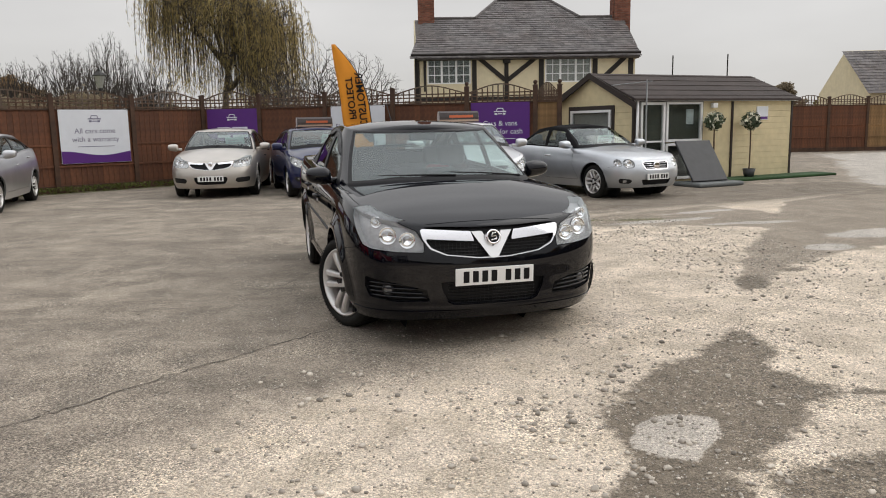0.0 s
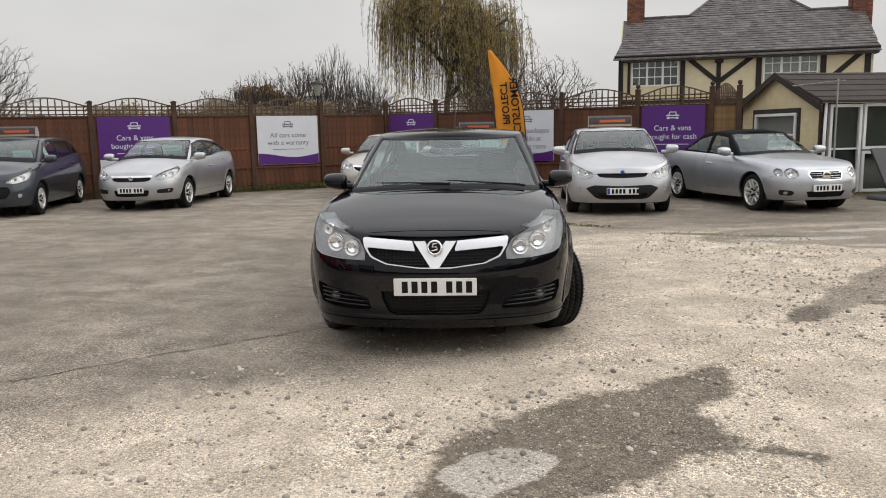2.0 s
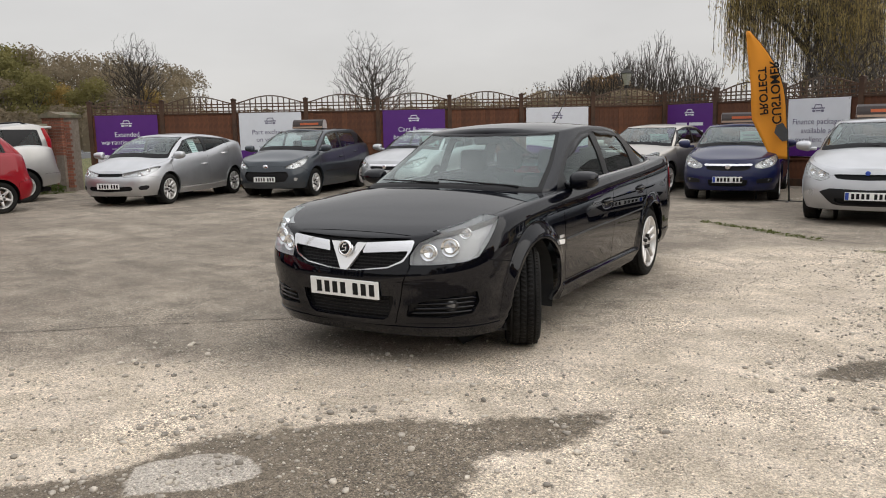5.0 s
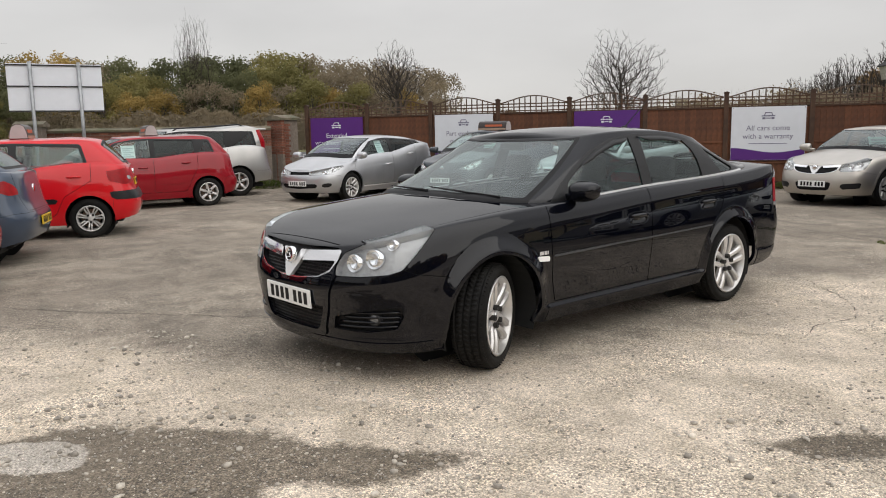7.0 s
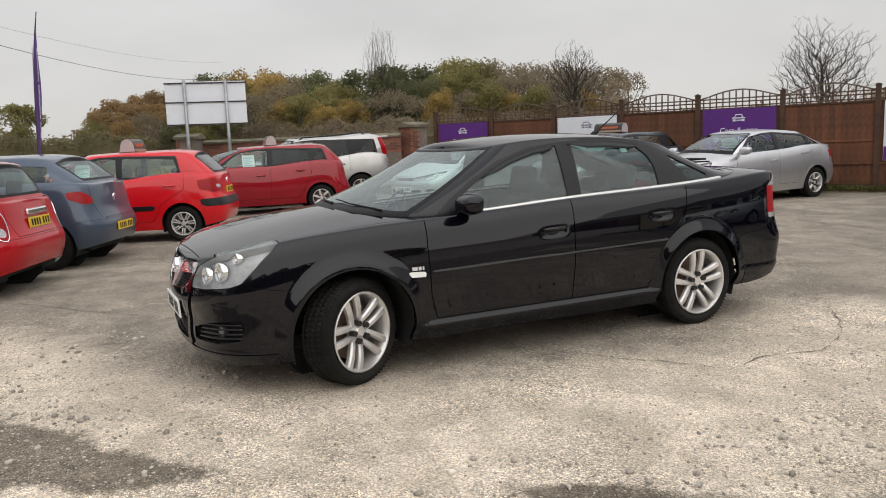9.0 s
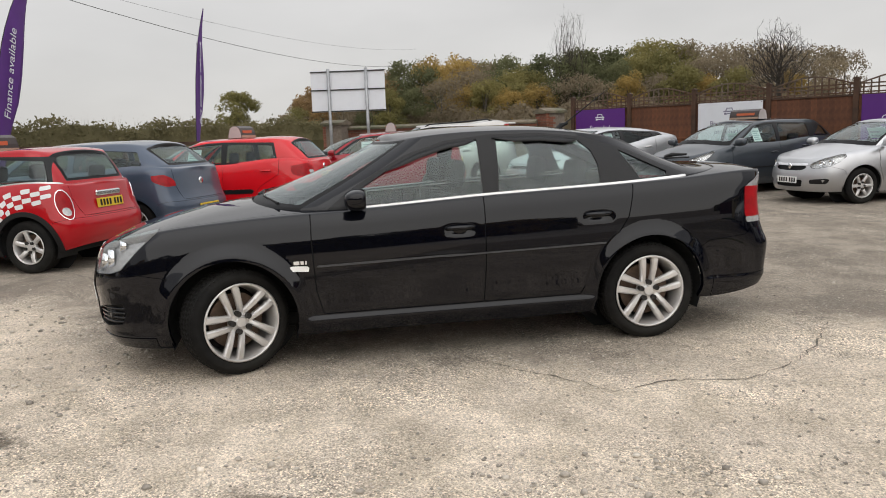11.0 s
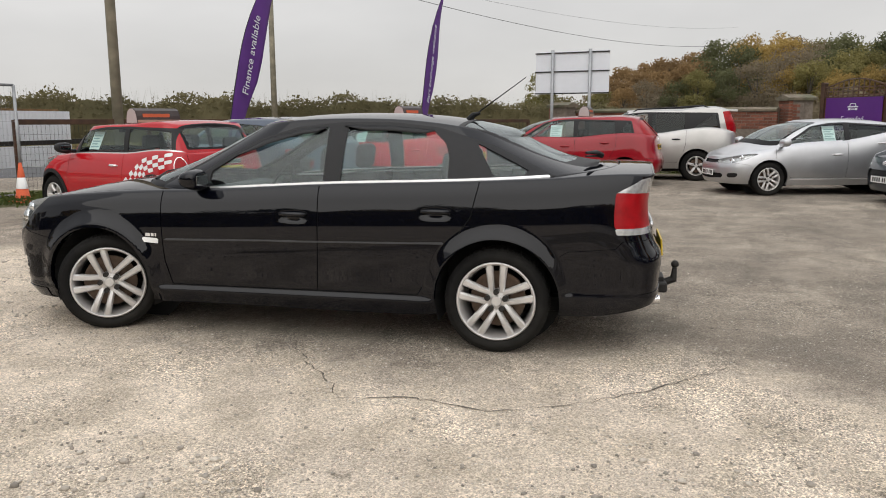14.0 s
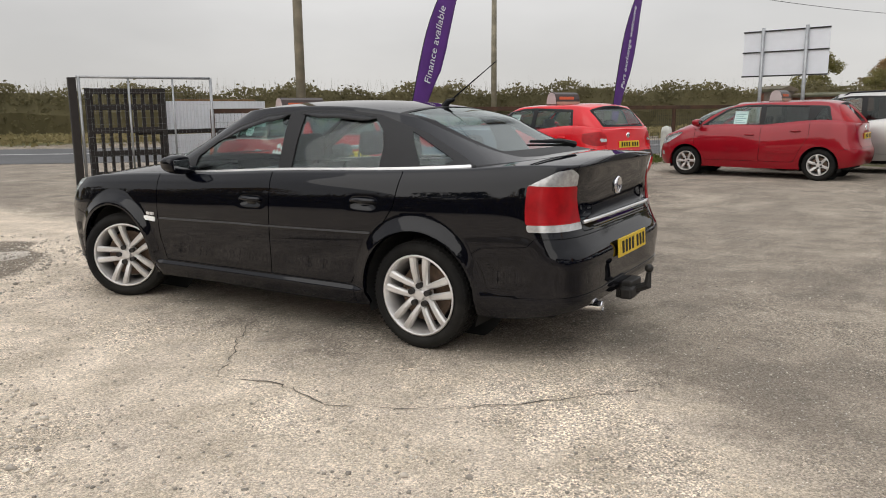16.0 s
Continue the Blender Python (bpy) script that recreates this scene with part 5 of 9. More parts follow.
ground_me = mesh("ground", np.stack([px_, py_, np.zeros(GX.size)], 1), [(j * gn + i, j * gn + i + 1, (j + 1) * gn + i + 1, (j + 1) * gn + i) for j in range(len(gy) - 1) for i in range(gn - 1)])
for nm, arr in (("pale", pale), ("wet", wet), ("dirt", dirt), ("light", light), ("slab", slab), ("green", green)):
    ground_me.attributes.new(nm, "FLOAT", "POINT").data.foreach_set("value", arr.astype(np.float32))


def ground_material():
    m = bpy.data.materials.new("worn_tarmac_and_gravel")
    m.use_nodes = True
    N, L = m.node_tree.nodes, m.node_tree.links
    b = N["Principled BSDF"]
    tc = N.new("ShaderNodeTexCoord")

    def noise(scale, detail=5, rough=0.55):
        n = N.new("ShaderNodeTexNoise")
        n.inputs["Scale"].default_value, n.inputs["Detail"].default_value, n.inputs["Roughness"].default_value = scale, detail, rough
        L.new(tc.outputs["Object"], n.inputs["Vector"])
        return n.outputs["Fac"]

    def cells(scale, rnd=1.0):
        n = N.new("ShaderNodeTexVoronoi")
        n.inputs["Scale"].default_value, n.inputs["Randomness"].default_value = scale, rnd
        L.new(tc.outputs["Object"], n.inputs["Vector"])
        return n

    def math_(op, a, b=None, c=None):
        n = N.new("ShaderNodeMath")
        n.operation = op
        for k, v in enumerate((a, b, c)):
            if v is None:
                continue
            if isinstance(v, (int, float)):
                n.inputs[k].default_value = v
            else:
                L.new(v, n.inputs[k])
        return n.outputs[0]

    def ramp(v, a, b_, lo=0.0, hi=1.0):
        n = N.new("ShaderNodeMapRange")
        n.interpolation_type = "SMOOTHSTEP"
        for k, q in (("From Min", a), ("From Max", b_), ("To Min", lo), ("To Max", hi)):
            n.inputs[k].default_value = q
        L.new(v, n.inputs["Value"])
        return n.outputs["Result"]

    def attr(nm):
        n = N.new("ShaderNodeAttribute")
        n.attribute_name = nm
        return n.outputs["Fac"]

    def mix(f, a, b_, blend="MIX"):
        n = N.new("ShaderNodeMix")
        n.data_type, n.blend_type = "RGBA", blend
        if isinstance(f, float):
            n.inputs["Factor"].default_value = f
        else:
            L.new(f, n.inputs["Factor"])
        for k, v in (("A", a), ("B", b_)):
            if isinstance(v, tuple):
                n.inputs[k].default_value = (*v, 1)
            else:
                L.new(v, n.inputs[k])
        return n.outputs["Result"]

    def masked(nm, edge, amount, nz):
        s = math_("ADD", attr(nm), math_("MULTIPLY", math_("SUBTRACT", nz, 0.5), amount))
        return ramp(s, 0.5 - edge, 0.5 + edge)
    n_big, n_mid, n_fine, n_grain = noise(0.55, 6, 0.6), noise(2.6, 7, 0.62), noise(17, 6, 0.65), noise(95, 4, 0.7)
    v1, v2, v3 = cells(140), cells(80), cells(42)
    n_cl, n_patch = noise(0.8, 6, 0.62), noise(1.7, 7, 0.66)
    # tarmac with worn aggregate
    tar = mix(ramp(n_big, 0.35, 0.65), (0.242, 0.206, 0.166), (0.356, 0.304, 0.243))
    tar = mix(math_("MULTIPLY", ramp(n_mid, 0.42, 0.66), 0.75), tar, (0.205, 0.178, 0.145))
    mq = N.new("ShaderNodeMapping")
    mq.inputs["Rotation"].default_value, mq.inputs["Scale"].default_value = (0, 0, -0.25), (0.5, 1.5, 1.0)
    L.new(tc.outputs["Object"], mq.inputs[0])
    nq = N.new("ShaderNodeTexNoise")
    nq.inputs["Scale"].default_value, nq.inputs["Detail"].default_value, nq.inputs["Roughness"].default_value = 0.9, 9, 0.72
    L.new(mq.outputs[0], nq.inputs["Vector"])
    tar = mix(math_("MULTIPLY", ramp(nq.outputs["Fac"], 0.50, 0.62), 0.55), tar, (0.165, 0.142, 0.114))
    # pale gravel fines
    pal = mix(ramp(n_mid, 0.34, 0.66), (0.655, 0.560, 0.455), (0.50, 0.425, 0.332))
    pal = mix(math_("MULTIPLY", ramp(n_fine, 0.52, 0.70), 0.5), pal, (0.33, 0.287, 0.23))
    col = mix(masked("pale", 0.25, 1.1, n_mid), tar, pal)
    # grains of many tones
    sep = N.new("ShaderNodeSeparateColor")
    L.new(v1.outputs["Color"], sep.inputs[0])
    tone = ramp(sep.outputs["Red"], 0.0, 1.0, 0.66, 1.32)
    sep2 = N.new("ShaderNodeSeparateColor")
    L.new(v2.outputs["Color"], sep2.inputs[0])
    tone = math_("MULTIPLY", tone, ramp(sep2.outputs["Green"], 0.0, 1.0, 0.82, 1.18))
    tone = math_("MULTIPLY", tone, ramp(n_grain, 0.25, 0.75, 0.72, 1.28))
    # the grain is coarser where loose stones gather, and blotched all over
    gather = ramp(n_cl, 0.46, 0.60)
    tone = math_("POWER", tone, math_("MULTIPLY_ADD", gather, 0.70, 0.85))
    tone = math_("MULTIPLY", tone, ramp(n_patch, 0.32, 0.68, 0.90, 1.20))
    # dark stones
    sep3 = N.new("ShaderNodeSeparateColor")
    L.new(v3.outputs["Color"], sep3.inputs[0])
    chips = math_("ADD", sep2.outputs["Blue"], math_("MULTIPLY", n_mid, 0.5))
    stones = math_("MULTIPLY", ramp(chips, 1.13, 1.16), ramp(v2.outputs["Distance"], 0.46, 0.34))
    big = math_("MULTIPLY", ramp(math_("ADD", sep3.outputs["Blue"], math_("MULTIPLY", n_fine, 0.3)), 1.10, 1.13), ramp(v3.outputs["Distance"], 0.30, 0.20))
    stones = math_("MAXIMUM", stones, big)
    white = math_("MULTIPLY", ramp(sep2.outputs["Red"], 0.93, 0.95), ramp(v2.outputs["Distance"], 0.40, 0.28))
    # brown dirt, light puddled fines, damp earth, bare slab, moss
    col = mix(math_("MULTIPLY", masked("dirt", 0.10, 0.9, n_mid), 0.75), col, mix(ramp(n_mid, 0.4, 0.6), (0.155, 0.128, 0.098), (0.215, 0.185, 0.148)))
    col = mix(math_("MULTIPLY", masked("light", 0.12, 0.7, n_mid), 0.75), col, (0.50, 0.465, 0.42))
    f_wet = masked("wet", 0.10, 1.0, noise(4.5, 8, 0.7))
    col = mix(math_("MULTIPLY", f_wet, 0.93), col, mix(ramp(n_fine, 0.35, 0.7), (0.115, 0.092, 0.066), (0.21, 0.174, 0.130)))
    f_slab = masked("slab", 0.05, 0.35, noise(9, 5))
    mp = N.new("ShaderNodeMapping")
    mp.inputs["Rotation"].default_value = (0, 0, 0.7)
    mp.inputs["Scale"].default_value = (4, 40, 4)
    L.new(tc.outputs["Object"], mp.inputs[0])
    ns = N.new("ShaderNodeTexNoise")
    ns.inputs["Scale"].default_value, ns.inputs["Detail"].default_value = 2.0, 5
    L.new(mp.outputs[0], ns.inputs["Vector"])
    col = mix(f_slab, col, mix(ramp(ns.outputs["Fac"], 0.35, 0.7), (0.42, 0.378, 0.325), (0.53, 0.478, 0.415)))
    col = mix(math_("MULTIPLY", math_("MULTIPLY", stones, math_("MULTIPLY_ADD", gather, 0.55, 0.10)), math_("SUBTRACT", 1.0, f_slab)), col, (0.10, 0.094, 0.088))
    col = mix(math_("MULTIPLY", white, 0.75), col, (0.66, 0.63, 0.58))
    col = mix(math_("MULTIPLY", masked("green", 0.16, 0.9, n_mid), 0.9), col, mix(ramp(n_fine, 0.35, 0.65), (0.060, 0.085, 0.020), (0.17, 0.15, 0.065)))
    sc = N.new("ShaderNodeVectorMath")
    sc.operation = "SCALE"
    L.new(col, sc.inputs[0])
    L.new(math_("ADD", math_("MULTIPLY", tone, 0.92), 0.08), sc.inputs["Scale"])
    L.new(sc.outputs[0], b.inputs["Base Color"])
    L.new(math_("SUBTRACT", 0.93, math_("MULTIPLY", f_wet, 0.20)), b.inputs["Roughness"])
    b.inputs["Specular IOR Level"].default_value = 0.3
    h = math_("ADD", math_("MULTIPLY", v1.outputs["Distance"], -0.5), math_("MULTIPLY", n_grain, 0.5))
    h = math_("ADD", h, math_("MULTIPLY", n_fine, 1.2))
    h = math_("ADD", h, math_("MULTIPLY", math_("ADD", stones, white), 0.9))
    bp = N.new("ShaderNodeBump")
    bp.inputs["Strength"].default_value, bp.inputs["Distance"].default_value = 0.8, 0.014
    L.new(h, bp.inputs["Height"])
    L.new(bp.outputs["Normal"], b.inputs["Normal"])
    return m


M_GROUND = ground_material()
ground = tagged(link_me("ground", ground_me, M_GROUND), "worn tarmac yard with pale loose gravel and damp patches", "ground", kind="structure")

# loose stones
M_STONE = mat("loose_stone", (0.45, 0.405, 0.345), 0.9, vary=0.3, scale=40, second=(0.33, 0.295, 0.25), sscale=3.0, island=0.45)


def pebbles(name, count, spots, smin, smax, label):
    rnd = random.Random(5)
    ico = bmesh.new()
    bmesh.ops.create_icosphere(ico, subdivisions=1, radius=1)
    ico.verts.ensure_lookup_table()
    iv = np.array([v.co[:] for v in ico.verts])
    fi = [tuple(v.index for v in f.verts) for f in ico.faces]
    ico.free()
    V, F = [], []
    rg = np.random.default_rng(4)
    for k in range(count):
        x0, y0, x1, y1 = spots[rnd.randrange(len(spots))]
        x, y = rnd.uniform(x0, x1), rnd.uniform(y0, y1)
        s = smin + (smax - smin) * rnd.random() ** 4
        q = iv * (1 + rg.uniform(-0.28, 0.28, iv.shape)) * np.array([s, s * rnd.uniform(0.6, 1), s * rnd.uniform(0.45, 0.75)])
        a = rnd.uniform(0, 6.28)
        q = np.stack([q[:, 0] * math.cos(a) - q[:, 1] * math.sin(a) + x, q[:, 0] * math.sin(a) + q[:, 1] * math.cos(a) + y, q[:, 2] + s * 0.25], 1)
        n = len(V)
        V += q.tolist()
        F += [tuple(i + n for i in f) for f in fi]
    return tagged(link_me(name, mesh(name, V, F), M_STONE, smooth=True), label, "gravel", kind="stuff")


pebbles("loose_gravel", 20000, [(-2.5, 1.5, 3.2, 6.0), (0.6, 3.0, 4.6, 11.5), (0.6, 3.0, 3.6, 11.5), (-3, 8, 3, 13), (0.5, 5, 6, 12)], 0.003, 0.011, "small grey stones lying loose over the yard")

pebbles("loose_stones", 2600, [(0.3, 2.0, 2.4, 5.2), (-1.2, 2.6, 1.4, 4.4), (2.2, 6.0, 4.2, 8.6), (1.2, 9.5, 3.4, 11.6), (2.2, 7.4, 4.0, 10.2)], 0.007, 0.024, "larger broken stones gathered round the damp hollows")

# cracks in the tarmac
M_CRACK = mat("crack_dirt", (0.13, 0.112, 0.090), 0.95, vary=0.3, scale=20)


def crack(pts, w, seed):
    rnd = random.Random(seed)
    bm = bmesh.new()
    P = [Vector((*p, 0)) for p in pts]
    fine = []
    for a, b in zip(P, P[1:]):
        n = max(2, int((b - a).length / 0.05))
        fine += [a.lerp(b, i / n) + Vector((rnd.gauss(0, 0.012), rnd.gauss(0, 0.012), 0)) for i in range(n)]
    prev = None
    for i, p in enumerate(fine):
        d = (fine[min(i + 1, len(fine) - 1)] - fine[max(i - 1, 0)]).normalized()
        s = Vector((-d.y, d.x, 0)) * w * rnd.uniform(0.15, 1.0)
        cur = (bm.verts.new(p + s + Vector((0, 0, 0.004))), bm.verts.new(p - s + Vector((0, 0, 0.004))))
        if prev:
            bm.faces.new((prev[0], prev[1], cur[1], cur[0]))
        prev = cur
    bmesh.ops.recalc_face_normals(bm, faces=bm.faces)
    return tagged(link_bm("crack", bm, M_CRACK), "thin dark crack in the worn tarmac", "crack", kind="structure")


crack([(-2.9, 2.8), (-2.2, 3.62), (-1.93, 3.93), (-1.63, 4.38), (-1.3, 4.78), (-0.91, 5.27), (-0.3, 5.9)], 0.009, 1)
crack([(0.68, 7.35), (1.0, 7.71), (1.37, 8.18), (1.21, 8.51), (1.19, 8.97), (0.94, 9.27), (0.5, 9.6), (-0.1, 9.96)], 0.006, 2)
crack([(-9, 12.0), (-6.5, 12.9), (-4.0, 13.4), (-1.2, 12.75), (0.8, 11.8)], 0.012, 3)

# road, verge line
M_ROAD = mat("road_asphalt", (0.085, 0.085, 0.088), 0.9, vary=0.2, scale=30, bump=0.2, bscale=150, sscale=0.5)
M_LINE = mat("road_line_paint", (0.6, 0.6, 0.58), 0.8, vary=0.2, scale=10)
bm = bmesh.new()
box(bm, -130, -4.6, -0.10, 130, 4.6, 0.012)
rmat = Matrix.Translation(RC) @ Matrix.Rotation(math.atan2(RD.y, RD.x), 4, "Z")
tagged(link_bm("road", bm, M_ROAD, m=rmat), "grey asphalt road past the yard", "road", kind="structure")
bm = bmesh.new()
box(bm, -130, 0.4, 0.0, 130, 0.52, 0.017)
tagged(link_bm("road_line", bm, M_LINE, m=rmat), "white line along the road", "road line", kind="structure")

# ---- fences, signs and buildings ----
M_FENCE = mat("stained_fence_wood", (0.132, 0.047, 0.0185), 0.75, vary=0.28, scale=8, bump=0.3, bscale=60, second=(0.085, 0.032, 0.0145), objvary=0.20)
M_FENCEDK = mat("dark_fence_wood", (0.075, 0.036, 0.019), 0.8, vary=0.25, scale=8, bump=0.3, bscale=60, second=(0.045, 0.024, 0.014))
M_FENCETAN = mat("tan_fence_wood", (0.25, 0.145, 0.06), 0.8, vary=0.25, scale=8, bump=0.3, bscale=60, objvary=0.15)
M_TRELLIS = mat("weathered_trellis", (0.085, 0.045, 0.026), 0.85, vary=0.25, scale=10, second=(0.14, 0.115, 0.09), sscale=0.8)
M_PURPLE = mat("purple_print", (0.085, 0.012, 0.175), 0.45, vary=0.05)
M_WHITEPRINT = mat("white_print", (0.68, 0.70, 0.74), 0.45, vary=0.03)
M_GREYINK = mat("grey_ink", (0.16, 0.15, 0.22), 0.5, vary=0.03)
M_BRICK = mat("red_brick", (0.20, 0.075, 0.045), 0.9, vary=0.3, scale=20, bump=0.3, second=(0.13, 0.065, 0.05), objvary=0.35)
M_MORTAR = mat("lime_mortar", (0.20, 0.165, 0.135), 0.95, vary=0.2, scale=15, bump=0.3)
M_COPING = mat("stone_coping", (0.17, 0.135, 0.10), 0.9, vary=0.3, scale=5, bump=0.4, second=(0.10, 0.10, 0.06))
M_CREAM = mat("cream_render", (0.66, 0.58, 0.40), 0.85, vary=0.06, scale=4, bump=0.15, bscale=80)
M_SHEDCREAM = mat("cream_boards", (0.64, 0.54, 0.33), 0.75, vary=0.08, scale=5, bump=0.1)
M_TIMBER = mat("black_timber", (0.018, 0.014, 0.012), 0.75, vary=0.25, scale=10, bump=0.2)
M_SHEDTRIM = mat("dark_brown_trim", (0.026, 0.016, 0.012), 0.7, vary=0.2)
M_SLATE_R = mat("roof_slate", (0.120, 0.110, 0.108), 0.75, island=0.30, vary=0.25, scale=5, bump=0.3, bscale=30, second=(0.10, 0.085, 0.08), sscale=0.9)
M_FELT = mat("roof_felt", (0.040, 0.028, 0.024), 0.85, vary=0.25, scale=6, bump=0.3, bscale=120)
M_UPVC = mat("white_frame", (0.74, 0.74, 0.73), 0.4, vary=0.04)
M_CURTAIN = mat("pale_blind", (0.42, 0.40, 0.36), 0.9, vary=0.12, scale=4)
# colour for a sheet behind panes: an unlit room's darkness painted on
M_DARKSHEET = mat("painted_dark_room", (0.035, 0.034, 0.033), 0.9, vary=0.2)
M_GALV = mat("galvanised_steel", (0.36, 0.37, 0.38), 0.5, 0.6, vary=0.15, scale=8)
M_GRASSMAT = mat("artificial_grass", (0.022, 0.065, 0.016), 0.95, vary=0.25, scale=40, bump=0.5, bscale=300)
M_CABLE = mat("cable", (0.03, 0.03, 0.03), 0.7)


def car_mark(parent, m, s, material):
    """A plain pictogram of a car's front."""
    bm = bmesh.new()
    prism(bm, [(-0.30 * s, 0.30 * s), (-0.22 * s, 0.52 * s), (0.22 * s, 0.52 * s), (0.30 * s, 0.30 * s), (0.24 * s, 0.30 * s), (0.18 * s, 0.46 * s), (-0.18 * s, 0.46 * s), (-0.24 * s, 0.30 * s)], -0.002, 0.002)
    box(bm, -0.46 * s, -0.002, 0.22 * s, 0.46 * s, 0.002, 0.30 * s)
    box(bm, -0.40 * s, -0.002, 0.02 * s, -0.20 * s, 0.002, 0.16 * s)
    box(bm, 0.20 * s, -0.002, 0.02 * s, 0.40 * s, 0.002, 0.16 * s)
    box(bm, -0.16 * s, -0.002, 0.06 * s, 0.16 * s, 0.002, 0.13 * s)
    part("mark", bm, material, parent, m=m)


def poster(m, w, h, white, lines, small=True):
    """A printed board: its own x runs along it, its face looks along -y."""
    p = thing("sign_board", m, ("white advertising board with a purple wave fixed to the fence" if white else "purple advertising board with white lettering fixed to the fence"), "sign", "advertising boards")
    bm = bmesh.new()
    box(bm, -w / 2, 0.0, 0, w / 2, 0.012, h, 0.003)
    part("panel", bm, M_WHITEPRINT if white else M_PURPLE, p)
    bm = bmesh.new()
    n = 24
    if white:
        top = [(-w / 2 + 0.006 + (w - 0.012) * k / n, h * (0.19 + 0.045 * math.cos(k / n * 5.2))) for k in range(n + 1)]
    else:
        top = [(-w / 2 + 0.006 + (w - 0.012) * k / n, h * (0.15 + 0.05 * math.cos(k / n * 5.2))) for k in range(n + 1)]
    prism(bm, [(-w / 2 + 0.006, 0.006)] + top + [(w / 2 - 0.006, 0.006)], -0.003, -0.0005)
    part("wave", bm, M_PURPLE if white else M_WHITEPRINT, p)
    ink = M_GREYINK if white else M_WHITEPRINT
    car_mark(p, pose(0, -0.003, h * 0.76), 0.26 * h, ink)
    for k, t in enumerate(lines):
        if t:
            words("lettering", t, 0.138 * h, ink, p, pose(0, -0.003, h * (0.60 - 0.155 * k), 90), depth=0.001)
        else:
            for x0, x1 in ((-0.3, -0.05), (0.0, 0.3)):
                bm = bmesh.new()
                box(bm, x0 * w, -0.003, h * (0.57 - 0.155 * k), x1 * w, -0.001, h * (0.63 - 0.155 * k))
                part("bar", bm, ink, p)
    if small:
        bm = bmesh.new()
        box(bm, -w * 0.26, -0.003, h * 0.60 - 0.155 * h * len(lines) + 0.02, w * 0.26, -0.001, h * 0.60 - 0.155 * h * len(lines) + 0.035)
        part("bar", bm, ink, p)
    for x in (-w / 2 + 0.03, w / 2 - 0.03):
        for z in (0.03, h - 0.03):
            bm = bmesh.new()
            lathe(bm, [(0.0, -0.004), (0.008, -0.003), (0.009, 0.0)], 8)
            part("screw", bm, M_STEELDARK, p, m=pose(x, 0, z))
    return p


def arch_z(q):
    return 2.20 + 0.19 * math.sin(math.pi * q) ** 1.2


def trellis(p, L, x0=0.06, mt=None):
    mt = mt or M_TRELLIS
    for z in (2.02, 2.12, 2.20):
        bm = bmesh.new()
        box(bm, x0, -0.014, z - 0.015, L - x0, 0.006, z + 0.015)
        part("trellis_rail", bm, mt, p)
    for k in range(12):
        q = (k + 0.5) / 12
        x = x0 + (L - 2 * x0) * q
        bm = bmesh.new()
        box(bm, x - 0.015, -0.006, 1.985, x + 0.015, 0.012, arch_z(q) - 0.005)
        part("trellis_slat", bm, mt, p)
    bm = bmesh.new()
    pts = [(x0 + (L - 2 * x0) * k / 16, arch_z(k / 16)) for k in range(17)]
    prism(bm, pts + [(x, z + 0.03) for x, z in pts[::-1]], -0.02, 0.02)
    part("arch_rail", bm, mt, p)


BOARD = {}


def fence_panel(a, ang, L, wood=None, boards=True):
    """A close-boarded panel under an arched trellis; its face looks along -y."""
    p = thing("trellis_fence", pose(a[0], a[1], 0, 0, 0, ang), "brown stained close-boarded fence panel with an arched trellis top", "fence", "fence panels")
    wood = wood or M_FENCE
    n = 14
    w = (L - 0.1) / n
    if (round(w, 3), wood.name) not in BOARD:
        bm = bmesh.new()
        box(bm, 0, 0, 0.16, w + 0.012, 0.014, 1.95, 0.003)
        for v in bm.verts:
            v.co.y += 0.010 * (v.co.x / w)
        me = bpy.data.meshes.new("board")
        bm.to_mesh(me), bm.free()
        me.materials.append(wood)
        BOARD[(round(w, 3), wood.name)] = me
    for k in range(n):
        link_me("board", BOARD[(round(w, 3), wood.name)], None, p, m=pose(0.05 + k * w, -0.004, random.uniform(-0.004, 0.004)))
    for z in (0.62, 1.12, 1.965):
        bm = bmesh.new()
        box(bm, 0.05, -0.028, z - 0.022, L - 0.05, -0.002, z + 0.022, 0.004)
        part("rail", bm, M_FENCEDK if z > 1.5 else wood, p)
    bm = bmesh.new()
    box(bm, 0.05, -0.016, 0.0, L - 0.05, 0.02, 0.17, 0.004)
    part("gravel_board", bm, M_FENCEDK, p)
    trellis(p, L)
    return p


def fence_post(x, y, ang, h=2.27, ball=False, wood=None):
    p = thing("timber_post", pose(x, y, 0, 0, 0, ang), "dark brown square timber fence post", "fence post", "fence posts")
    bm = bmesh.new()
    box(bm, -0.055, -0.06, 0, 0.055, 0.05, h, 0.006)
    part("shaft", bm, wood or M_FENCEDK, p)
    bm = bmesh.new()
    if ball:
        lathe(bm, [(0.07, h), (0.07, h + 0.02), (0.03, h + 0.03), (0.03, h + 0.045), (0.045, h + 0.06), (0.055, h + 0.09), (0.045, h + 0.12), (0.0, h + 0.14)], 14, "z")
    else:
        prism(bm, [(-0.068, h), (0.068, h), (0.068, h + 0.02), (0.0, h + 0.05), (-0.068, h + 0.02)], -0.068, 0.060)
    part("cap", bm, wood or M_FENCEDK, p)


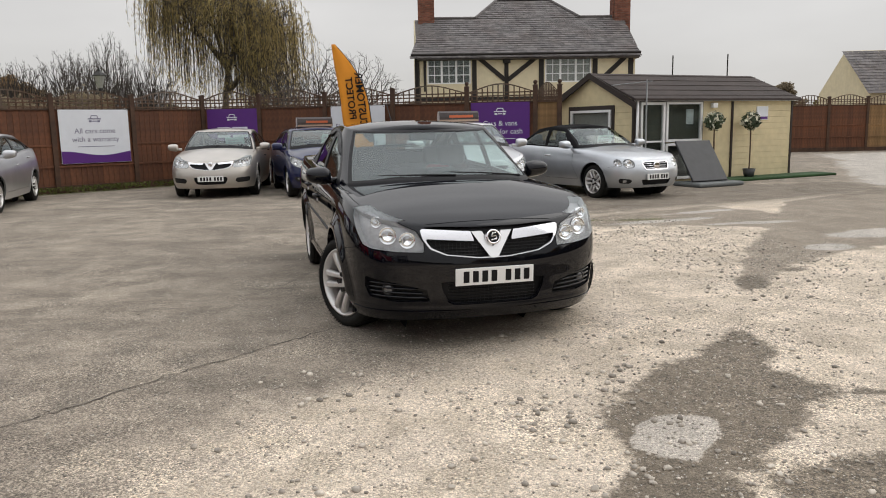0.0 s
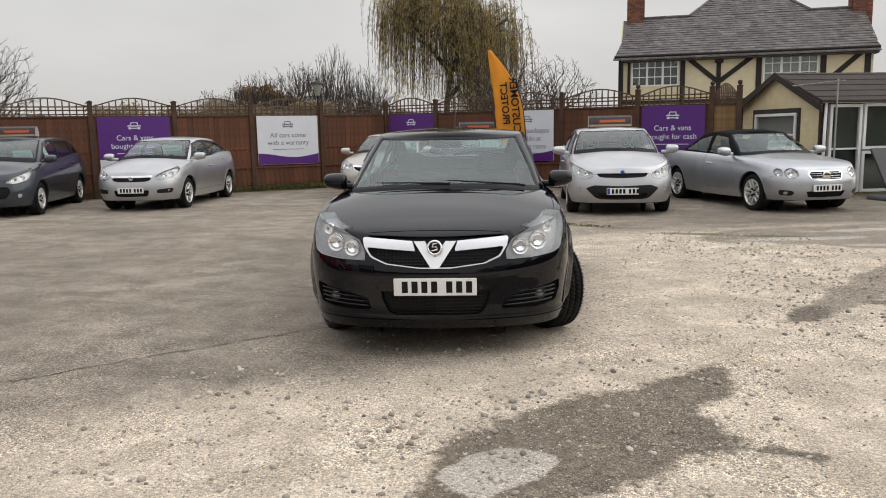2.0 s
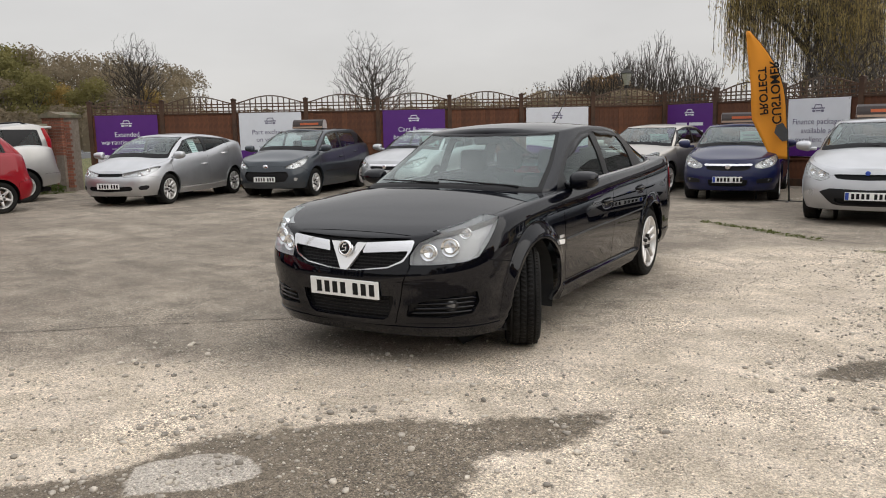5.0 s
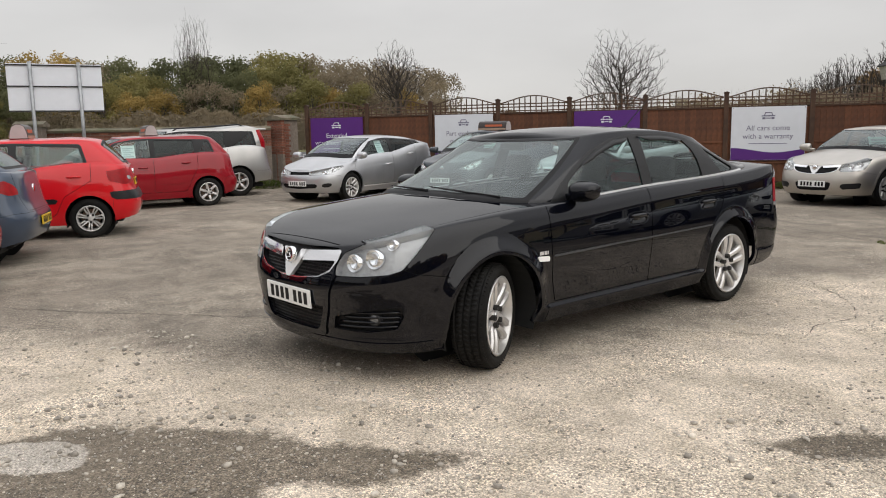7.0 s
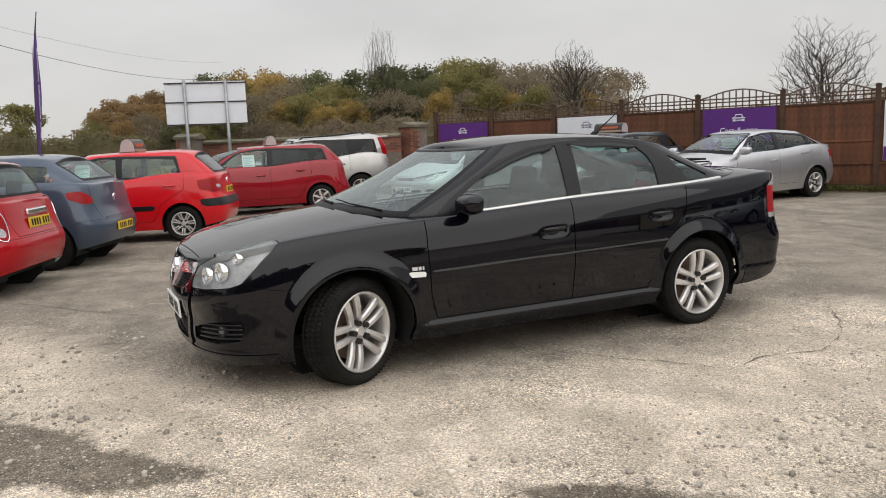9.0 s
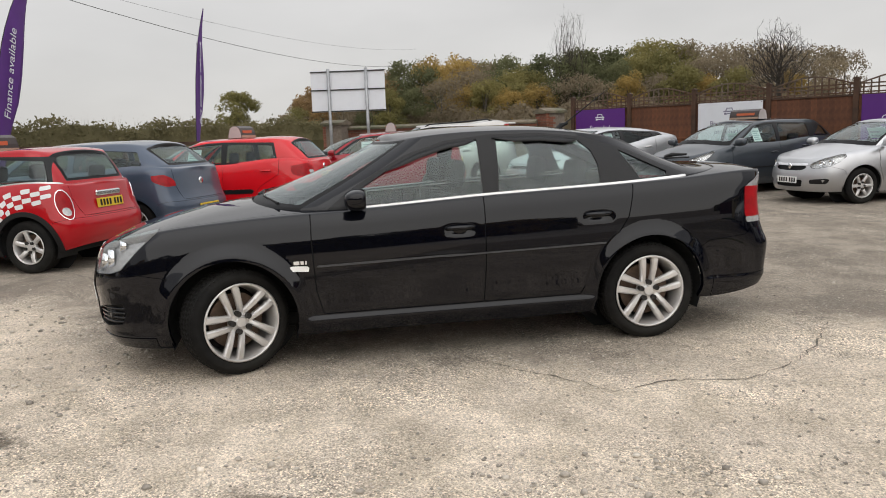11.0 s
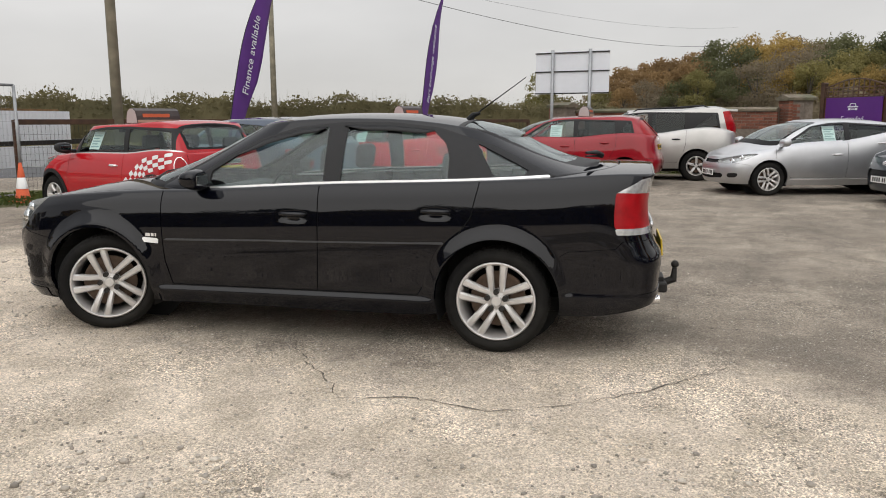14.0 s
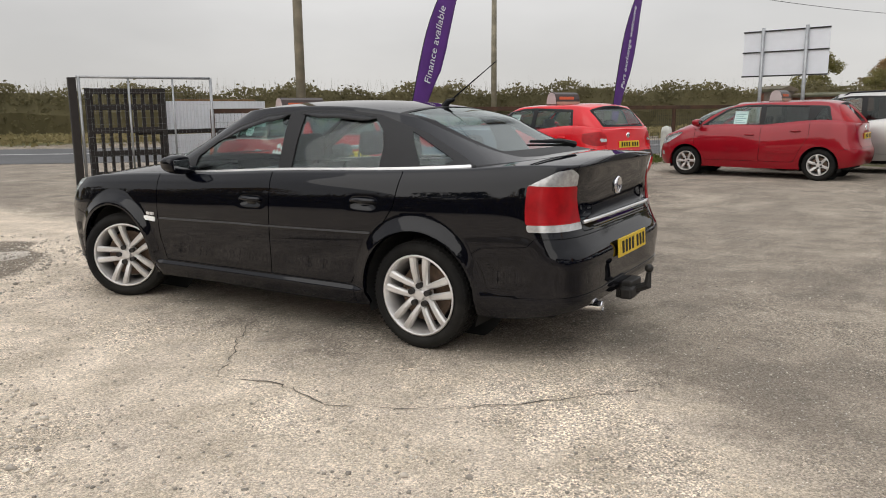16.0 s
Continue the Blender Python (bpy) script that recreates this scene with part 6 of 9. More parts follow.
FA, FB = Vector((-17.24, 10.16, 0)), Vector((-6.40, 21.0, 0))
for k in range(9):
    q = FA.lerp(FB, k / 8)
    fence_post(q.x, q.y, 45, 2.30)
    if k < 8:
        fence_panel(q, 45, (FB - FA).length / 8)
NB = [(-6.40, 21.01), (-4.78, 20.64), (-2.98, 20.22), (-1.20, 19.81), (0.66, 19.38), (2.31, 19.0), (2.88, 18.87)]
for k, (x, y) in enumerate(NB):
    if k:
        fence_post(x, y, -13, 2.34 if k > 2 else 2.3, k > 3)
    if k < len(NB) - 1:
        fence_panel((x, y), -13, math.dist(NB[k], NB[k + 1]), M_FENCETAN if k == 5 else None)


def on_west(k, s, out=0.05):
    q = FA.lerp(FB, (k + s) / 8)
    return q + Vector((0.707, -0.707, 0)) * out


for k, white, lines in ((0, False, ["Extended", "warranties available"]), (2, True, ["Part exchange", "on vehicles", "welcome"]), (4, False, ["Cars & vans", "bought for cash"]), (6, True, ["All cars come", "with a warranty"])):
    q = on_west(k, 0.5)
    poster(pose(q.x, q.y, 0.68, 0, 0, 45), 1.66, 1.28, white, lines)
for x, y, white, lines in ((-5.55, 20.76, False, [None, None]), (-2.12, 19.97, True, ["Finance packages", "available at", "excellent rates"]), (1.46, 19.14, False, ["Cars & vans", "bought for cash"])):
    poster(pose(x, y, 0.68, 0, 0, -13), 1.45, 1.28, white, lines)
# fence in the distance beyond the shed
for k, (wood, L) in enumerate(((M_FENCETAN, 1.5), (M_FENCETAN, 1.5), (M_FENCE, 1.7), (M_FENCE, 1.7), (M_FENCETAN, 1.8), (M_FENCE, 1.8), (M_FENCE, 1.8))):
    x = 12.0 + sum((1.5, 1.5, 1.7, 1.7, 1.8, 1.8)[:k])
    fence_panel((x, 33.4 + 0.05 * k), 1, L, wood)
    fence_post(x, 33.4 + 0.05 * k, 1, 2.3)


# ---- brick wall with piers at the road ----
def brick_run(parent, L, z0, z1, thick, near=True):
    """Stretcher courses of single bricks before a mortar core."""
    bm = bmesh.new()
    box(bm, 0.004, 0.008, 0, L - 0.004, thick - 0.008, z1)
    part("core", bm, M_MORTAR, parent)
    key = "brick_full"
    if key not in BOARD:
        bm = bmesh.new()
        box(bm, 0, 0, 0, 0.215, 0.10, 0.065, 0.005)
        me = bpy.data.meshes.new("brick")
        bm.to_mesh(me), bm.free()
        me.materials.append(M_BRICK)
        BOARD[key] = me
    r, z = 0, z0
    while z + 0.065 <= z1 + 0.01:
        x = 0.0 if r % 2 else -0.1125
        while x < L - 0.05:
            a, b = max(x, 0.0), min(x + 0.215, L)
            if b - a > 0.05:
                link_me("brick", BOARD[key], None, parent, m=Matrix.Translation((a, random.uniform(-0.004, 0.002), z)) @ Matrix.Diagonal(((b - a) / 0.215, 1, 1, 1)))
            x += 0.225
        z += 0.075
        r += 1


def brick_pier(x, y, ang, h=2.0, w=0.62):
    p = thing("brick_pier", pose(x, y, 0, 0, 0, ang), "weathered red brick pier with a stone cap", "pier", "brick piers")
    brick_run(p, w, 0.95, h - 0.14, w)
    bm = bmesh.new()
    prism(bm, [(-0.06, h - 0.14), (w + 0.06, h - 0.14), (w + 0.06, h - 0.07), (w / 2, h + 0.02), (-0.06, h - 0.07)], -0.06, w + 0.06)
    part("cap", bm, M_COPING, p)


WA, WB = Vector((-17.35, 9.1, 0)), Vector((-18.7, 3.3, 0))
wang = math.degrees(math.atan2(WA.y - WB.y, WA.x - WB.x))
wall_w = tagged(new("wall_west"), "old red brick boundary wall with stone coping", "wall", kind="structure")
wall_w.matrix_basis = pose(WB.x, WB.y, 0, 0, 0, wang)
brick_run(wall_w, (WA - WB).length, 1.20, 1.66, 0.22)
bm = bmesh.new()
prism(bm, [(-0.05, 1.66), (0.27, 1.66), (0.27, 1.71), (0.11, 1.77), (-0.05, 1.71)], 0, (WA - WB).length, "yz")
part("coping", bm, M_COPING, wall_w)
brick_pier(-17.75, 9.1, wang - 50, 2.06)
brick_pier(-18.9, 2.75, wang - 90, 1.95)
# bricks of the bare wall end near the fence
pe = tagged(new("wall_end"), "old red brick wall end beside the fence", "wall", kind="structure")
pe.matrix_basis = pose(-17.45, 9.25, 0, 0, 0, 45)
brick_run(pe, 0.45, 0.1, 1.85, 0.22)

# ---- road sign seen from its back ----
sb = thing("road_sign", pose(-17.15, 3.65, 0, 0, 0, 90), "white road sign board on two grey posts seen from behind", "sign")
bm = bmesh.new()
box(bm, -1.08, 0, 2.17, 1.08, 0.02, 3.36, 0.004)
part("panel", bm, M_WHITEPRINT, sb)
for z in (2.19, 2.80, 3.32):
    bm = bmesh.new()
    box(bm, -1.09, -0.03, z - 0.016, 1.09, 0.0, z + 0.016)
    part("stiffener", bm, M_STEELDARK, sb)
for x in (-0.55, 0.55):
    bm = bmesh.new()
    tube(bm, [(x, -0.07, 0), (x, -0.07, 3.40)], 0.045, 12)
    part("post", bm, M_GALV, sb, smooth=True)


# ---- flags ----
def feather_flag(name, x, y, h, w, low, ang, material, label, text, tsize, ink, mirrored=False, lean=0.0, second=None, pole=True):
    """A feather banner on a curved pole; its cloth hangs towards +x of its own."""
    p = thing(name, pose(x, y, 0, 0, 0, ang), label, "flag", "feather flags" if not mirrored else "")
    bm = bmesh.new()
    bow = [(h * z * math.tan(radians(lean)) * (0.6 + 0.4 * z) + w * 0.9 * max(0, (z - 0.55) / 0.45) ** 2.2, h * z) for z in np.linspace(0, 1, 16)]
    tube(bm, [(a, 0, b) for a, b in bow], [0.016 - 0.010 * i / 15 for i in range(16)], 8)
    part("pole", bm, M_STEELDARK, p, smooth=True)
    bm = bmesh.new()
    n, k = 30, 8
    rows = []
    zs_ = np.linspace(low, h, n)
    for z in zs_:
        q = (z - low) / (h - low)
        x0 = float(np.interp(z, [b for a, b in bow], [a for a, b in bow]))
        # the free edge: widest below the bow, drawn back at the foot
        xl = z * math.tan(radians(lean)) * (0.6 + 0.4 * z / h)
        x1 = xl + (w * min(1.0, 0.5 + 1.6 * q) if q < 0.45 else w * (1.0 + 0.02 * math.sin(q * 9)))
        x1 = max(x1, x0 + 0.01)
        rows.append([bm.verts.new((x0 + (x1 - x0) * j / k, 0.035 * math.sin(j / k * 4 + z * 2.2) * (j / k), z)) for j in range(k + 1)])
    for r0, r1 in zip(rows, rows[1:]):
        for j in range(k):
            bm.faces.new((r0[j], r0[j + 1], r1[j + 1], r1[j]))
    cl = part("cloth", bm, material, p, smooth=True)
    md = cl.modifiers.new("thickness", "SOLIDIFY")
    md.thickness = 0.004
    for side in (-1, 1):
        for t, (tx, tz, ts) in text:
            tx = tx + tz * math.tan(radians(lean)) * (0.6 + 0.4 * tz / h)
            m = pose(tx, side * 0.05, tz, 90, 0, 0) @ pose(0, 0, 0, 0, 0, 90 - lean)
            if side > 0:
                m = pose(tx, side * 0.05, tz, 90, 0, 180) @ pose(0, 0, 0, 0, 0, 90 + lean)
            if mirrored and side > 0:
                m = m @ Matrix.Diagonal((1, -1, 1, 1))
            if mirrored and side < 0:
                continue
            words("lettering", t, ts, ink, p, m, depth=0.002, bold=0.004 if mirrored else 0.0)
    return p


M_FLAGP = mat("purple_flag_cloth", (0.10, 0.022, 0.21), 0.7, vary=0.12, scale=3)
M_FLAGO = mat("orange_flag_cloth", (0.72, 0.27, 0.012), 0.7, vary=0.10, scale=3)
fl = feather_flag("feather_flag", -9.37, -2.34, 5.4, 0.80, 1.0, 180, M_FLAGP, "tall purple feather flag with white lettering by the road", [("Finance available", (0.36, 3.0, 0.30))], 0.3, M_WHITEPRINT, lean=17)
fl = feather_flag("feather_flag", -15.18, -0.30, 5.3, 0.80, 1.0, 186, M_FLAGP, "tall purple feather flag with white lettering by the road", [("Part exchange welcome", (0.34, 3.1, 0.25))], 0.3, M_WHITEPRINT, lean=16)
fo = feather_flag("orange_flag", -1.36, 16.5, 3.12, 0.60, 0.78, 192, M_FLAGO, "orange feather flag with black lettering between parked cars", [("CUSTOMER", (0.17, 1.98, 0.22)), ("PROTECT", (0.38, 2.02, 0.20))], 0.2, M_INK, mirrored=True, lean=5)
bm = bmesh.new()
box(bm, -0.25, -0.02, 0, 0.25, 0.02, 0.012)
box(bm, -0.02, -0.25, 0.0, 0.02, 0.25, 0.010)
part("foot", bm, M_STEELDARK, fo)
bm = bmesh.new()
prism(bm, [(0.05, 1.12), (0.16, 1.10), (0.30, 1.26), (0.27, 1.40), (0.16, 1.44), (0.08, 1.30)], 0.050, 0.055)
part("emblem", bm, M_TRIM, fo)


# ---- poles, wires, lamp ----
def wood_pole(x, y, h, r):
    p = thing("telegraph_pole", pose(x, y, 0), "weathered wooden telegraph pole beside the road", "pole", "telegraph poles")
    bm = bmesh.new()
    tube(bm, [(0, 0, 0), (0.02, 0.01, h * 0.5), (0, 0, h)], [r, r * 0.88, r * 0.72], 14)
    part("shaft", bm, M_POLE, p, smooth=True)
    bm = bmesh.new()
    box(bm, -0.7, -0.05, h - 0.5, 0.7, 0.05, h - 0.4, 0.01)
    part("cross_arm", bm, M_POLE, p)
    return p


M_POLE = mat("weathered_pole", (0.23, 0.205, 0.15), 0.85, vary=0.25, scale=4, bump=0.3, bscale=30)
wood_pole(-6.53, -2.43, 9.0, 0.108)
wood_pole(-25.8, -13.9, 9.2, 0.15)
wood_pole(-102, -1.4, 11.2, 0.12)


def wire(a, b, sag, r=0.018):
    bm = bmesh.new()
    a, b = Vector(a), Vector(b)
    tube(bm, [a.lerp(b, k / 24) - Vector((0, 0, sag * 4 * (k / 24) * (1 - k / 24))) for k in range(25)], r, 6)
    tagged(link_bm("overhead_wire", bm, M_CABLE, smooth=True), "thin dark overhead wire between the poles", "wire", "overhead wires")


wire((-25.8, -13.9, 9.0), (-102, -1.4, 10.9), 1.6)
wire((-25.8, -13.6, 9.3), (-102, -1.0, 13.0), 1.3, 0.008)
wire((-6.53, -2.43, 8.9), (-25.8, -13.9, 8.9), 0.5, 0.012)
lp = thing("street_lamp", pose(-12.8, 29.6, 0), "black cast lantern lamp on a post behind the fence", "lamp post")
bm = bmesh.new()
lathe(bm, [(0.09, 0), (0.09, 0.6), (0.05, 0.7), (0.04, 2.9), (0.07, 2.95), (0.05, 3.05)], 12, "z")
part("post", bm, M_STEELDARK, lp, smooth=True)
bm = bmesh.new()
lathe(bm, [(0.10, 3.05), (0.22, 3.50), (0.20, 3.50), (0.08, 3.08)], 6, "z")
part("lantern_glass", bm, M_CLEARLENS, lp)
bm = bmesh.new()
lathe(bm, [(0.0, 3.82), (0.03, 3.78), (0.05, 3.68), (0.14, 3.62), (0.29, 3.52), (0.29, 3.49), (0.0, 3.49)], 6, "z")
part("lantern_roof", bm, M_STEELDARK, lp)

# ---- gate, mesh fence, barriers, cone at the entrance ----
GL, GR = Vector((-2.13, -3.28, 0)), Vector((-4.56, -2.74, 0))
gd = math.degrees(math.atan2(GR.y - GL.y, GR.x - GL.x))
gate = thing("steel_gate", pose(GL.x, GL.y, 0, 0, 0, gd), "grey steel mesh gate standing open beside the entrance", "gate")
gw_ = (GR - GL).length
for nm, a, b, r in (("gate_rail", (0, 0, 2.06), (gw_, 0, 2.06), 0.025), ("gate_rail", (0, 0, 0.10), (gw_, 0, 0.10), 0.025), ("gate_stile", (0.05, 0, 0.08), (0.05, 0, 2.06), 0.028), ("gate_stile", (gw_, 0, 0.08), (gw_, 0, 2.06), 0.03),
                    ("gate_bar", (gw_ * 0.37, 0, 0.1), (gw_ * 0.37, 0, 2.06), 0.02), ("gate_bar", (gw_ * 0.70, 0, 0.1), (gw_ * 0.70, 0, 2.06), 0.02)):
    bm = bmesh.new()
    tube(bm, [a, b], r, 8)
    part(nm, bm, M_GALV, gate, smooth=True)


def mesh_net(parent, L, z0, z1, step, r, material, y=0.0):
    bm = bmesh.new()
    for k in range(int(L / step)):
        box(bm, k * step - r, y - r, z0, k * step + r, y + r, z1)
    for k in range(int((z1 - z0) / (step * 1.6))):
        z = z0 + k * step * 1.6
        box(bm, 0, y - r, z - r, L, y + r, z + r)
    o = part("wire_mesh", bm, material, parent)
    o["kind"] = "stuff"


mesh_net(gate, gw_, 0.1, 2.05, 0.075, 0.0009, M_GALV)
gp = thing("gate_post", pose(-2.08, -3.34, 0, 0, 0, gd), "dark timber gate post at the entrance", "post")
bm = bmesh.new()
box(bm, -0.07, -0.07, 0, 0.07, 0.07, 2.05, 0.01)
part("shaft", bm, M_TIMBER, gp)
pr = thing("slatted_gate", pose(-2.30, -3.36, 0, 0, 0, gd), "black slatted timber gate leaning behind the steel gate", "gate")
for z in (0.22, 0.62, 1.06, 1.50, 1.80):
    bm = bmesh.new()
    box(bm, 0, -0.03, z - 0.055, 1.42, 0.03, z + 0.055, 0.004)
    part("rail", bm, M_TIMBER, pr)
for k in range(9):
    bm = bmesh.new()
    x = 0.08 + k * 0.155
    box(bm, x, 0.02, 0.05, x + 0.062, 0.05, 1.80 + 0.03 * (k % 2), 0.004)
    part("slat", bm, M_TIMBER, pr)
for x in (0.0, 1.37):
    bm = bmesh.new()
    box(bm, x, -0.04, 0.0, x + 0.09, 0.02, 1.86, 0.004)
    part("stile", bm, M_TIMBER, pr)
bl = thing("white_panel", pose(-3.83, -3.35, 0, 0, 0, math.degrees(math.atan2(-0.29, -2.53))), "white corrugated panel board behind the mesh gate", "panel")
for z0, z1 in ((1.05, 1.62), (0.55, 0.95)):
    bm = bmesh.new()
    n = 60
    top = [bm.verts.new((2.55 * k / n, 0.012 * (k % 2), z1)) for k in range(n + 1)]
    bot = [bm.verts.new((2.55 * k / n, 0.012 * (k % 2), z0)) for k in range(n + 1)]
    for k in range(n):
        bm.faces.new((bot[k], bot[k + 1], top[k + 1], top[k]))
    o = part("sheet", bm, M_WHITEPRINT, bl)
    o.modifiers.new("thickness", "SOLIDIFY").thickness = 0.006
for nm, x0, z0, x1, z1, mt in (("rail", -0.6, 0.96, 3.0, 1.06, M_TIMBER), ("cap", 0.3, 1.60, 2.3, 1.66, M_FENCETAN), ("leg", 0.2, 0, 0.28, 1.6, M_TIMBER), ("leg", 2.3, 0, 2.38, 1.6, M_TIMBER)):
    bm = bmesh.new()
    box(bm, x0, 0.02, z0, x1, 0.06, z1, 0.004)
    part(nm, bm, mt, bl)
M_CONE = mat("orange_cone", (0.62, 0.10, 0.03), 0.6, vary=0.1)
cone = thing("traffic_cone", pose(-4.35, -2.45, 0), "orange traffic cone with a white band on the grass", "cone")
bm = bmesh.new()
box(bm, -0.18, -0.18, 0, 0.18, 0.18, 0.03, 0.01)
part("base", bm, M_CONE, cone)
for nm, r0, z0, r1, z1, mt in (("lower_cone", 0.13, 0.03, 0.095, 0.24, M_CONE), ("band", 0.097, 0.24, 0.066, 0.44, M_PLATEW), ("upper_cone", 0.066, 0.44, 0.025, 0.70, M_CONE)):
    bm = bmesh.new()
    lathe(bm, [(r0, z0), (r1, z1), (r1 * 0.7, z1)], 20, "z")
    part(nm, bm, mt, cone, smooth=True)
# low rail and wire fence along the verge
rf = tagged(new("wire_fence"), "green wire mesh fence with a timber rail along the verge", "fence", kind="structure")
RA, RB = Vector((-4.7, -3.0, 0)), Vector((-19.2, 1.6, 0))
rf.matrix_basis = pose(RA.x, RA.y, 0, 0, 0, math.degrees(math.atan2(RB.y - RA.y, RB.x - RA.x)))
rl = (RB - RA).length
for k in range(7):
    bm = bmesh.new()
    box(bm, k * rl / 6 - 0.04, -0.04, 0, k * rl / 6 + 0.04, 0.04, 1.45, 0.006)
    part("post", bm, M_FENCEDK, rf)
bm = bmesh.new()
box(bm, 0, -0.03, 1.36, rl, 0.02, 1.46, 0.004)
part("rail", bm, M_FENCEDK, rf)
mesh_net(rf, rl, 0.1, 1.38, 0.075, 0.0018, M_CABLE)
ws = thing("marker_stone", pose(-15.65, 1.26, 0), "white painted concrete marker post in the grass", "marker post")
bm = bmesh.new()
lathe(bm, [(0.15, 0), (0.145, 0.75), (0.12, 0.88), (0.0, 0.93)], 12, "z")
part("block", bm, M_COPING if False else mat("chalky_concrete", (0.5, 0.5, 0.46), 0.9, vary=0.25, scale=6), ws, smooth=True)


# grey-green sheet colour: a dim room and the pane's reflection painted together
M_DIMSHEET = mat("painted_dim_room", (0.11, 0.115, 0.095), 0.9, vary=0.4, scale=2.0, second=(0.05, 0.055, 0.05))
M_BLIND = mat("grey_blind", (0.42, 0.40, 0.37), 0.9, vary=0.1)


# ---- the office shed ----
def glazed(parent, m, w, h, bars=(1, 1), inner=None, curtain=True, depth=0.06, split=1, back=0.012):
    """A framed window; its own x along, face to -y, frame and each pane apart."""
    win = part("window", _frame(w, h, 0.06, depth), M_UPVC, parent, "white framed window", m=m)
    cols, rows_ = bars
    for i in range(1, cols):
        bm = bmesh.new()
        x = -w / 2 + w * i / cols
        box(bm, x - 0.045, -depth * 0.8, 0.05, x + 0.045, 0.0, h - 0.05, 0.003)
        part("mullion", bm, M_UPVC, win)
    for i in range(1, rows_):
        bm = bmesh.new()
        z = h * i / rows_
        box(bm, -w / 2 + 0.05, -depth * 0.7, z - 0.018, w / 2 - 0.05, -0.005, z + 0.018, 0.002)
        part("glazing_bar", bm, M_UPVC, win)
    for i in range(cols * split):
        if i % split == 0:
            continue
        bm = bmesh.new()
        x = -w / 2 + w * i / cols / split
        box(bm, x - 0.016, -depth * 0.7, 0.05, x + 0.016, -0.006, h - 0.05, 0.002)
        part("glazing_bar", bm, M_UPVC, win)
    for i in range(cols):
        bm = bmesh.new()
        x0, x1 = -w / 2 + w * i / cols, -w / 2 + w * (i + 1) / cols
        box(bm, x0 + 0.02, -0.022, 0.05, x1 - 0.02, -0.016, h - 0.05)
        o = part("pane", bm, M_WINDOW, win)
        o.visible_shadow = False
    # sheet close behind the panes: a blind, else an unlit room's shade as colour
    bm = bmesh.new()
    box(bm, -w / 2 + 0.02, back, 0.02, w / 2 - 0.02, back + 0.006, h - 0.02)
    part("blind" if curtain else "room_shade_sheet", bm, inner or (M_CURTAIN if curtain else M_DARKSHEET), win)
    return win


def _frame(w, h, t, d):
    bm = bmesh.new()
    box(bm, -w / 2, -d, 0, -w / 2 + t, 0.02, h, 0.004)
    box(bm, w / 2 - t, -d, 0, w / 2, 0.02, h, 0.004)
    box(bm, -w / 2 + t, -d, 0, w / 2 - t, 0.02, t, 0.004)
    box(bm, -w / 2 + t, -d, h - t, w / 2 - t, 0.02, h, 0.004)
    return bm


SX, SY, SANG, SL, SD, SH, SR = 4.36, 17.52, 27.0, 5.15, 2.95, 1.93, 2.52
shed = thing("office_shed", pose(SX, SY, 0, 0, 0, SANG), "cream boarded office shed with dark trim and a felt roof", "shed")
# walls: front with the porch opening, gable with the window opening
P0, P1 = 0.16, 2.05


def boards(x0, x1, z0, z1, m, name="board", wood=M_SHEDCREAM):
    n = max(1, round((z1 - z0) / 0.15))
    st = (z1 - z0) / n
    for k in range(n):
        bm = bmesh.new()
        vs = box(bm, x0, -0.012, z0 + k * st + 0.003, x1, 0.02, z0 + (k + 1) * st, 0.003)
        part(name, bm, wood, shed, m=m)


front, gable = Matrix.Identity(4), pose(0, SD, 0, 0, 0, -90)
boards(3.05, SL - 0.06, 0.05, SH, front)
bm = bmesh.new()
box(bm, P1, 0.0, 0.05, 3.0, 0.02, SH)
part("panel", bm, M_SHEDCREAM, shed)
boards(0.06, 0.62, 0.05, SH, gable)
boards(2.18, SD - 0.06, 0.05, SH, gable)
boards(0.62, 2.18, 0.05, 0.78, gable)
boards(0.62, 2.18, 1.72, SH, gable)
n = 4
for k in range(n):
    bm = bmesh.new()
    z0, z1 = SH + (SR - SH) * k / n, SH + (SR - SH) * (k + 1) / n
    a, b = SD / 2 * k / n, SD / 2 * (k + 1) / n
    prism(bm, [(a, z0), (SD - a, z0), (SD - b, z1), (b, z1)], -0.012, 0.02)
    part("gable_board", bm, M_SHEDCREAM, shed, m=gable)
bm = bmesh.new()
box(bm, 0.03, SD - 0.03, 0, SL, SD, SH)
box(bm, SL - 0.03, 0.03, 0, SL, SD - 0.03, SH)
box(bm, 0.03, 0.03, 0.0, SL - 0.03, SD - 0.03, 0.06)
part("back_wall", bm, M_SHEDCREAM, shed)
for x, m in ((0.0, front), (P1 - 0.05, front), (3.0, front), (SL - 0.06, front), (0.0, gable), (SD - 0.06, gable)):
    bm = bmesh.new()
    box(bm, x, -0.028, 0, x + 0.065, 0.0, SH, 0.004)
    part("corner_trim", bm, M_SHEDTRIM, shed, m=m)
bm = bmesh.new()
for x0, x1, z0, z1 in ((0.52, 0.62, 0.68, 1.82), (2.18, 2.28, 0.68, 1.82), (0.62, 2.18, 1.72, 1.82), (0.62, 2.18, 0.68, 0.78)):
    box(bm, x0, -0.03, z0, x1, 0.0, z1)
part("window_surround", bm, M_SHEDTRIM, shed, m=gable)
glazed(shed, gable @ pose(1.40, 0.0, 0.80), 1.54, 0.92, (1, 2), inner=M_BLIND)
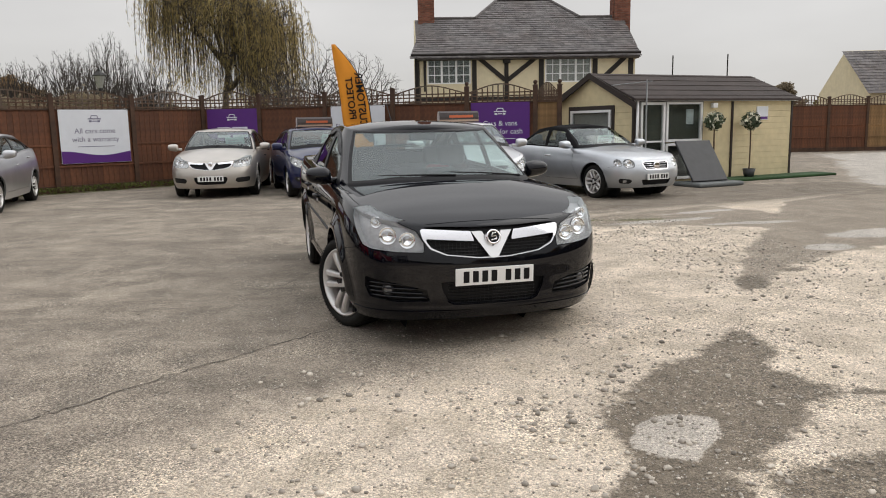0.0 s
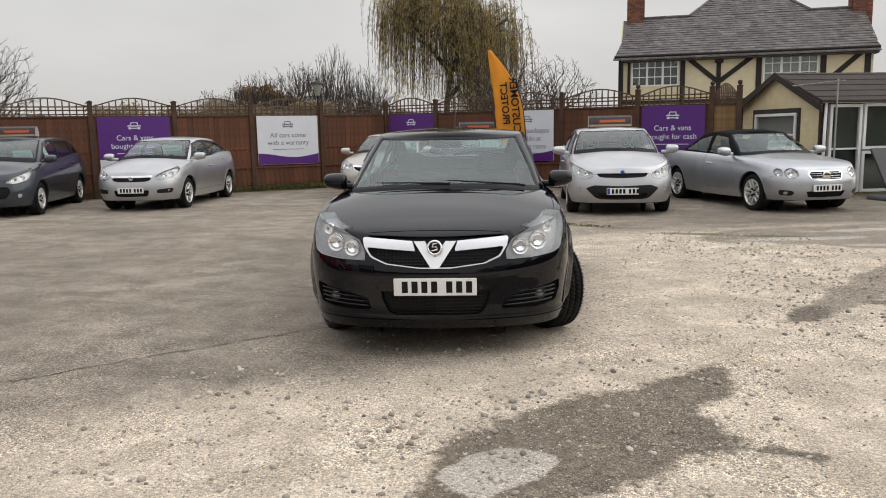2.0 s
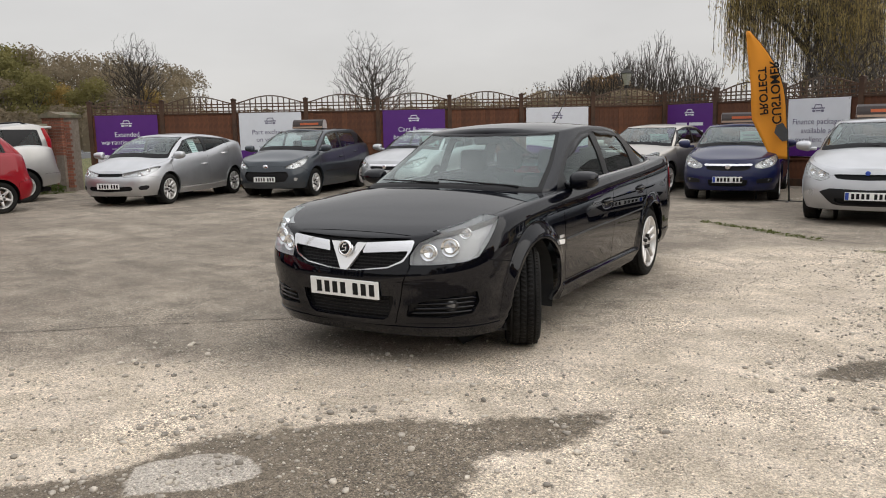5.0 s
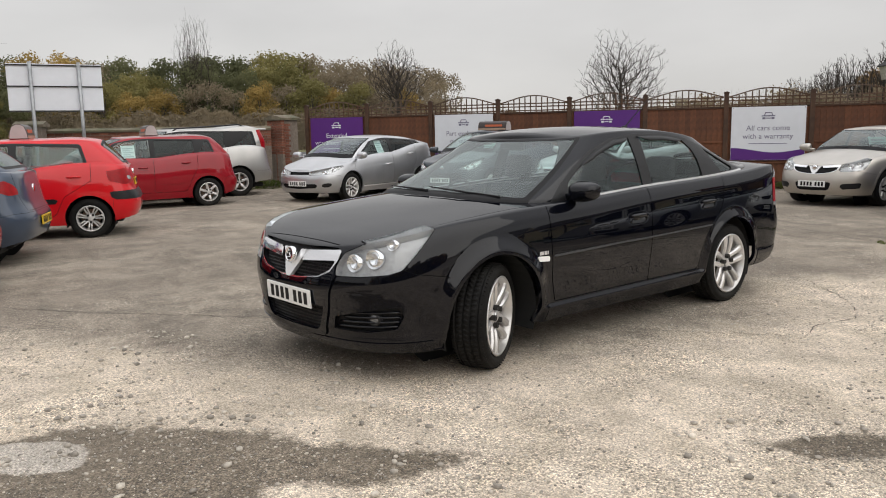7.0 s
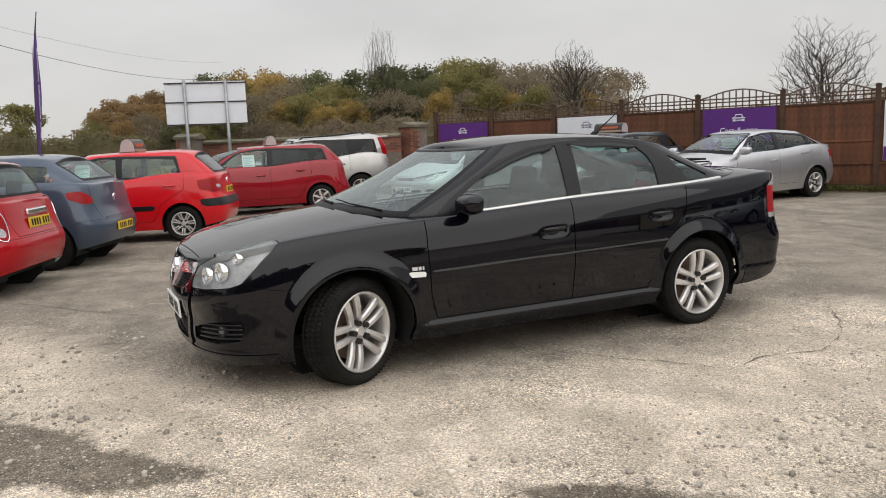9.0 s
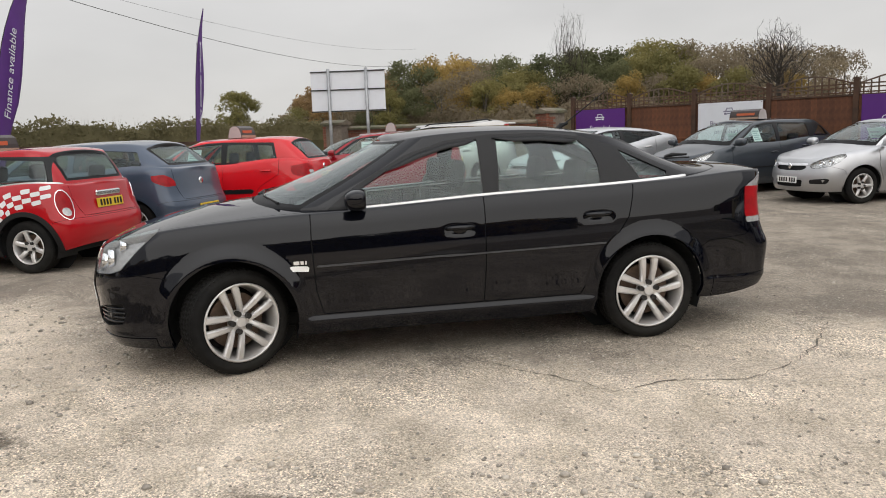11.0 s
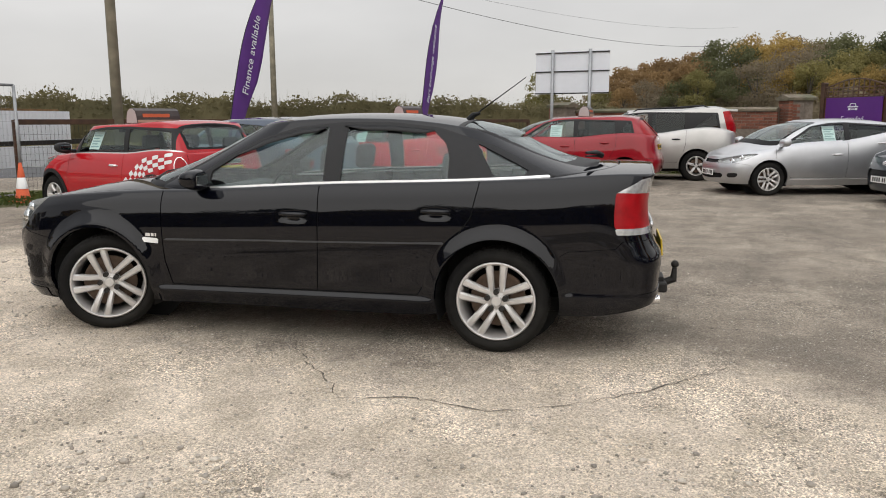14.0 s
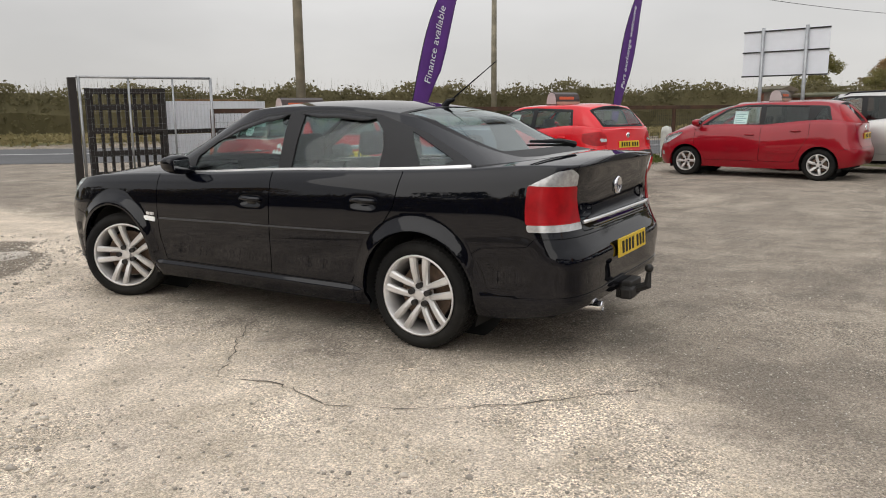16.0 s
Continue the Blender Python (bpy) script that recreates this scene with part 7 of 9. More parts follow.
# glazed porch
glazed(shed, front @ pose(0.52, 0.02, 0.08), 0.72, 1.78, (1, 2), inner=M_DIMSHEET, curtain=False)
glazed(shed, front @ pose(1.48, 0.02, 0.95), 1.12, 0.92, (1, 1), inner=M_DIMSHEET, curtain=False)
glazed(shed, front @ pose(1.48, 0.02, 0.08), 1.12, 0.84, (1, 1), inner=M_DARKSHEET, curtain=False)
bm = bmesh.new()
box(bm, 1.58, 0.020, 1.35, 1.80, 0.026, 1.70)
part("notice", bm, M_PAPER, shed)
bm = bmesh.new()
box(bm, -0.05, -0.11, SH - 0.05, SL + 0.1, -0.03, SH + 0.02, 0.01)
part("gutter", bm, M_UPVC, shed, "white gutter")
bm = bmesh.new()
tube(bm, [(0.03, -0.07, SH), (0.03, -0.05, 0.1)], 0.03, 8)
part("downpipe", bm, M_UPVC, shed, smooth=True)
rs_ = math.hypot(SD / 2 + 0.15, (SR - SH) * (SD / 2 + 0.15) / (SD / 2))
for sg, nm in ((1, "roof"), (-1, "roof")):
    bm = bmesh.new()
    y0, y1 = (-0.15, SD / 2) if sg > 0 else (SD + 0.15, SD / 2)
    z0 = SH - (SR - SH) * 0.15 / (SD / 2)
    prism(bm, [(y0, z0 + 0.02), (y1, SR + 0.02), (y1, SR + 0.07), (y0, z0 + 0.07)], -0.12, SL + 0.15, "yz")
    part(nm, bm, M_FELT, shed, "dark felt roof slope")
for k in range(5):
    bm = bmesh.new()
    q = (k + 0.6) / 5
    y, z = -0.15 + (SD / 2 + 0.15) * q, SH - 0.06 + (SR + 0.06 - SH) * q
    box(bm, -0.13, y - 0.006, z + 0.066, SL + 0.16, y + 0.006, z + 0.082)
    part("felt_lap", bm, M_FELT, shed)
for sg in (0, 1):
    bm = bmesh.new()
    a, b = ((-0.17, SH - 0.08), (SD / 2, SR + 0.08)) if sg == 0 else ((SD + 0.17, SH - 0.08), (SD / 2, SR + 0.08))
    prism(bm, [a, b, (b[0], b[1] - 0.14), (a[0], a[1] - 0.14)], -0.15, -0.11, "yz")
    part("bargeboard", bm, M_SHEDTRIM, shed)
bm = bmesh.new()
box(bm, 3.85, -0.035, 1.42, 4.25, -0.012, 1.75, 0.01)
pq = part("plaque", bm, M_WHITEPRINT, shed, "white plaque")
bm = bmesh.new()
box(bm, 3.87, -0.039, 1.44, 4.23, -0.034, 1.50)
part("band", bm, M_PURPLE, pq)
bm = bmesh.new()
box(bm, 2.30, -0.12, 1.72, 2.44, -0.01, 1.84, 0.02)
part("wall_lamp", bm, M_UPVC, shed)
ae = thing("aerial", pose(SX + 0.25, SY - 0.05, 0, 0, 0, SANG), "thin metal television aerial on a mast by the shed", "aerial")
bm = bmesh.new()
tube(bm, [(0, 0, 0), (0, 0, 2.35)], 0.018, 8)
part("mast", bm, M_GALV, ae)
bm = bmesh.new()
tube(bm, [(-0.95, 0, 2.22), (0.15, 0, 2.32)], 0.010, 6)
part("boom", bm, M_GALV, ae)
for k in range(8):
    bm = bmesh.new()
    x = -0.9 + k * 0.13
    tube(bm, [(x, -0.14, 2.225 + (x + 0.95) * 0.09), (x, 0.14, 2.225 + (x + 0.95) * 0.09)], 0.006, 5)
    part("element", bm, M_GALV, ae)
gm = thing("grass_mat", pose(SX, SY, 0, 0, 0, SANG), "strip of green artificial grass along the shed front", "mat")
bm = bmesh.new()
box(bm, 2.1, -0.75, 0, 6.0, -0.03, 0.06, 0.02)
part("strip", bm, M_GRASSMAT, gm)
M_FLOWER = mat("cream_flowers", (0.72, 0.70, 0.55), 0.8, vary=0.2, scale=30)
M_LEAF = mat("dark_leaf", (0.035, 0.055, 0.018), 0.6, vary=0.3, scale=20)


def ball_tree(x, y):
    p = thing("flower_tree", (pose(SX, SY, 0, 0, 0, SANG) @ pose(x, y, 0.06)), "small potted ball tree with cream flowers by the shed", "potted plant", "ball trees by the shed")
    bm = bmesh.new()
    lathe(bm, [(0.0, 0), (0.11, 0), (0.15, 0.2), (0.13, 0.2), (0.12, 0.16), (0.0, 0.16)], 16, "z")
    part("pot", bm, M_TRIM, p, smooth=True)
    bm = bmesh.new()
    tube(bm, [(0, 0, 0.1), (0.01, 0, 0.7), (0, 0, 1.25)], 0.018, 6)
    part("stem", bm, M_FENCEDK, p)
    for nm, mt, cnt, sz in (("foliage", M_LEAF, 170, 0.05), ("blossom", M_FLOWER, 110, 0.045)):
        bm = bmesh.new()
        rnd = random.Random(int(x * 10) + cnt)
        for k in range(cnt):
            d = Vector((rnd.gauss(0, 1), rnd.gauss(0, 1), rnd.gauss(0, 1))).normalized() * rnd.uniform(0.15, 0.23)
            o = Vector((0, 0, 1.35)) + d
            a, b = d.orthogonal().normalized() * sz, d.cross(d.orthogonal()).normalized() * sz * 0.7
            tilt = Vector((rnd.gauss(0, 0.03), rnd.gauss(0, 0.03), rnd.gauss(0, 0.03)))
            vs = [bm.verts.new(o + q) for q in (-a, b + tilt, a, -b - tilt)]
            bm.faces.new(vs)
        o = part(nm, bm, mt, p)
        o["kind"] = "stuff"


ball_tree(3.3, -0.35)
ball_tree(2.15, -0.3)
# the leaning board in its cover
lb = thing("covered_board", pose(5.72, 17.1, 0, 0, 0, 25), "tilted display board under a grey cover on a flat base", "board")
bm = bmesh.new()
box(bm, -0.50, -0.025, 0.0, 0.50, 0.025, 1.06, 0.015, Matrix.Translation((0.12, -0.22, 0.11)) @ Matrix.Rotation(radians(-35), 4, "X"))
part("board", bm, mat("grey_cover", (0.035, 0.035, 0.037), 0.5, vary=0.15, scale=5, bump=0.2, bscale=10), lb)
bm = bmesh.new()
box(bm, -0.45, -0.5, 0.0, 0.85, 0.35, 0.10, 0.04)
part("base", bm, mat("grey_base", (0.12, 0.13, 0.13), 0.5, vary=0.1), lb)

# ---- the cottage ----
HX, HY, HANG, HL, HE, HR, HDEP = -1.05, 34.6, 2.5, 9.75, 4.52, 6.38, 2.9
house = thing("cottage", pose(HX, HY, 0, 0, 0, HANG), "cream half-timbered cottage with a slate roof and brick chimneys", "house")
W1, W2 = (0.50, 2.42), (5.72, 7.78)
WZ0, WZ1 = 3.22, 4.38
bm = bmesh.new()
for x0, x1, z0, z1 in ((0, HL, 0, WZ0), (0, W1[0], WZ0, HE), (W1[1], W2[0], WZ0, HE), (W2[1], HL, WZ0, HE), (W1[0], W1[1], WZ1, HE), (W2[0], W2[1], WZ1, HE)):
    box(bm, x0, 0, z0, x1, 0.25, z1)
box(bm, 0, 0.25, 0, 0.25, 6.0, HE)
box(bm, 0.25, 5.75, 0, HL - 0.25, 6.0, HE)
part("wall", bm, M_CREAM, house)
bm = bmesh.new()
prism(bm, [(0.25, 0), (6.0, 0), (6.0, HE), (HDEP, HR - 0.05), (0.25, HE)], HL - 0.25, HL, "yz")
part("gable_wall", bm, M_CREAM, house)
bm = bmesh.new()
prism(bm, [(0.25, HE), (6.0, HE), (HDEP, HR - 0.05)], 0.0, 0.25, "yz")
part("gable_wall", bm, M_CREAM, house)
for (a, b, wd) in (((0.05, 0), (0.05, HE), 0.18), ((2.58, 0), (2.58, HE), 0.2), ((5.55, 0), (5.55, HE), 0.22), ((7.95, 0), (7.95, HE), 0.22), ((9.55, 2.2), (9.55, HE), 0.22), ((4.0, 2.2), (4.0, 4.1), 0.18),
                   ((2.66, 4.42), (3.95, 3.35), 0.19), ((5.46, 4.42), (4.05, 3.35), 0.19), ((9.45, 4.42), (8.10, 3.2), 0.2), ((0, HE - 0.06), (HL, HE - 0.06), 0.16), ((0, 2.55), (HL, 2.55), 0.16), ((0.40, 2.9), (0.40, HE), 0.12)):
    a, b = Vector((a[0], 0, a[1])), Vector((b[0], 0, b[1]))
    d = (b - a).normalized()
    s = Vector((d.z, 0, -d.x)) * wd / 2
    bm = bmesh.new()
    prism(bm, [((a + s).x, (a + s).z), ((b + s).x, (b + s).z), ((b - s).x, (b - s).z), ((a - s).x, (a - s).z)], -0.035, 0.0)
    part("timber", bm, M_TIMBER, house)
glazed(house, pose((W1[0] + W1[1]) / 2, 0.05, WZ0), W1[1] - W1[0], WZ1 - WZ0, (3, 3), inner=M_DIMSHEET, curtain=False, split=2)
glazed(house, pose((W2[0] + W2[1]) / 2, 0.05, WZ0), W2[1] - W2[0], WZ1 - WZ0, (3, 3), inner=M_CURTAIN, split=2)
bm = bmesh.new()
box(bm, 3.84, -0.14, 4.08, 4.17, 0.0, 4.33, 0.02)
part("wall_lamp", bm, M_STEELDARK, house)
bm = bmesh.new()
tube(bm, [(0.12, -0.10, HE - 0.05), (0.12, -0.06, 0)], 0.045, 8)
part("downpipe", bm, M_TIMBER, house)
bm = bmesh.new()
tube(bm, [(-0.2, -0.32, HE - 0.06), (HL + 0.15, -0.32, HE - 0.06)], 0.055, 8)
part("gutter", bm, M_TIMBER, house)


def slates(bm, x_lo, x_hi, y0, z0, y1, z1, step=0.21, seed=1):
    """Courses of single slates up a slope; x_lo and x_hi give its sides by height."""
    rnd = random.Random(seed)
    L = math.hypot(y1 - y0, z1 - z0)
    n = int(L / step)
    dy, dz = (y1 - y0) / L, (z1 - z0) / L
    for k in range(n):
        s = k * step
        lo, hi = x_lo(s / L), x_hi(s / L)
        x = lo - (0.15 if k % 2 else 0)
        while x < hi:
            a, b = max(x, lo), min(x + 0.295 + rnd.uniform(-0.008, 0.004), hi)
            if b - a > 0.04:
                lift = rnd.uniform(0.012, 0.026)
                cy, cz = y0 + dy * s, z0 + dz * s
                ey, ez = y0 + dy * min(s + step * 1.15, L), z0 + dz * min(s + step * 1.15, L)
                ny, nz = -dz * lift, dy * lift
                v = [bm.verts.new(q) for q in ((a, cy + ny, cz + nz), (b, cy + ny, cz + nz), (b, ey, ez), (a, ey, ez), (a, cy, cz), (b, cy, cz))]
                bm.faces.new(v[:4])
                bm.faces.new((v[4], v[5], v[1], v[0]))
            x += 0.30


bm = bmesh.new()
slates(bm, lambda q: -0.25 + 0.75 * q, lambda q: HL + 0.2, -0.35, HE - 0.22, HDEP, HR)
o = part("slate_cover", bm, M_SLATE_R, house, "grey slate roof")
o["kind"] = "stuff"
bm = bmesh.new()
slates(bm, lambda q: 2.9 + 1.25 * q, lambda q: 7.9 - 1.25 * q, HDEP - 0.02, HR - 0.01, HDEP + 1.75, HR + 1.10, seed=2)
o = part("upper_slate_cover", bm, M_SLATE_R, house, "grey slate roof")
o["kind"] = "stuff"
bm = bmesh.new()
prism(bm, [(-0.33, HE - 0.26), (HDEP, HR - 0.04), (HDEP + 0.1, HR - 0.04), (6.3, HE - 0.2), (6.2, HE - 0.3), (0, HE - 0.3)], 0.05, HL + 0.15, "yz")
part("roof", bm, M_SLATE_R, house)
bm = bmesh.new()
v = [bm.verts.new(q) for q in ((2.9, HDEP + 0.02, HR - 0.03), (7.9, HDEP + 0.02, HR - 0.03), (6.65, HDEP + 1.77, HR + 1.07), (4.15, HDEP + 1.77, HR + 1.07), (2.9, HDEP + 3.6, HR - 0.6), (7.9, HDEP + 3.6, HR - 0.6))]
for f in ((0, 1, 2, 3), (3, 2, 5, 4), (0, 3, 4), (1, 5, 2)):
    bm.faces.new([v[i] for i in f])
part("upper_roof", bm, M_SLATE_R, house)
bm = bmesh.new()
for a, b in (((0.5, HDEP, HR + 0.02), (2.9, HDEP, HR + 0.02)), ((7.9, HDEP, HR + 0.02), (HL + 0.2, HDEP, HR + 0.02)), ((2.9, HDEP, HR + 0.02), (4.15, HDEP + 1.75, HR + 1.12)), ((7.9, HDEP, HR + 0.02), (6.65, HDEP + 1.75, HR + 1.12)), ((4.15, HDEP + 1.75, HR + 1.12), (6.65, HDEP + 1.75, HR + 1.12))):
    tube(bm, [a, b], 0.07, 6)
part("ridge", bm, M_SLATE_R, house)
for x, z1 in ((0.20, 7.9), (HL - 0.28, 7.6)):
    bm = bmesh.new()
    box(bm, x, HDEP - 0.35, HR - 0.9, x + 0.75, HDEP + 0.35, z1)
    ch = part("chimney", bm, M_MORTAR, house, "red brick chimney")
    bme = BOARD["brick_full"]
    r = 0
    z = HR - 0.75
    while z < z1 - 0.05:
        for k in range(4):
            xx = x + k * 0.225 - (0.11 if r % 2 else 0)
            a, b = max(xx, x - 0.005), min(xx + 0.215, x + 0.755)
            if b - a > 0.04:
                link_me("brick", bme, None, ch, m=Matrix.Translation((a, HDEP - 0.365, z)) @ Matrix.Diagonal(((b - a) / 0.215, 1, 1, 1)))
        for k in range(3):
            link_me("brick", bme, None, ch, m=Matrix.Translation((x - 0.012 if x > 2 else x + 0.76, HDEP - 0.28 + k * 0.225, z)) @ Matrix.Rotation(math.pi / 2, 4, "Z") @ Matrix.Diagonal((1, 0.3 if x > 2 else 0.1, 1, 1)))
        z += 0.075
        r += 1
# a further roof to the east
h2 = thing("far_house", pose(24.2, 44, 0, 0, 0, -4), "far brick house with a grey slate roof", "house")
bm = bmesh.new()
prism(bm, [(0, 0), (7, 0), (7, 3.0), (3.5, 5.4), (0, 3.0)], 0, 8, "yz")
part("wall", bm, M_CREAM, h2)
bm = bmesh.new()
slates(bm, lambda q: -0.3, lambda q: 8.3, -0.4, 2.75, 3.5, 5.5, 0.3, 5)
o = part("roof", bm, M_SLATE_R, h2)
o["kind"] = "stuff"
# bare masts above the shed roof
for x, y in ((11.1, 37.5), (13.6, 37.2)):
    p = thing("mast", pose(x, y, 0), "thin dark metal mast behind the shed", "mast", "masts")
    bm = bmesh.new()
    tube(bm, [(0, 0, 0), (0, 0, 4.5)], 0.03, 6)
    part("shaft", bm, M_STEELDARK, p)

M_GREYLENS = mat("grey_lens", (0.16, 0.16, 0.16), 0.2, 0.3, vary=0.2, scale=40)
hero, hero_shell = build_car("black_hatchback", pose(-0.245, 7.057, 0, 0, 0, -75.7), "shiny black five-door hatchback standing with its front wheels turned", HERO, M_BLACK, group="")


def v_emblem(car, S):
    """Two chrome wings that meet low in the grille."""
    px = S.spot(U, 0.0, 0.69)[0].x
    for sg in (1, -1):
        bm = bmesh.new()
        prism(bm, [(sg * 0.135, 0.764), (sg * 0.066, 0.764), (sg * 0.0, 0.668), (sg * 0.0, 0.600), (sg * 0.024, 0.600)], px - 0.004, px + 0.024, "yz")
        for v in bm.verts:
            v.co.x -= 0.42 * (v.co.z - 0.60) - 0.012
        part("emblem_wing", bm, M_BRIGHT, car, "chrome grille wing")
    return px


def hero_details(car, S):
    """What only the near car shows: slats, lamps, badges, wipers, aerial, tow bar."""
    W = 0.90
    # grille mesh
    for y0, y1, z0, z1, step in ((0.05, 0.41, 0.618, 0.715, 0.020), (0.0, 0.34, 0.308, 0.45, 0.022)):
        for sg in (1, -1):
            bm = bmesh.new()
            z = z0
            while z < z1:
                pts = []
                for yy in np.linspace(y0, y1 - (0.05 if z0 < 0.5 else 0.05 * (z1 - z) / (z1 - z0) * 1.6), 9):
                    p, n = S.spot(U, abs(yy) * 1.02, z)
                    pts.append((p.x - 0.024, sg * yy, z))
                tube(bm, pts, 0.0035, 5)
                z += step
            yy = y0
            while yy < y1 - 0.03:
                p, n = S.spot(U, yy * 1.02, (z0 + z1) / 2)
                tube(bm, [(S.spot(U, yy * 1.02, z0)[0].x - 0.026, sg * yy, z0 + 0.06 * max(0, yy - 0.2)), (S.spot(U, yy * 1.02, z1)[0].x - 0.026, sg * yy, z1)], 0.002, 4)
                yy += 0.026
            o = part("grille_mesh", bm, M_PLASTIC, car)
            o["kind"] = "stuff"
    px = v_emblem(car, S)
    bm = bmesh.new()
    lathe(bm, [(0.0, 0.010), (0.036, 0.008), (0.038, 0.016), (0.046, 0.014), (0.050, 0.0), (0.050, -0.012)], 32, "x")
    bg = part("badge", bm, M_CHROME, car, "round chrome badge", smooth=True, m=pose(px + 0.006, 0, 0.728, 0, -10, 0))
    bm = bmesh.new()
    lathe(bm, [(0.0, 0.0125), (0.035, 0.0115)], 24, "x")
    part("badge_field", bm, M_INK, bg)
    bm = bmesh.new()
    tube(bm, [(0.014, -0.020, -0.02), (0.014, 0.018, -0.012), (0.014, 0.012, 0.006), (0.014, -0.015, 0.004), (0.014, -0.008, 0.022), (0.014, 0.015, 0.024)], [0.003, 0.006, 0.006, 0.005, 0.005, 0.002], 6)
    part("badge_figure", bm, M_CHROME, bg)
    # fog recess: slats and round lamp
    for sg in (1, -1):
        for k, z in enumerate((0.352, 0.380, 0.408, 0.436)):
            bm = bmesh.new()
            pts = []
            for u in np.linspace(0.44 + 0.025 * k, 0.85, 12):
                p, n = S.spot(U, u, z + 0.02 * (u - 0.5))
                pts.append((p.x - n.x * 0.016, sg * (p.y - n.y * 0.016), z + 0.03 * (u - 0.5)))
            tube(bm, pts, 0.0075, 6)
            part("slat", bm, M_BLACK, car, smooth=True)
        p, n = S.spot(U, 0.70, 0.402)
        bm = bmesh.new()
        lathe(bm, [(0.0, 0.006), (0.026, 0.010), (0.030, 0.016), (0.039, 0.012), (0.042, -0.02)], 24, "x")
        fg = part("fog_lamp", bm, M_PLASTIC, car, smooth=True, m=Matrix.Translation((p.x - 0.024, sg * (p.y - 0.016), 0.402)) @ Vector((n.x + 0.6, sg * n.y, 0)).to_track_quat("X", "Z").to_matrix().to_4x4())
        bm = bmesh.new()
        lathe(bm, [(0.0, 0.017), (0.018, 0.016), (0.027, 0.012)], 20, "x")
        part("lens", bm, M_GREYLENS, fg, smooth=True)
    # chrome bar, badge and lip on the tailgate
    rx = S.spot(R, 0.0, 0.80)[0].x
    bm = bmesh.new()
    pts = []
    for yy in np.linspace(-0.60, 0.60, 21):
        p, n = S.spot(R, abs(yy) * 1.02, 0.795)
        pts.append((p.x - 0.012, yy, 0.795))
    tube(bm, pts, 0.011, 8)
    part("tailgate_bar", bm, M_BRIGHT, car, "bright chrome bar", smooth=True)
    for k in range(3):
        bm = bmesh.new()
        tube(bm, [(a - 0.002, b, c - 0.035 - 0.016 * k) for a, b, c in pts[2:-2]], 0.005, 6)
        part("tailgate_rib", bm, M_BLACK, car)
    bm = bmesh.new()
    lathe(bm, [(0.0, -0.008), (0.043, -0.008), (0.050, -0.014), (0.056, 0.0)], 28, "x")
    part("tailgate_badge", bm, M_CHROME, car, "round chrome badge", smooth=True, m=pose(S.spot(R, 0.0, 0.95)[0].x - 0.002, 0, 0.95))
    # rear wiper, aerial
    bm = bmesh.new()
    tube(bm, [(-1.95, -0.05, 1.190), (-1.92, 0.10, 1.215), (-1.86, 0.42, 1.225)], [0.022, 0.016, 0.008], 8)
    tube(bm, [(-1.93, -0.02, 1.185), (-1.86, 0.46, 1.205)], [0.008, 0.006], 6)
    part("rear_wiper", bm, M_INK, car)
    bm = bmesh.new()
    tube(bm, [(-1.02, 0, 1.430), (-1.05, 0, 1.468), (-1.10, 0, 1.482)], [0.028, 0.02, 0.010], 8)
    tube(bm, [(-1.06, 0, 1.468), (-1.42, 0, 1.725)], [0.006, 0.003], 6)
    part("aerial", bm, M_INK, car)
    # tow bar and exhaust
    bm = bmesh.new()
    tube(bm, [(-2.18, 0, 0.34), (-2.38, 0, 0.30), (-2.47, 0, 0.34), (-2.475, 0, 0.42)], [0.03, 0.03, 0.028, 0.016], 10)
    bmesh.ops.create_uvsphere(bm, u_segments=14, v_segments=10, radius=0.027, matrix=Matrix.Translation((-2.475, 0, 0.445)))
    box(bm, -2.40, -0.10, 0.26, -2.30, 0.10, 0.37, 0.01)
    box(bm, -2.42, 0.05, 0.27, -2.34, 0.16, 0.34, 0.015)
    part("tow_bar", bm, M_STEELDARK, car, "black tow ball and bracket")
    for yy in (0.48,):
        bm = bmesh.new()
        tube(bm, [(-2.10, yy, 0.285), (-2.35, yy, 0.30)], 0.030, 16, False)
        tube(bm, [(-2.35, yy, 0.30), (-2.15, yy, 0.29)], 0.026, 16, True)
        part("exhaust_tip", bm, M_CHROME, car, smooth=True)
    # trim lettering, deflectors over the windows
    UP = np.array([a for a in S.A if a[9] > 0.9 and 1.10 < a[2] < 1.43 and a[1] > 0.45])
    for sg in (1, -1):
        bm = bmesh.new()
        for k, (x0, x1) in enumerate(((1.02, 0.985), (0.978, 0.958), (0.950, 0.94))):
            box(bm, x1, sg * 0.898, 0.668, x0, sg * 0.904, 0.690)
        part("trim_badge", bm, M_BRIGHT, car)
        for xs in (np.linspace(0.42, -0.19, 12), np.linspace(-0.32, -0.92, 12)):
            bm = bmesh.new()
            rows = []
            for i, x in enumerate(xs):
                drop = -0.034 * min(1.0, (i + 0.3) / 3, (len(xs) - i - 0.4) / 2)
                zt = float(np.interp(x, [-0.92, -0.65, -0.34, -0.02, 0.22, 0.42], [1.374, 1.400, 1.402, 1.376, 1.308, 1.206]))
                pair = []
                for dz, out in ((0.0, 0.002), (drop, 0.012)):
                    near = UP[np.abs(UP[:, 0] - x) < 0.06]
                    y = float(np.polyval(np.polyfit(near[:, 2], near[:, 1], 2), zt + dz))
                    pair.append(bm.verts.new((x, sg * (y + out), zt + dz)))
                rows.append(pair)
            for a, b in zip(rows, rows[1:]):
                bm.faces.new((a[0], a[1], b[1], b[0]))
            o = part("wind_deflector", bm, M_PLASTIC, car, smooth=True)
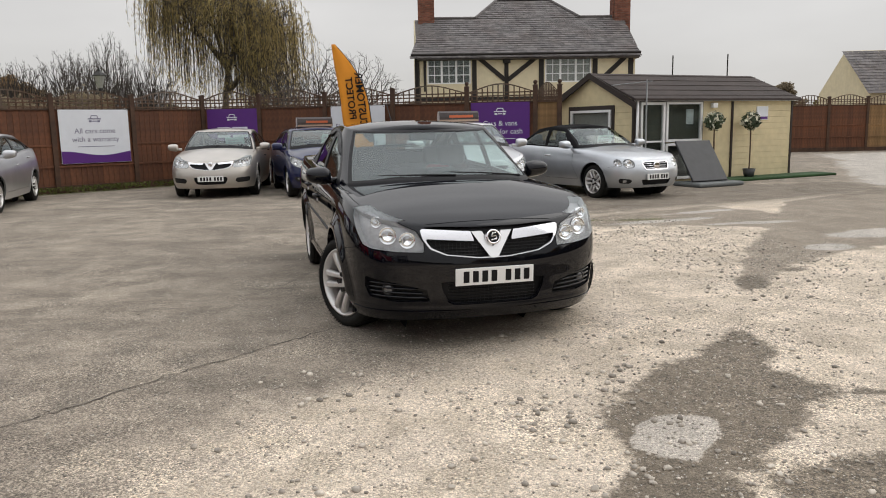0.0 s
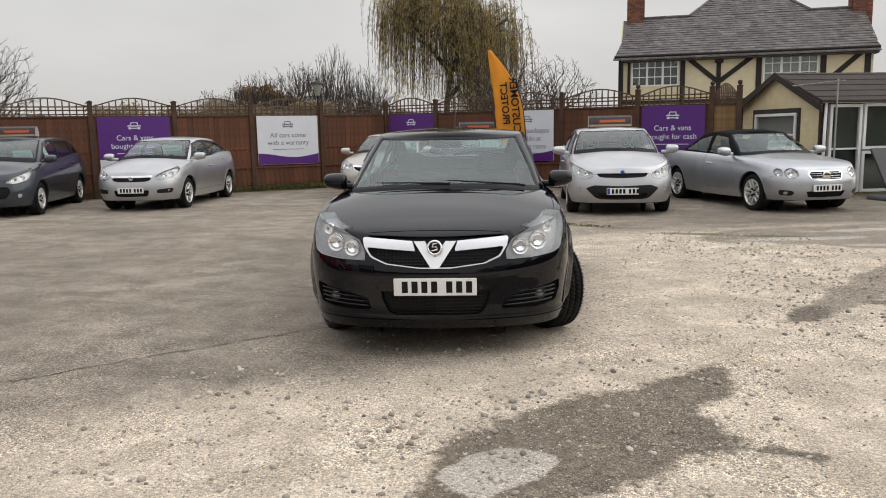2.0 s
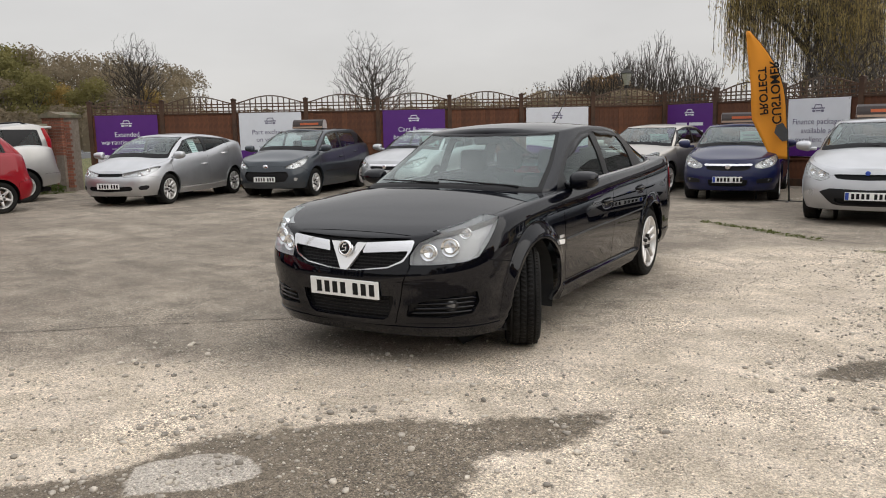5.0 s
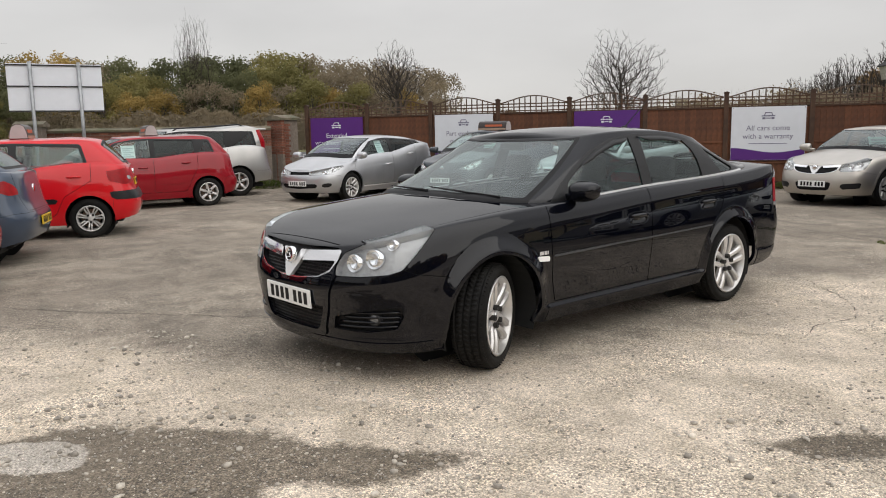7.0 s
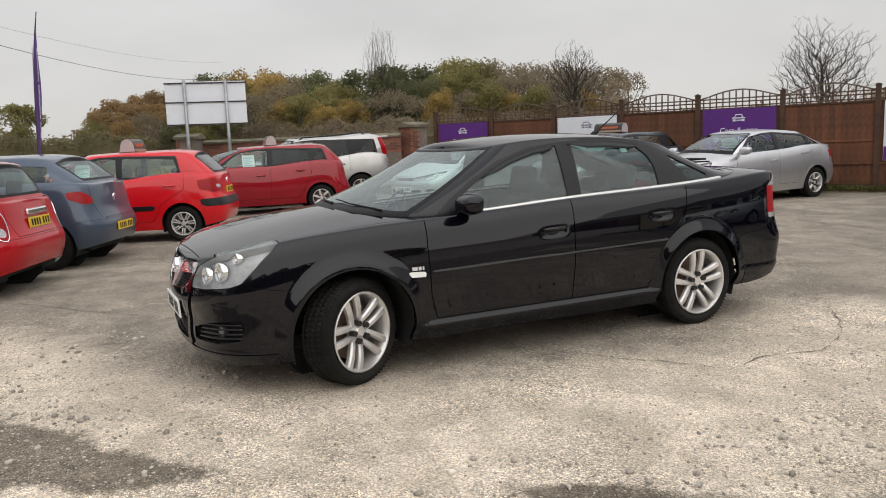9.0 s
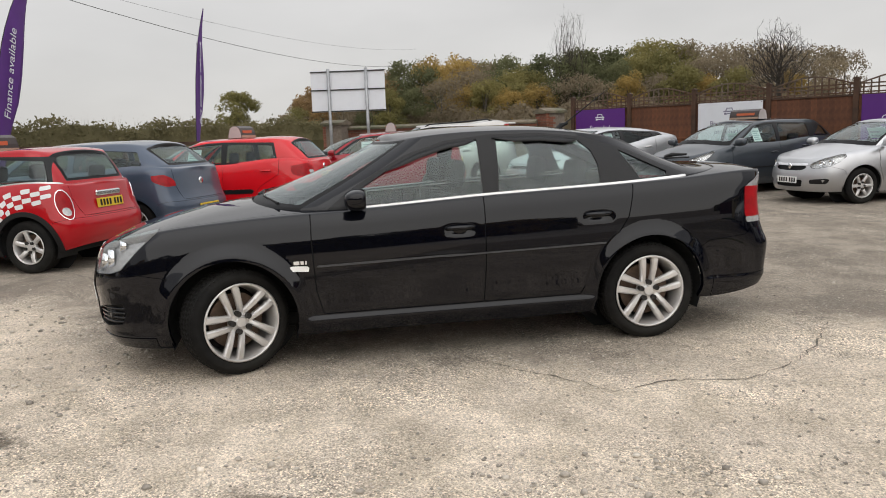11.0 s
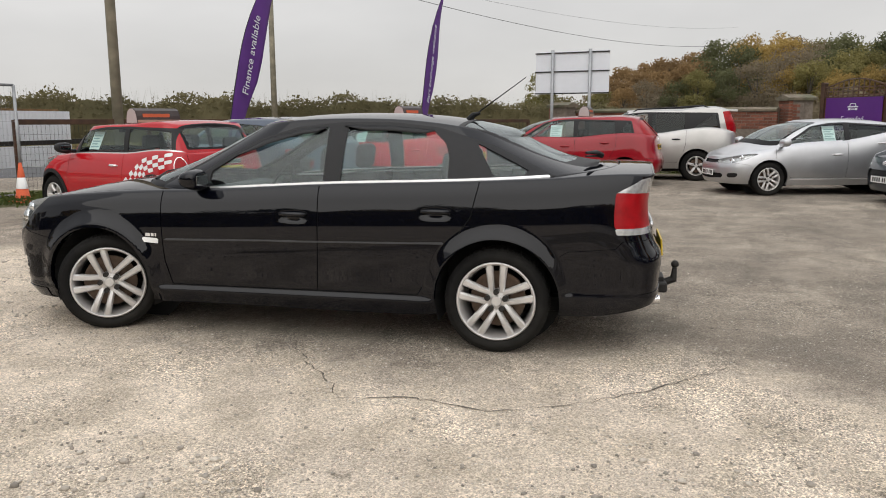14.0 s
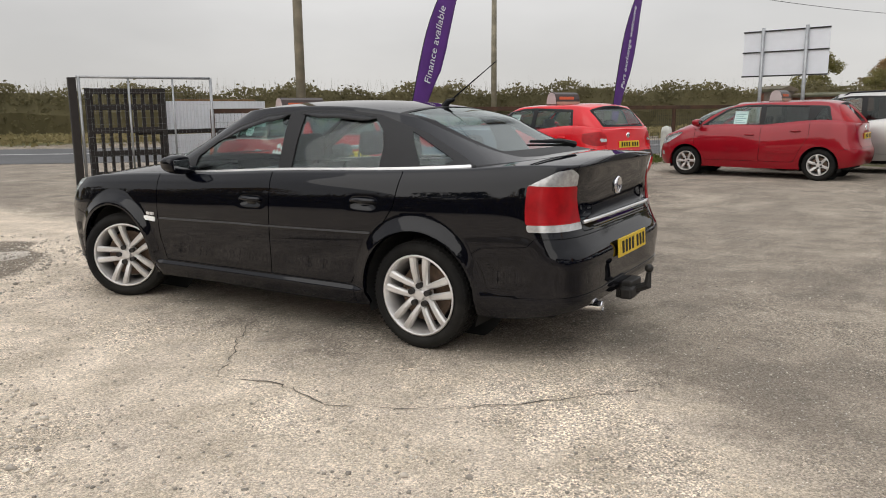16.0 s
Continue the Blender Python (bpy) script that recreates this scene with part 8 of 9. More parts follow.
            o.modifiers.new("thickness", "SOLIDIFY").thickness = 0.003


hero_details(hero, hero_shell)

SIGN = (-0.15, 0.80)
M_SOFT = mat("black_soft_top", (0.010, 0.010, 0.011), 0.9, vary=0.2, scale=30, bump=0.2, bscale=300, spec=0.1)
CHECKS = []


def check_band(q, r):
    """A band that climbs from the sill behind the door and bends back along the waist."""
    def mid(v):
        return np.array([np.interp(v, [0, 0.38, 0.72, 1], [-0.40, -0.74, -1.06, -1.56]), np.interp(v, [0, 0.38, 0.72, 1], [0.24, 0.57, 0.83, 0.92])])
    d = mid(min(q + 0.12, 1)) - mid(max(q - 0.12, 0))
    d /= np.linalg.norm(d)
    c = mid(q) + np.array([d[1], -d[0]]) * r * 0.32 * (1 - 0.42 * q)
    return float(c[0]), float(c[1])


for k_ in range(16):
    for j_ in range(4):
        if (k_ + j_) % 2 == 0:
            CHECKS.append([check_band((k_ + dk) / 16, (j_ + dj) / 4 - 0.5) for dk, dj in ((0, 0), (1, 0), (1, 1), (0, 1))])
BULB = [(0.62, 0.72, 0.05), (0.78, 0.75, 0.045)]
C_VEC = family(0.90, 2.70, 2.28, -2.31, 0.72, 1.28, 1.03, 0.96, 1.06, 1.46, 0.40, -1.00, -1.85, -0.2, -1.2, tyre=0.32, rim=0.21, wheel="seven", bulbs=BULB, bonnet_end=2.15,
               front_cuts=[c for c in HERO["front_cuts"] if c[0] not in ("shield", "fog")] + [("black", U, [(0.50, 0.33), (0.50, 0.43), (0.86, 0.45), (0.82, 0.35)])], cards=[(1.10, 0.55, 0.30, (0.42, 0.16))])
C_FOC = family(0.91, 2.64, 2.20, -2.14, 0.76, 1.28, 1.06, 0.99, 1.10, 1.50, 0.42, -1.25, -1.85, -0.2, -1.15, tyre=0.315, rim=0.20, wheel="seven", euro=True, roof_sign=SIGN, front_cuts=FACE_B, bulbs=BULB, mirror_paint=M_SILVER, handle_paint=M_SILVER, lip=0.03)
C_CLK = family(0.87, 2.715, 2.21, -2.44, 0.70, 1.02, 0.97, 0.92, 0.98, 1.40, 0.25, -0.85, -1.50, -0.25, None, tyre=0.315, rim=0.225, wheel="twin5", front_cuts=FACE_C, bulbs=[(0.58, 0.665, 0.07), (0.79, 0.68, 0.05)],
               cabin_paint=M_SOFT, roof_paint=M_SOFT, dlo_paint=M_SOFT, handle_paint=M_BRIGHT, lip=0.02, bars=[(0.58, 0.25, 0.006), (0.62, 0.27, 0.006), (0.66, 0.28, 0.006)], bars_bright=True, mirror_paint=M_STEEL, cards=[(1.04, 0.38, 0.25, (0.38, 0.15))])
C_AST = family(0.88, 2.614, 2.15, -2.10, 0.74, 1.28, 1.03, 0.96, 1.08, 1.46, 0.40, -1.15, -1.80, -0.2, -1.15, tyre=0.31, rim=0.205, wheel="six", front_cuts=FACE_A, bulbs=BULB, rear_cuts=REAR_A, mirror_paint=M_SILVER, handle_paint=M_SILVER, lip=0.03, cards=[(1.10, 0.50, 0.25, (0.42, 0.2))])
C_BLA = dict(C_AST, mirror_paint=M_NAVY, handle_paint=M_NAVY, wheel="five", roof_sign=SIGN, euro=True, cards=[(1.10, 0.50, 0.25, (0.42, 0.2))])
C_307 = family(0.88, 2.708, 2.16, -2.26, 0.76, 1.42, 1.05, 0.98, 1.08, 1.53, 0.35, -1.65, -2.05, -0.2, -1.15, tyre=0.315, rim=0.20, wheel="cover", roof_sign=SIGN, front_cuts=FACE_D, bulbs=BULB, mirror_paint=M_SLATE, handle_paint=M_SLATE, lip=0.03,
               side_cuts=[("strip", [(0.90, 0.52), (0.90, 0.56), (-0.95, 0.56), (-0.95, 0.52)])], cards=[(1.10, 0.5, 0.3, (0.36, 0.15))], side_cards=[(0.30, 1.06, (0.22, 0.30))])
C_CIV = family(0.885, 2.635, 2.15, -2.10, 0.68, 1.48, 0.98, 0.92, 1.13, 1.46, 0.42, -1.25, -2.00, -0.2, -1.1, dlo_end=-1.52, dlo_top_end=-1.25, tyre=0.315, rim=0.215, wheel="twin5", front_cuts=FACE_E, bulbs=[(0.62, 0.68, 0.05), (0.8, 0.72, 0.045)], mirror_paint=M_SILVER, handle_paint=M_BRIGHT, lip=0.03,
               side_cuts=[("strip", [(0.90, 0.30), (0.90, 0.325), (-0.95, 0.345), (-0.95, 0.32)])], strip_paint=M_BRIGHT, side_cards=[(0.10, 1.03, (0.24, 0.32))], privacy=(1, 2))
C_XTR = family(0.885, 2.625, 2.16, -2.30, 0.88, 1.20, 1.12, 1.05, 1.12, 1.70, 0.40, -2.02, -2.20, -0.2, -1.05, cabin_plan=(8, 2.6, 16, 5.5), tyre=0.355, rim=0.225, wheel="five", low=0.28, privacy=(1, 2), drop=0.02, roof_w=0.80, plate_r=0.80, rear_glass=M_GLASSD,
               cabin_cuts=[("tail", [(-2.00, 1.06), (-2.5, 1.06), (-2.5, 1.66), (-1.84, 1.63)])], lip=0.05, lip_out=0.012, side_cuts=[("strip", [(0.85, 0.60), (0.85, 0.66), (-0.92, 0.66), (-0.92, 0.60)])], strip_paint=M_OFFROAD, dlo_end=-1.84, dlo_top_end=-1.74, roof_rails=True)
C_NOTE = family(0.845, 2.60, 2.05, -2.03, 0.76, 1.42, 1.06, 1.00, 1.08, 1.53, 0.45, -1.55, -1.88, -0.2, -1.1, tyre=0.30, rim=0.20, wheel="six", privacy=(1, 2), drop=0.03, roof_w=0.74, front_cuts=FACE_B, rear_glass=M_GLASSD, plate_r=0.85,
                cabin_cuts=[("tail", [(-1.74, 1.00), (-2.4, 1.00), (-2.4, 1.45), (-1.52, 1.44)])], side_cuts=[("strip", [(0.85, 0.50), (0.85, 0.53), (-0.90, 0.53), (-0.90, 0.50)])], strip_paint=M_DKRED, mirror_paint=M_DKRED, handle_paint=M_DKRED, roof_sign=(-0.3, 0.6), side_cards=[(0.25, 1.05, (0.26, 0.30))], dlo_end=-1.50, dlo_top_end=-1.40)
C_GETZ = family(0.83, 2.455, 1.90, -1.93, 0.76, 1.22, 1.06, 0.98, 1.05, 1.49, 0.40, -1.45, -1.78, -0.25, -1.28, tyre=0.29, dlo_end=-1.26, dlo_top_end=-1.16, rim=0.19, wheel="twin7", drop=0.03, roof_w=0.74, rear_cuts=REAR_A, front_cuts=FACE_B, plate_r=0.80, roof_sign=(-0.3, 0.62), mirror_paint=M_RED, handle_paint=M_RED, lip=0.03,
                side_cuts=[("strip", [(0.80, 0.52), (0.80, 0.60), (-0.82, 0.60), (-0.82, 0.52)]), ("guard", [(-1.55, 0.56), (-1.52, 0.68), (-2.2, 0.70), (-2.2, 0.56)])], emits=[("guard", "bumper_guard", M_PLASTIC, 0.006, 0.02, "each")], dlo_paint=M_PLASTIC, side_cards=[(0.35, 1.03, (0.24, 0.30))])
C_CLIO = family(0.86, 2.575, 2.03, -1.97, 0.76, 1.35, 1.05, 0.98, 1.08, 1.49, 0.42, -1.40, -1.78, -0.25, None, tyre=0.31, rim=0.205, wheel="ten", drop=0.035, rear_cuts=REAR_CLIO, front_cuts=FACE_B, plate_r=0.50, mirror_paint=M_CLIO, handle_paint=M_CLIO, lip=0.035, lip_out=0.008, dlo_paint=M_CLIO)
C_MINI = family(0.84, 2.467, 1.85, -1.85, 0.80, 1.05, 1.00, 0.95, 1.00, 1.42, 0.52, -1.45, -1.66, -0.55, None, tyre=0.305, rim=0.195, wheel="six", drop=0.0, roof_w=0.80, rear_cuts=REAR_MINI, front_cuts=FACE_B, plate_r=0.76, grid=(330, 54), roof_crown=0.03, lip_paint=M_PLASTIC, lip=0.055, lip_out=0.012,
                side_cuts=[("sill", [(0.80, 0.1), (0.80, 0.27), (-0.82, 0.27), (-0.82, 0.1)])], chrome_belt=(0.75, -1.62, 0.018), decals=CHECKS, roof_sign=(-0.2, 0.75), mirror_paint=M_PLASTIC, handle_paint=M_BRIGHT, dlo_paint=M_PLASTIC, dlo_end=-1.55, dlo_top_end=-1.46,
                rear_line=[(0.25, -1.78), (0.42, -1.85), (0.58, -1.85), (0.68, -1.80), (0.9, -1.74), (1.05, -1.70)], side_cards=[(0.28, 1.02, (0.24, 0.28))])


def stand(name, spec, front, head, label, pnt, group="cars for sale"):
    """front: the middle of the front axle on the ground; head: the way it faces, in degrees."""
    h = radians(head)
    x, y = front[0] - math.cos(h) * spec["wb"] / 2, front[1] - math.sin(h) * spec["wb"] / 2
    return build_car(name, pose(x, y, 0, 0, 0, head), label, spec, pnt, group=group)


def round_badge(car, S, col, z, r, material):
    p, n = S.spot(col, 0.0, z)
    bm = bmesh.new()
    lathe(bm, [(0.0, 0.010), (r * 0.8, 0.010), (r, 0.006), (r, -0.01)], 20, "x")
    part("badge", bm, material, car, smooth=True, m=pose(p.x, 0, z, 0, 0, 0 if col == U else 180))


c, S_ = stand("beige_hatchback", C_VEC, (-4.9, 16.9), -83, "champagne silver hatchback parked nose-out by the fence", M_BEIGE)
v_emblem(c, S_)
round_badge(c, S_, U, 0.715, 0.045, M_CHROME)
c, S_ = stand("silver_hatchback", C_FOC, (0.63, 14.3), -79, "bright silver five-door hatchback with a roof sign", M_SILVER)
round_badge(c, S_, U, 0.73, 0.034, M_PLATEBLUE)
c, S_ = stand("silver_convertible", C_CLK, (3.63, 15.13), -62, "silver convertible with its black soft top closed", M_STEEL)
round_badge(c, S_, U, 0.62, 0.075, M_CHROME)
c, S_ = stand("silver_hatchback", C_AST, (-8.85, 13.75), -75, "light silver five-door hatchback with a price card", M_SILVER)
round_badge(c, S_, U, 0.655, 0.05, M_CHROME)
c, S_ = stand("blue_hatchback", C_BLA, (-2.45, 16.5), -72, "dark navy blue hatchback with a roof sign", M_NAVY)
round_badge(c, S_, U, 0.655, 0.05, M_CHROME)
c, S_ = stand("grey_estate", C_307, (-10.95, 11.9), -62, "slate grey family estate car with a roof sign", M_SLATE)
round_badge(c, S_, U, 0.68, 0.06, M_CHROME)
stand("silver_coupe", C_CIV, (-12.05, 8.95), -60, "silver wedge-shaped hatchback with a sloping tail", M_SILVER)
c, S_ = stand("red_hatchback", C_NOTE, (-12.7, 3.75), -84, "deep red tall hatchback with tinted rear windows", M_DKRED)
round_badge(c, S_, R, 1.0, 0.05, M_CHROME)
stand("silver_offroader", C_XTR, (-15.0, 4.85), -82, "pale silver off-road car with tall red rear lamps", M_OFFROAD)
c, S_ = stand("red_hatchback", C_GETZ, (-8.7, 1.6), -97, "bright red small hatchback with a roof sign", M_RED)
round_badge(c, S_, R, 0.95, 0.045, M_CHROME)
c, S_ = stand("blue_hatchback", C_CLIO, (-6.35, 0.17), -100, "steel blue three-door hatchback parked nose to the verge", M_CLIO)
round_badge(c, S_, R, 0.88, 0.05, M_CHROME)
c, S_ = stand("red_hatchback", C_MINI, (-4.1, -0.1), -97, "red compact hatchback with white chequered side stripes", M_MINIRED)
p_, n_ = S_.spot(R, 0, 0.86)
bm = bmesh.new()
box(bm, -0.02, -0.24, -0.035, 0.02, 0.24, 0.035, 0.018)
part("boot_handle", bm, M_CHROME, c, "chrome tailgate handle", m=pose(p_.x - 0.012, 0, 0.875))



# ---- trees, hedge, woods ----
def leafmat(name, c1, c2, rough=0.8):
    m = bpy.data.materials.new(name)
    m.use_nodes = True
    N, L = m.node_tree.nodes, m.node_tree.links
    b = N["Principled BSDF"]
    b.inputs["Roughness"].default_value = rough
    b.inputs["Specular IOR Level"].default_value = 0.2
    g, r, tc, n = N.new("ShaderNodeNewGeometry"), N.new("ShaderNodeValToRGB"), N.new("ShaderNodeTexCoord"), N.new("ShaderNodeTexNoise")
    oi = N.new("ShaderNodeObjectInfo")
    n.inputs["Scale"].default_value = 0.35
    L.new(tc.outputs["Object"], n.inputs["Vector"])
    a = N.new("ShaderNodeMath")
    a.operation = "MULTIPLY_ADD"
    L.new(g.outputs["Random Per Island"], a.inputs[0])
    a.inputs[1].default_value = 0.35
    L.new(n.outputs["Fac"], a.inputs[2])
    s = N.new("ShaderNodeMath")
    s.operation = "MULTIPLY_ADD"
    L.new(oi.outputs["Random"], s.inputs[0])
    s.inputs[1].default_value = 0.5
    L.new(a.outputs[0], s.inputs[2])
    d = N.new("ShaderNodeMath")
    d.operation = "SUBTRACT"
    L.new(s.outputs[0], d.inputs[0])
    d.inputs[1].default_value = 0.5
    r.color_ramp.elements[0].color, r.color_ramp.elements[1].color = (*c1, 1), (*c2, 1)
    L.new(d.outputs[0], r.inputs[0])
    L.new(r.outputs[0], b.inputs["Base Color"])
    tl, mx = N.new("ShaderNodeBsdfTranslucent"), N.new("ShaderNodeMixShader")
    mx.inputs[0].default_value = 0.5
    L.new(r.outputs[0], tl.inputs["Color"])
    L.new(b.outputs[0], mx.inputs[1])
    L.new(tl.outputs[0], mx.inputs[2])
    L.new(mx.outputs[0], N["Material Output"].inputs["Surface"])
    return m


M_BARK = mat("bark", (0.095, 0.080, 0.062), 0.9, vary=0.3, scale=6, bump=0.4, bscale=25, second=(0.06, 0.052, 0.042))
M_TWIG = mat("twig", (0.060, 0.049, 0.041), 0.9, vary=0.3, scale=3)
M_GREENLEAF = leafmat("evergreen_leaf", (0.095, 0.105, 0.055), (0.20, 0.20, 0.10))
M_RUSTLEAF = leafmat("autumn_leaf", (0.22, 0.145, 0.075), (0.38, 0.25, 0.115))
M_GOLDLEAF = leafmat("golden_leaf", (0.26, 0.185, 0.065), (0.52, 0.37, 0.13))
M_BROWNLEAF = leafmat("brown_leaf", (0.20, 0.165, 0.115), (0.34, 0.275, 0.185))
M_OLIVELEAF = leafmat("olive_leaf", (0.16, 0.15, 0.06), (0.32, 0.28, 0.11))
M_GRASSLEAF = leafmat("grass_blade", (0.060, 0.085, 0.022), (0.16, 0.17, 0.05))
M_HEDGE = leafmat("hedge_leaf", (0.13, 0.117, 0.062), (0.32, 0.275, 0.145))
M_WILLOW = leafmat("willow_leaf", (0.30, 0.225, 0.085), (0.58, 0.46, 0.20))
M_REEDS = leafmat("dry_grass", (0.15, 0.13, 0.055), (0.32, 0.27, 0.14))


def grow(V, F, base, way, length, radius, depth, rnd, spread=0.5, up=0.15, sides=5, tips=None, segs=3, kids=(3, 4), shrink=0.68):
    """Limbs that fork and thin out; twigs end as thin blades."""
    p, d = Vector(base), Vector(way).normalized()
    rings = []
    for k in range(segs + 1):
        a = d.orthogonal().normalized()
        b = d.cross(a)
        r = radius * (1 - 0.55 * k / segs)
        n = len(V)
        ns = sides if depth > 1 else 3
        for i in range(ns):
            t = 2 * math.pi * i / ns
            V.append((p + r * (math.cos(t) * a + math.sin(t) * b))[:])
        rings.append((n, ns))
        if k < segs:
            p = p + d * (length / segs)
            d = (d + Vector((rnd.gauss(0, 0.13), rnd.gauss(0, 0.13), rnd.gauss(0, 0.10) + up * 0.35))).normalized()
            if depth > 0 and k >= 1:
                for _ in range(1 if depth > 2 else rnd.choice((1, 2))):
                    side = Vector((rnd.gauss(0, 1), rnd.gauss(0, 1), rnd.gauss(0, 0.5))).normalized()
                    grow(V, F, p, d * (1 - spread) + side * spread + Vector((0, 0, up)), length * shrink * rnd.uniform(0.7, 1.05), r * 0.62, depth - 1, rnd, spread, up, sides, tips, segs, kids, shrink)
    for (a, n1), (b, n2) in zip(rings, rings[1:]):
        for i in range(n1):
            F.append((a + i, a + (i + 1) % n1, b + (i + 1) % n1, b + i))
    if depth > 0:
        for _ in range(rnd.choice(kids)):
            side = Vector((rnd.gauss(0, 1), rnd.gauss(0, 1), rnd.gauss(0, 0.4))).normalized()
            grow(V, F, p, d * (1 - spread) + side * spread + Vector((0, 0, up)), length * shrink * rnd.uniform(0.8, 1.1), radius * 0.5, depth - 1, rnd, spread, up, sides, tips, segs, kids, shrink)
    elif tips is not None:
        tips.append(p.copy())


def bare_tree(name, x, y, h, seed, label, low=0.25, wide=0.45, group="bare trees", count=1200, tip=0.010, stems=1, twigs=3, outer=0.55):
    """A leafless crown: each twig's point joins the limb that reaches it by the shortest way."""
    rg = np.random.default_rng(seed)
    p = thing(name, pose(x, y, 0, 0, 0, seed * 50), label, "tree", group)
    zc_, rz, rx_ = h * (1 + low) / 2, h * (1 - low) / 2, h * wide
    d = rg.normal(0, 1, (count, 3))
    d /= np.linalg.norm(d, axis=1, keepdims=True)
    lump = 1 + 0.16 * np.sin(d[:, 0] * 5 + seed) * np.cos(d[:, 1] * 4 + seed * 2) + 0.10 * np.sin(d[:, 2] * 7 + d[:, 0] * 3)
    rad = (rg.random(count) ** (1 - outer)) * lump
    pts = d * rad[:, None] * (rx_, rx_, rz) + (0, 0, zc_)
    pts[:, :2] *= np.clip(0.45 + 0.9 * (pts[:, 2:3] - h * low) / (h * 0.35), 0.45, 1)
    pos, par, run = [np.zeros(3)], [0], [0.0]
    for k in range(stems):
        last = 0
        top = np.array([*(rg.normal(0, 0.10 * h, 2) if stems > 1 else rg.normal(0, 0.01 * h, 2)), h * (0.60 if stems == 1 else max(0.12, low + 0.06))])
        for q in np.linspace(0.1, 1, 10 if stems == 1 else 4):
            pos.append(top * (q, q, q) + rg.normal(0, 0.006 * h, 3) * (1, 1, 0)), par.append(last), run.append(np.linalg.norm(top) * q)
            last = len(pos) - 1
    start = np.array([0, 0, h * (low + 0.06)])
    P = np.zeros((count + len(pos), 3))
    G = np.zeros(count + len(pos))
    n = len(pos)
    P[:n], G[:n] = pos, run
    for v in pts[np.argsort(np.linalg.norm(pts - start, axis=1))]:
        gap = np.linalg.norm(P[:n] - v, axis=1)
        i = int(np.argmin(gap + (0.45 if stems == 1 else 0.8) * G[:n] + 0.9 * np.maximum(0, P[:n, 2] - v[2] + 0.02 * h) + 50 * (P[:n, 2] < h * low * 0.5)))
        P[n], G[n] = v * 0.88 + P[i] * 0.12, G[i] + gap[i]
        par.append(i)
        n += 1
    load = np.ones(n)
    for i in range(n - 1, 0, -1):
        load[par[i]] += load[i]
    rr = tip * load ** 0.46
    V, F = [], []

    def spar(a, b, ra, rb):
        w = b - a
        L = np.linalg.norm(w)
        if L < 1e-4:
            return
        w = w / L
        u = np.cross(w, (0.3, 0.9, 0.1))
        u /= np.linalg.norm(u)
        t = np.cross(w, u)
        ns = 6 if ra > 0.05 else 3
        n0 = len(V)
        for c, r in ((a, ra), (b, rb)):
            for j in range(ns):
                g_ = 2 * math.pi * j / ns
                V.append(tuple(c + r * (math.cos(g_) * u + math.sin(g_) * t)))
        for j in range(ns):
            F.append((n0 + j, n0 + (j + 1) % ns, n0 + ns + (j + 1) % ns, n0 + ns + j))
    for i in range(1, n):
        mid = (P[i] + P[par[i]]) / 2 + rg.normal(0, 0.05, 3) * np.linalg.norm(P[i] - P[par[i]])
        ra = min(rr[par[i]], rr[i] * 1.5)
        spar(P[par[i]], mid, ra, (ra + rr[i]) / 2)
        spar(mid, P[i], (ra + rr[i]) / 2, rr[i])
        if load[i] < 3:
            way = P[i] - P[par[i]]
            way /= max(np.linalg.norm(way), 1e-6)
            for _ in range(twigs):
                q = way + rg.normal(0, 0.55, 3) + (0, 0, 0.15)
                spar(P[i], P[i] + q / np.linalg.norm(q) * h * rg.uniform(0.02, 0.055), tip * 0.8, tip * 0.35)
    o = link_me("branchwork", mesh("branchwork", V, F), M_TWIG, p)
    o["kind"] = "stuff"
    bm = bmesh.new()
    r1 = float(rr[1])
    tube(bm, [(0, 0, -0.1), (0, 0, h * 0.04), tuple(float(c) for c in P[1])], [r1 * 1.7, r1 * 1.2, r1 * 1.02], 10)
    part("trunk", bm, M_BARK, p, smooth=True)
    return p


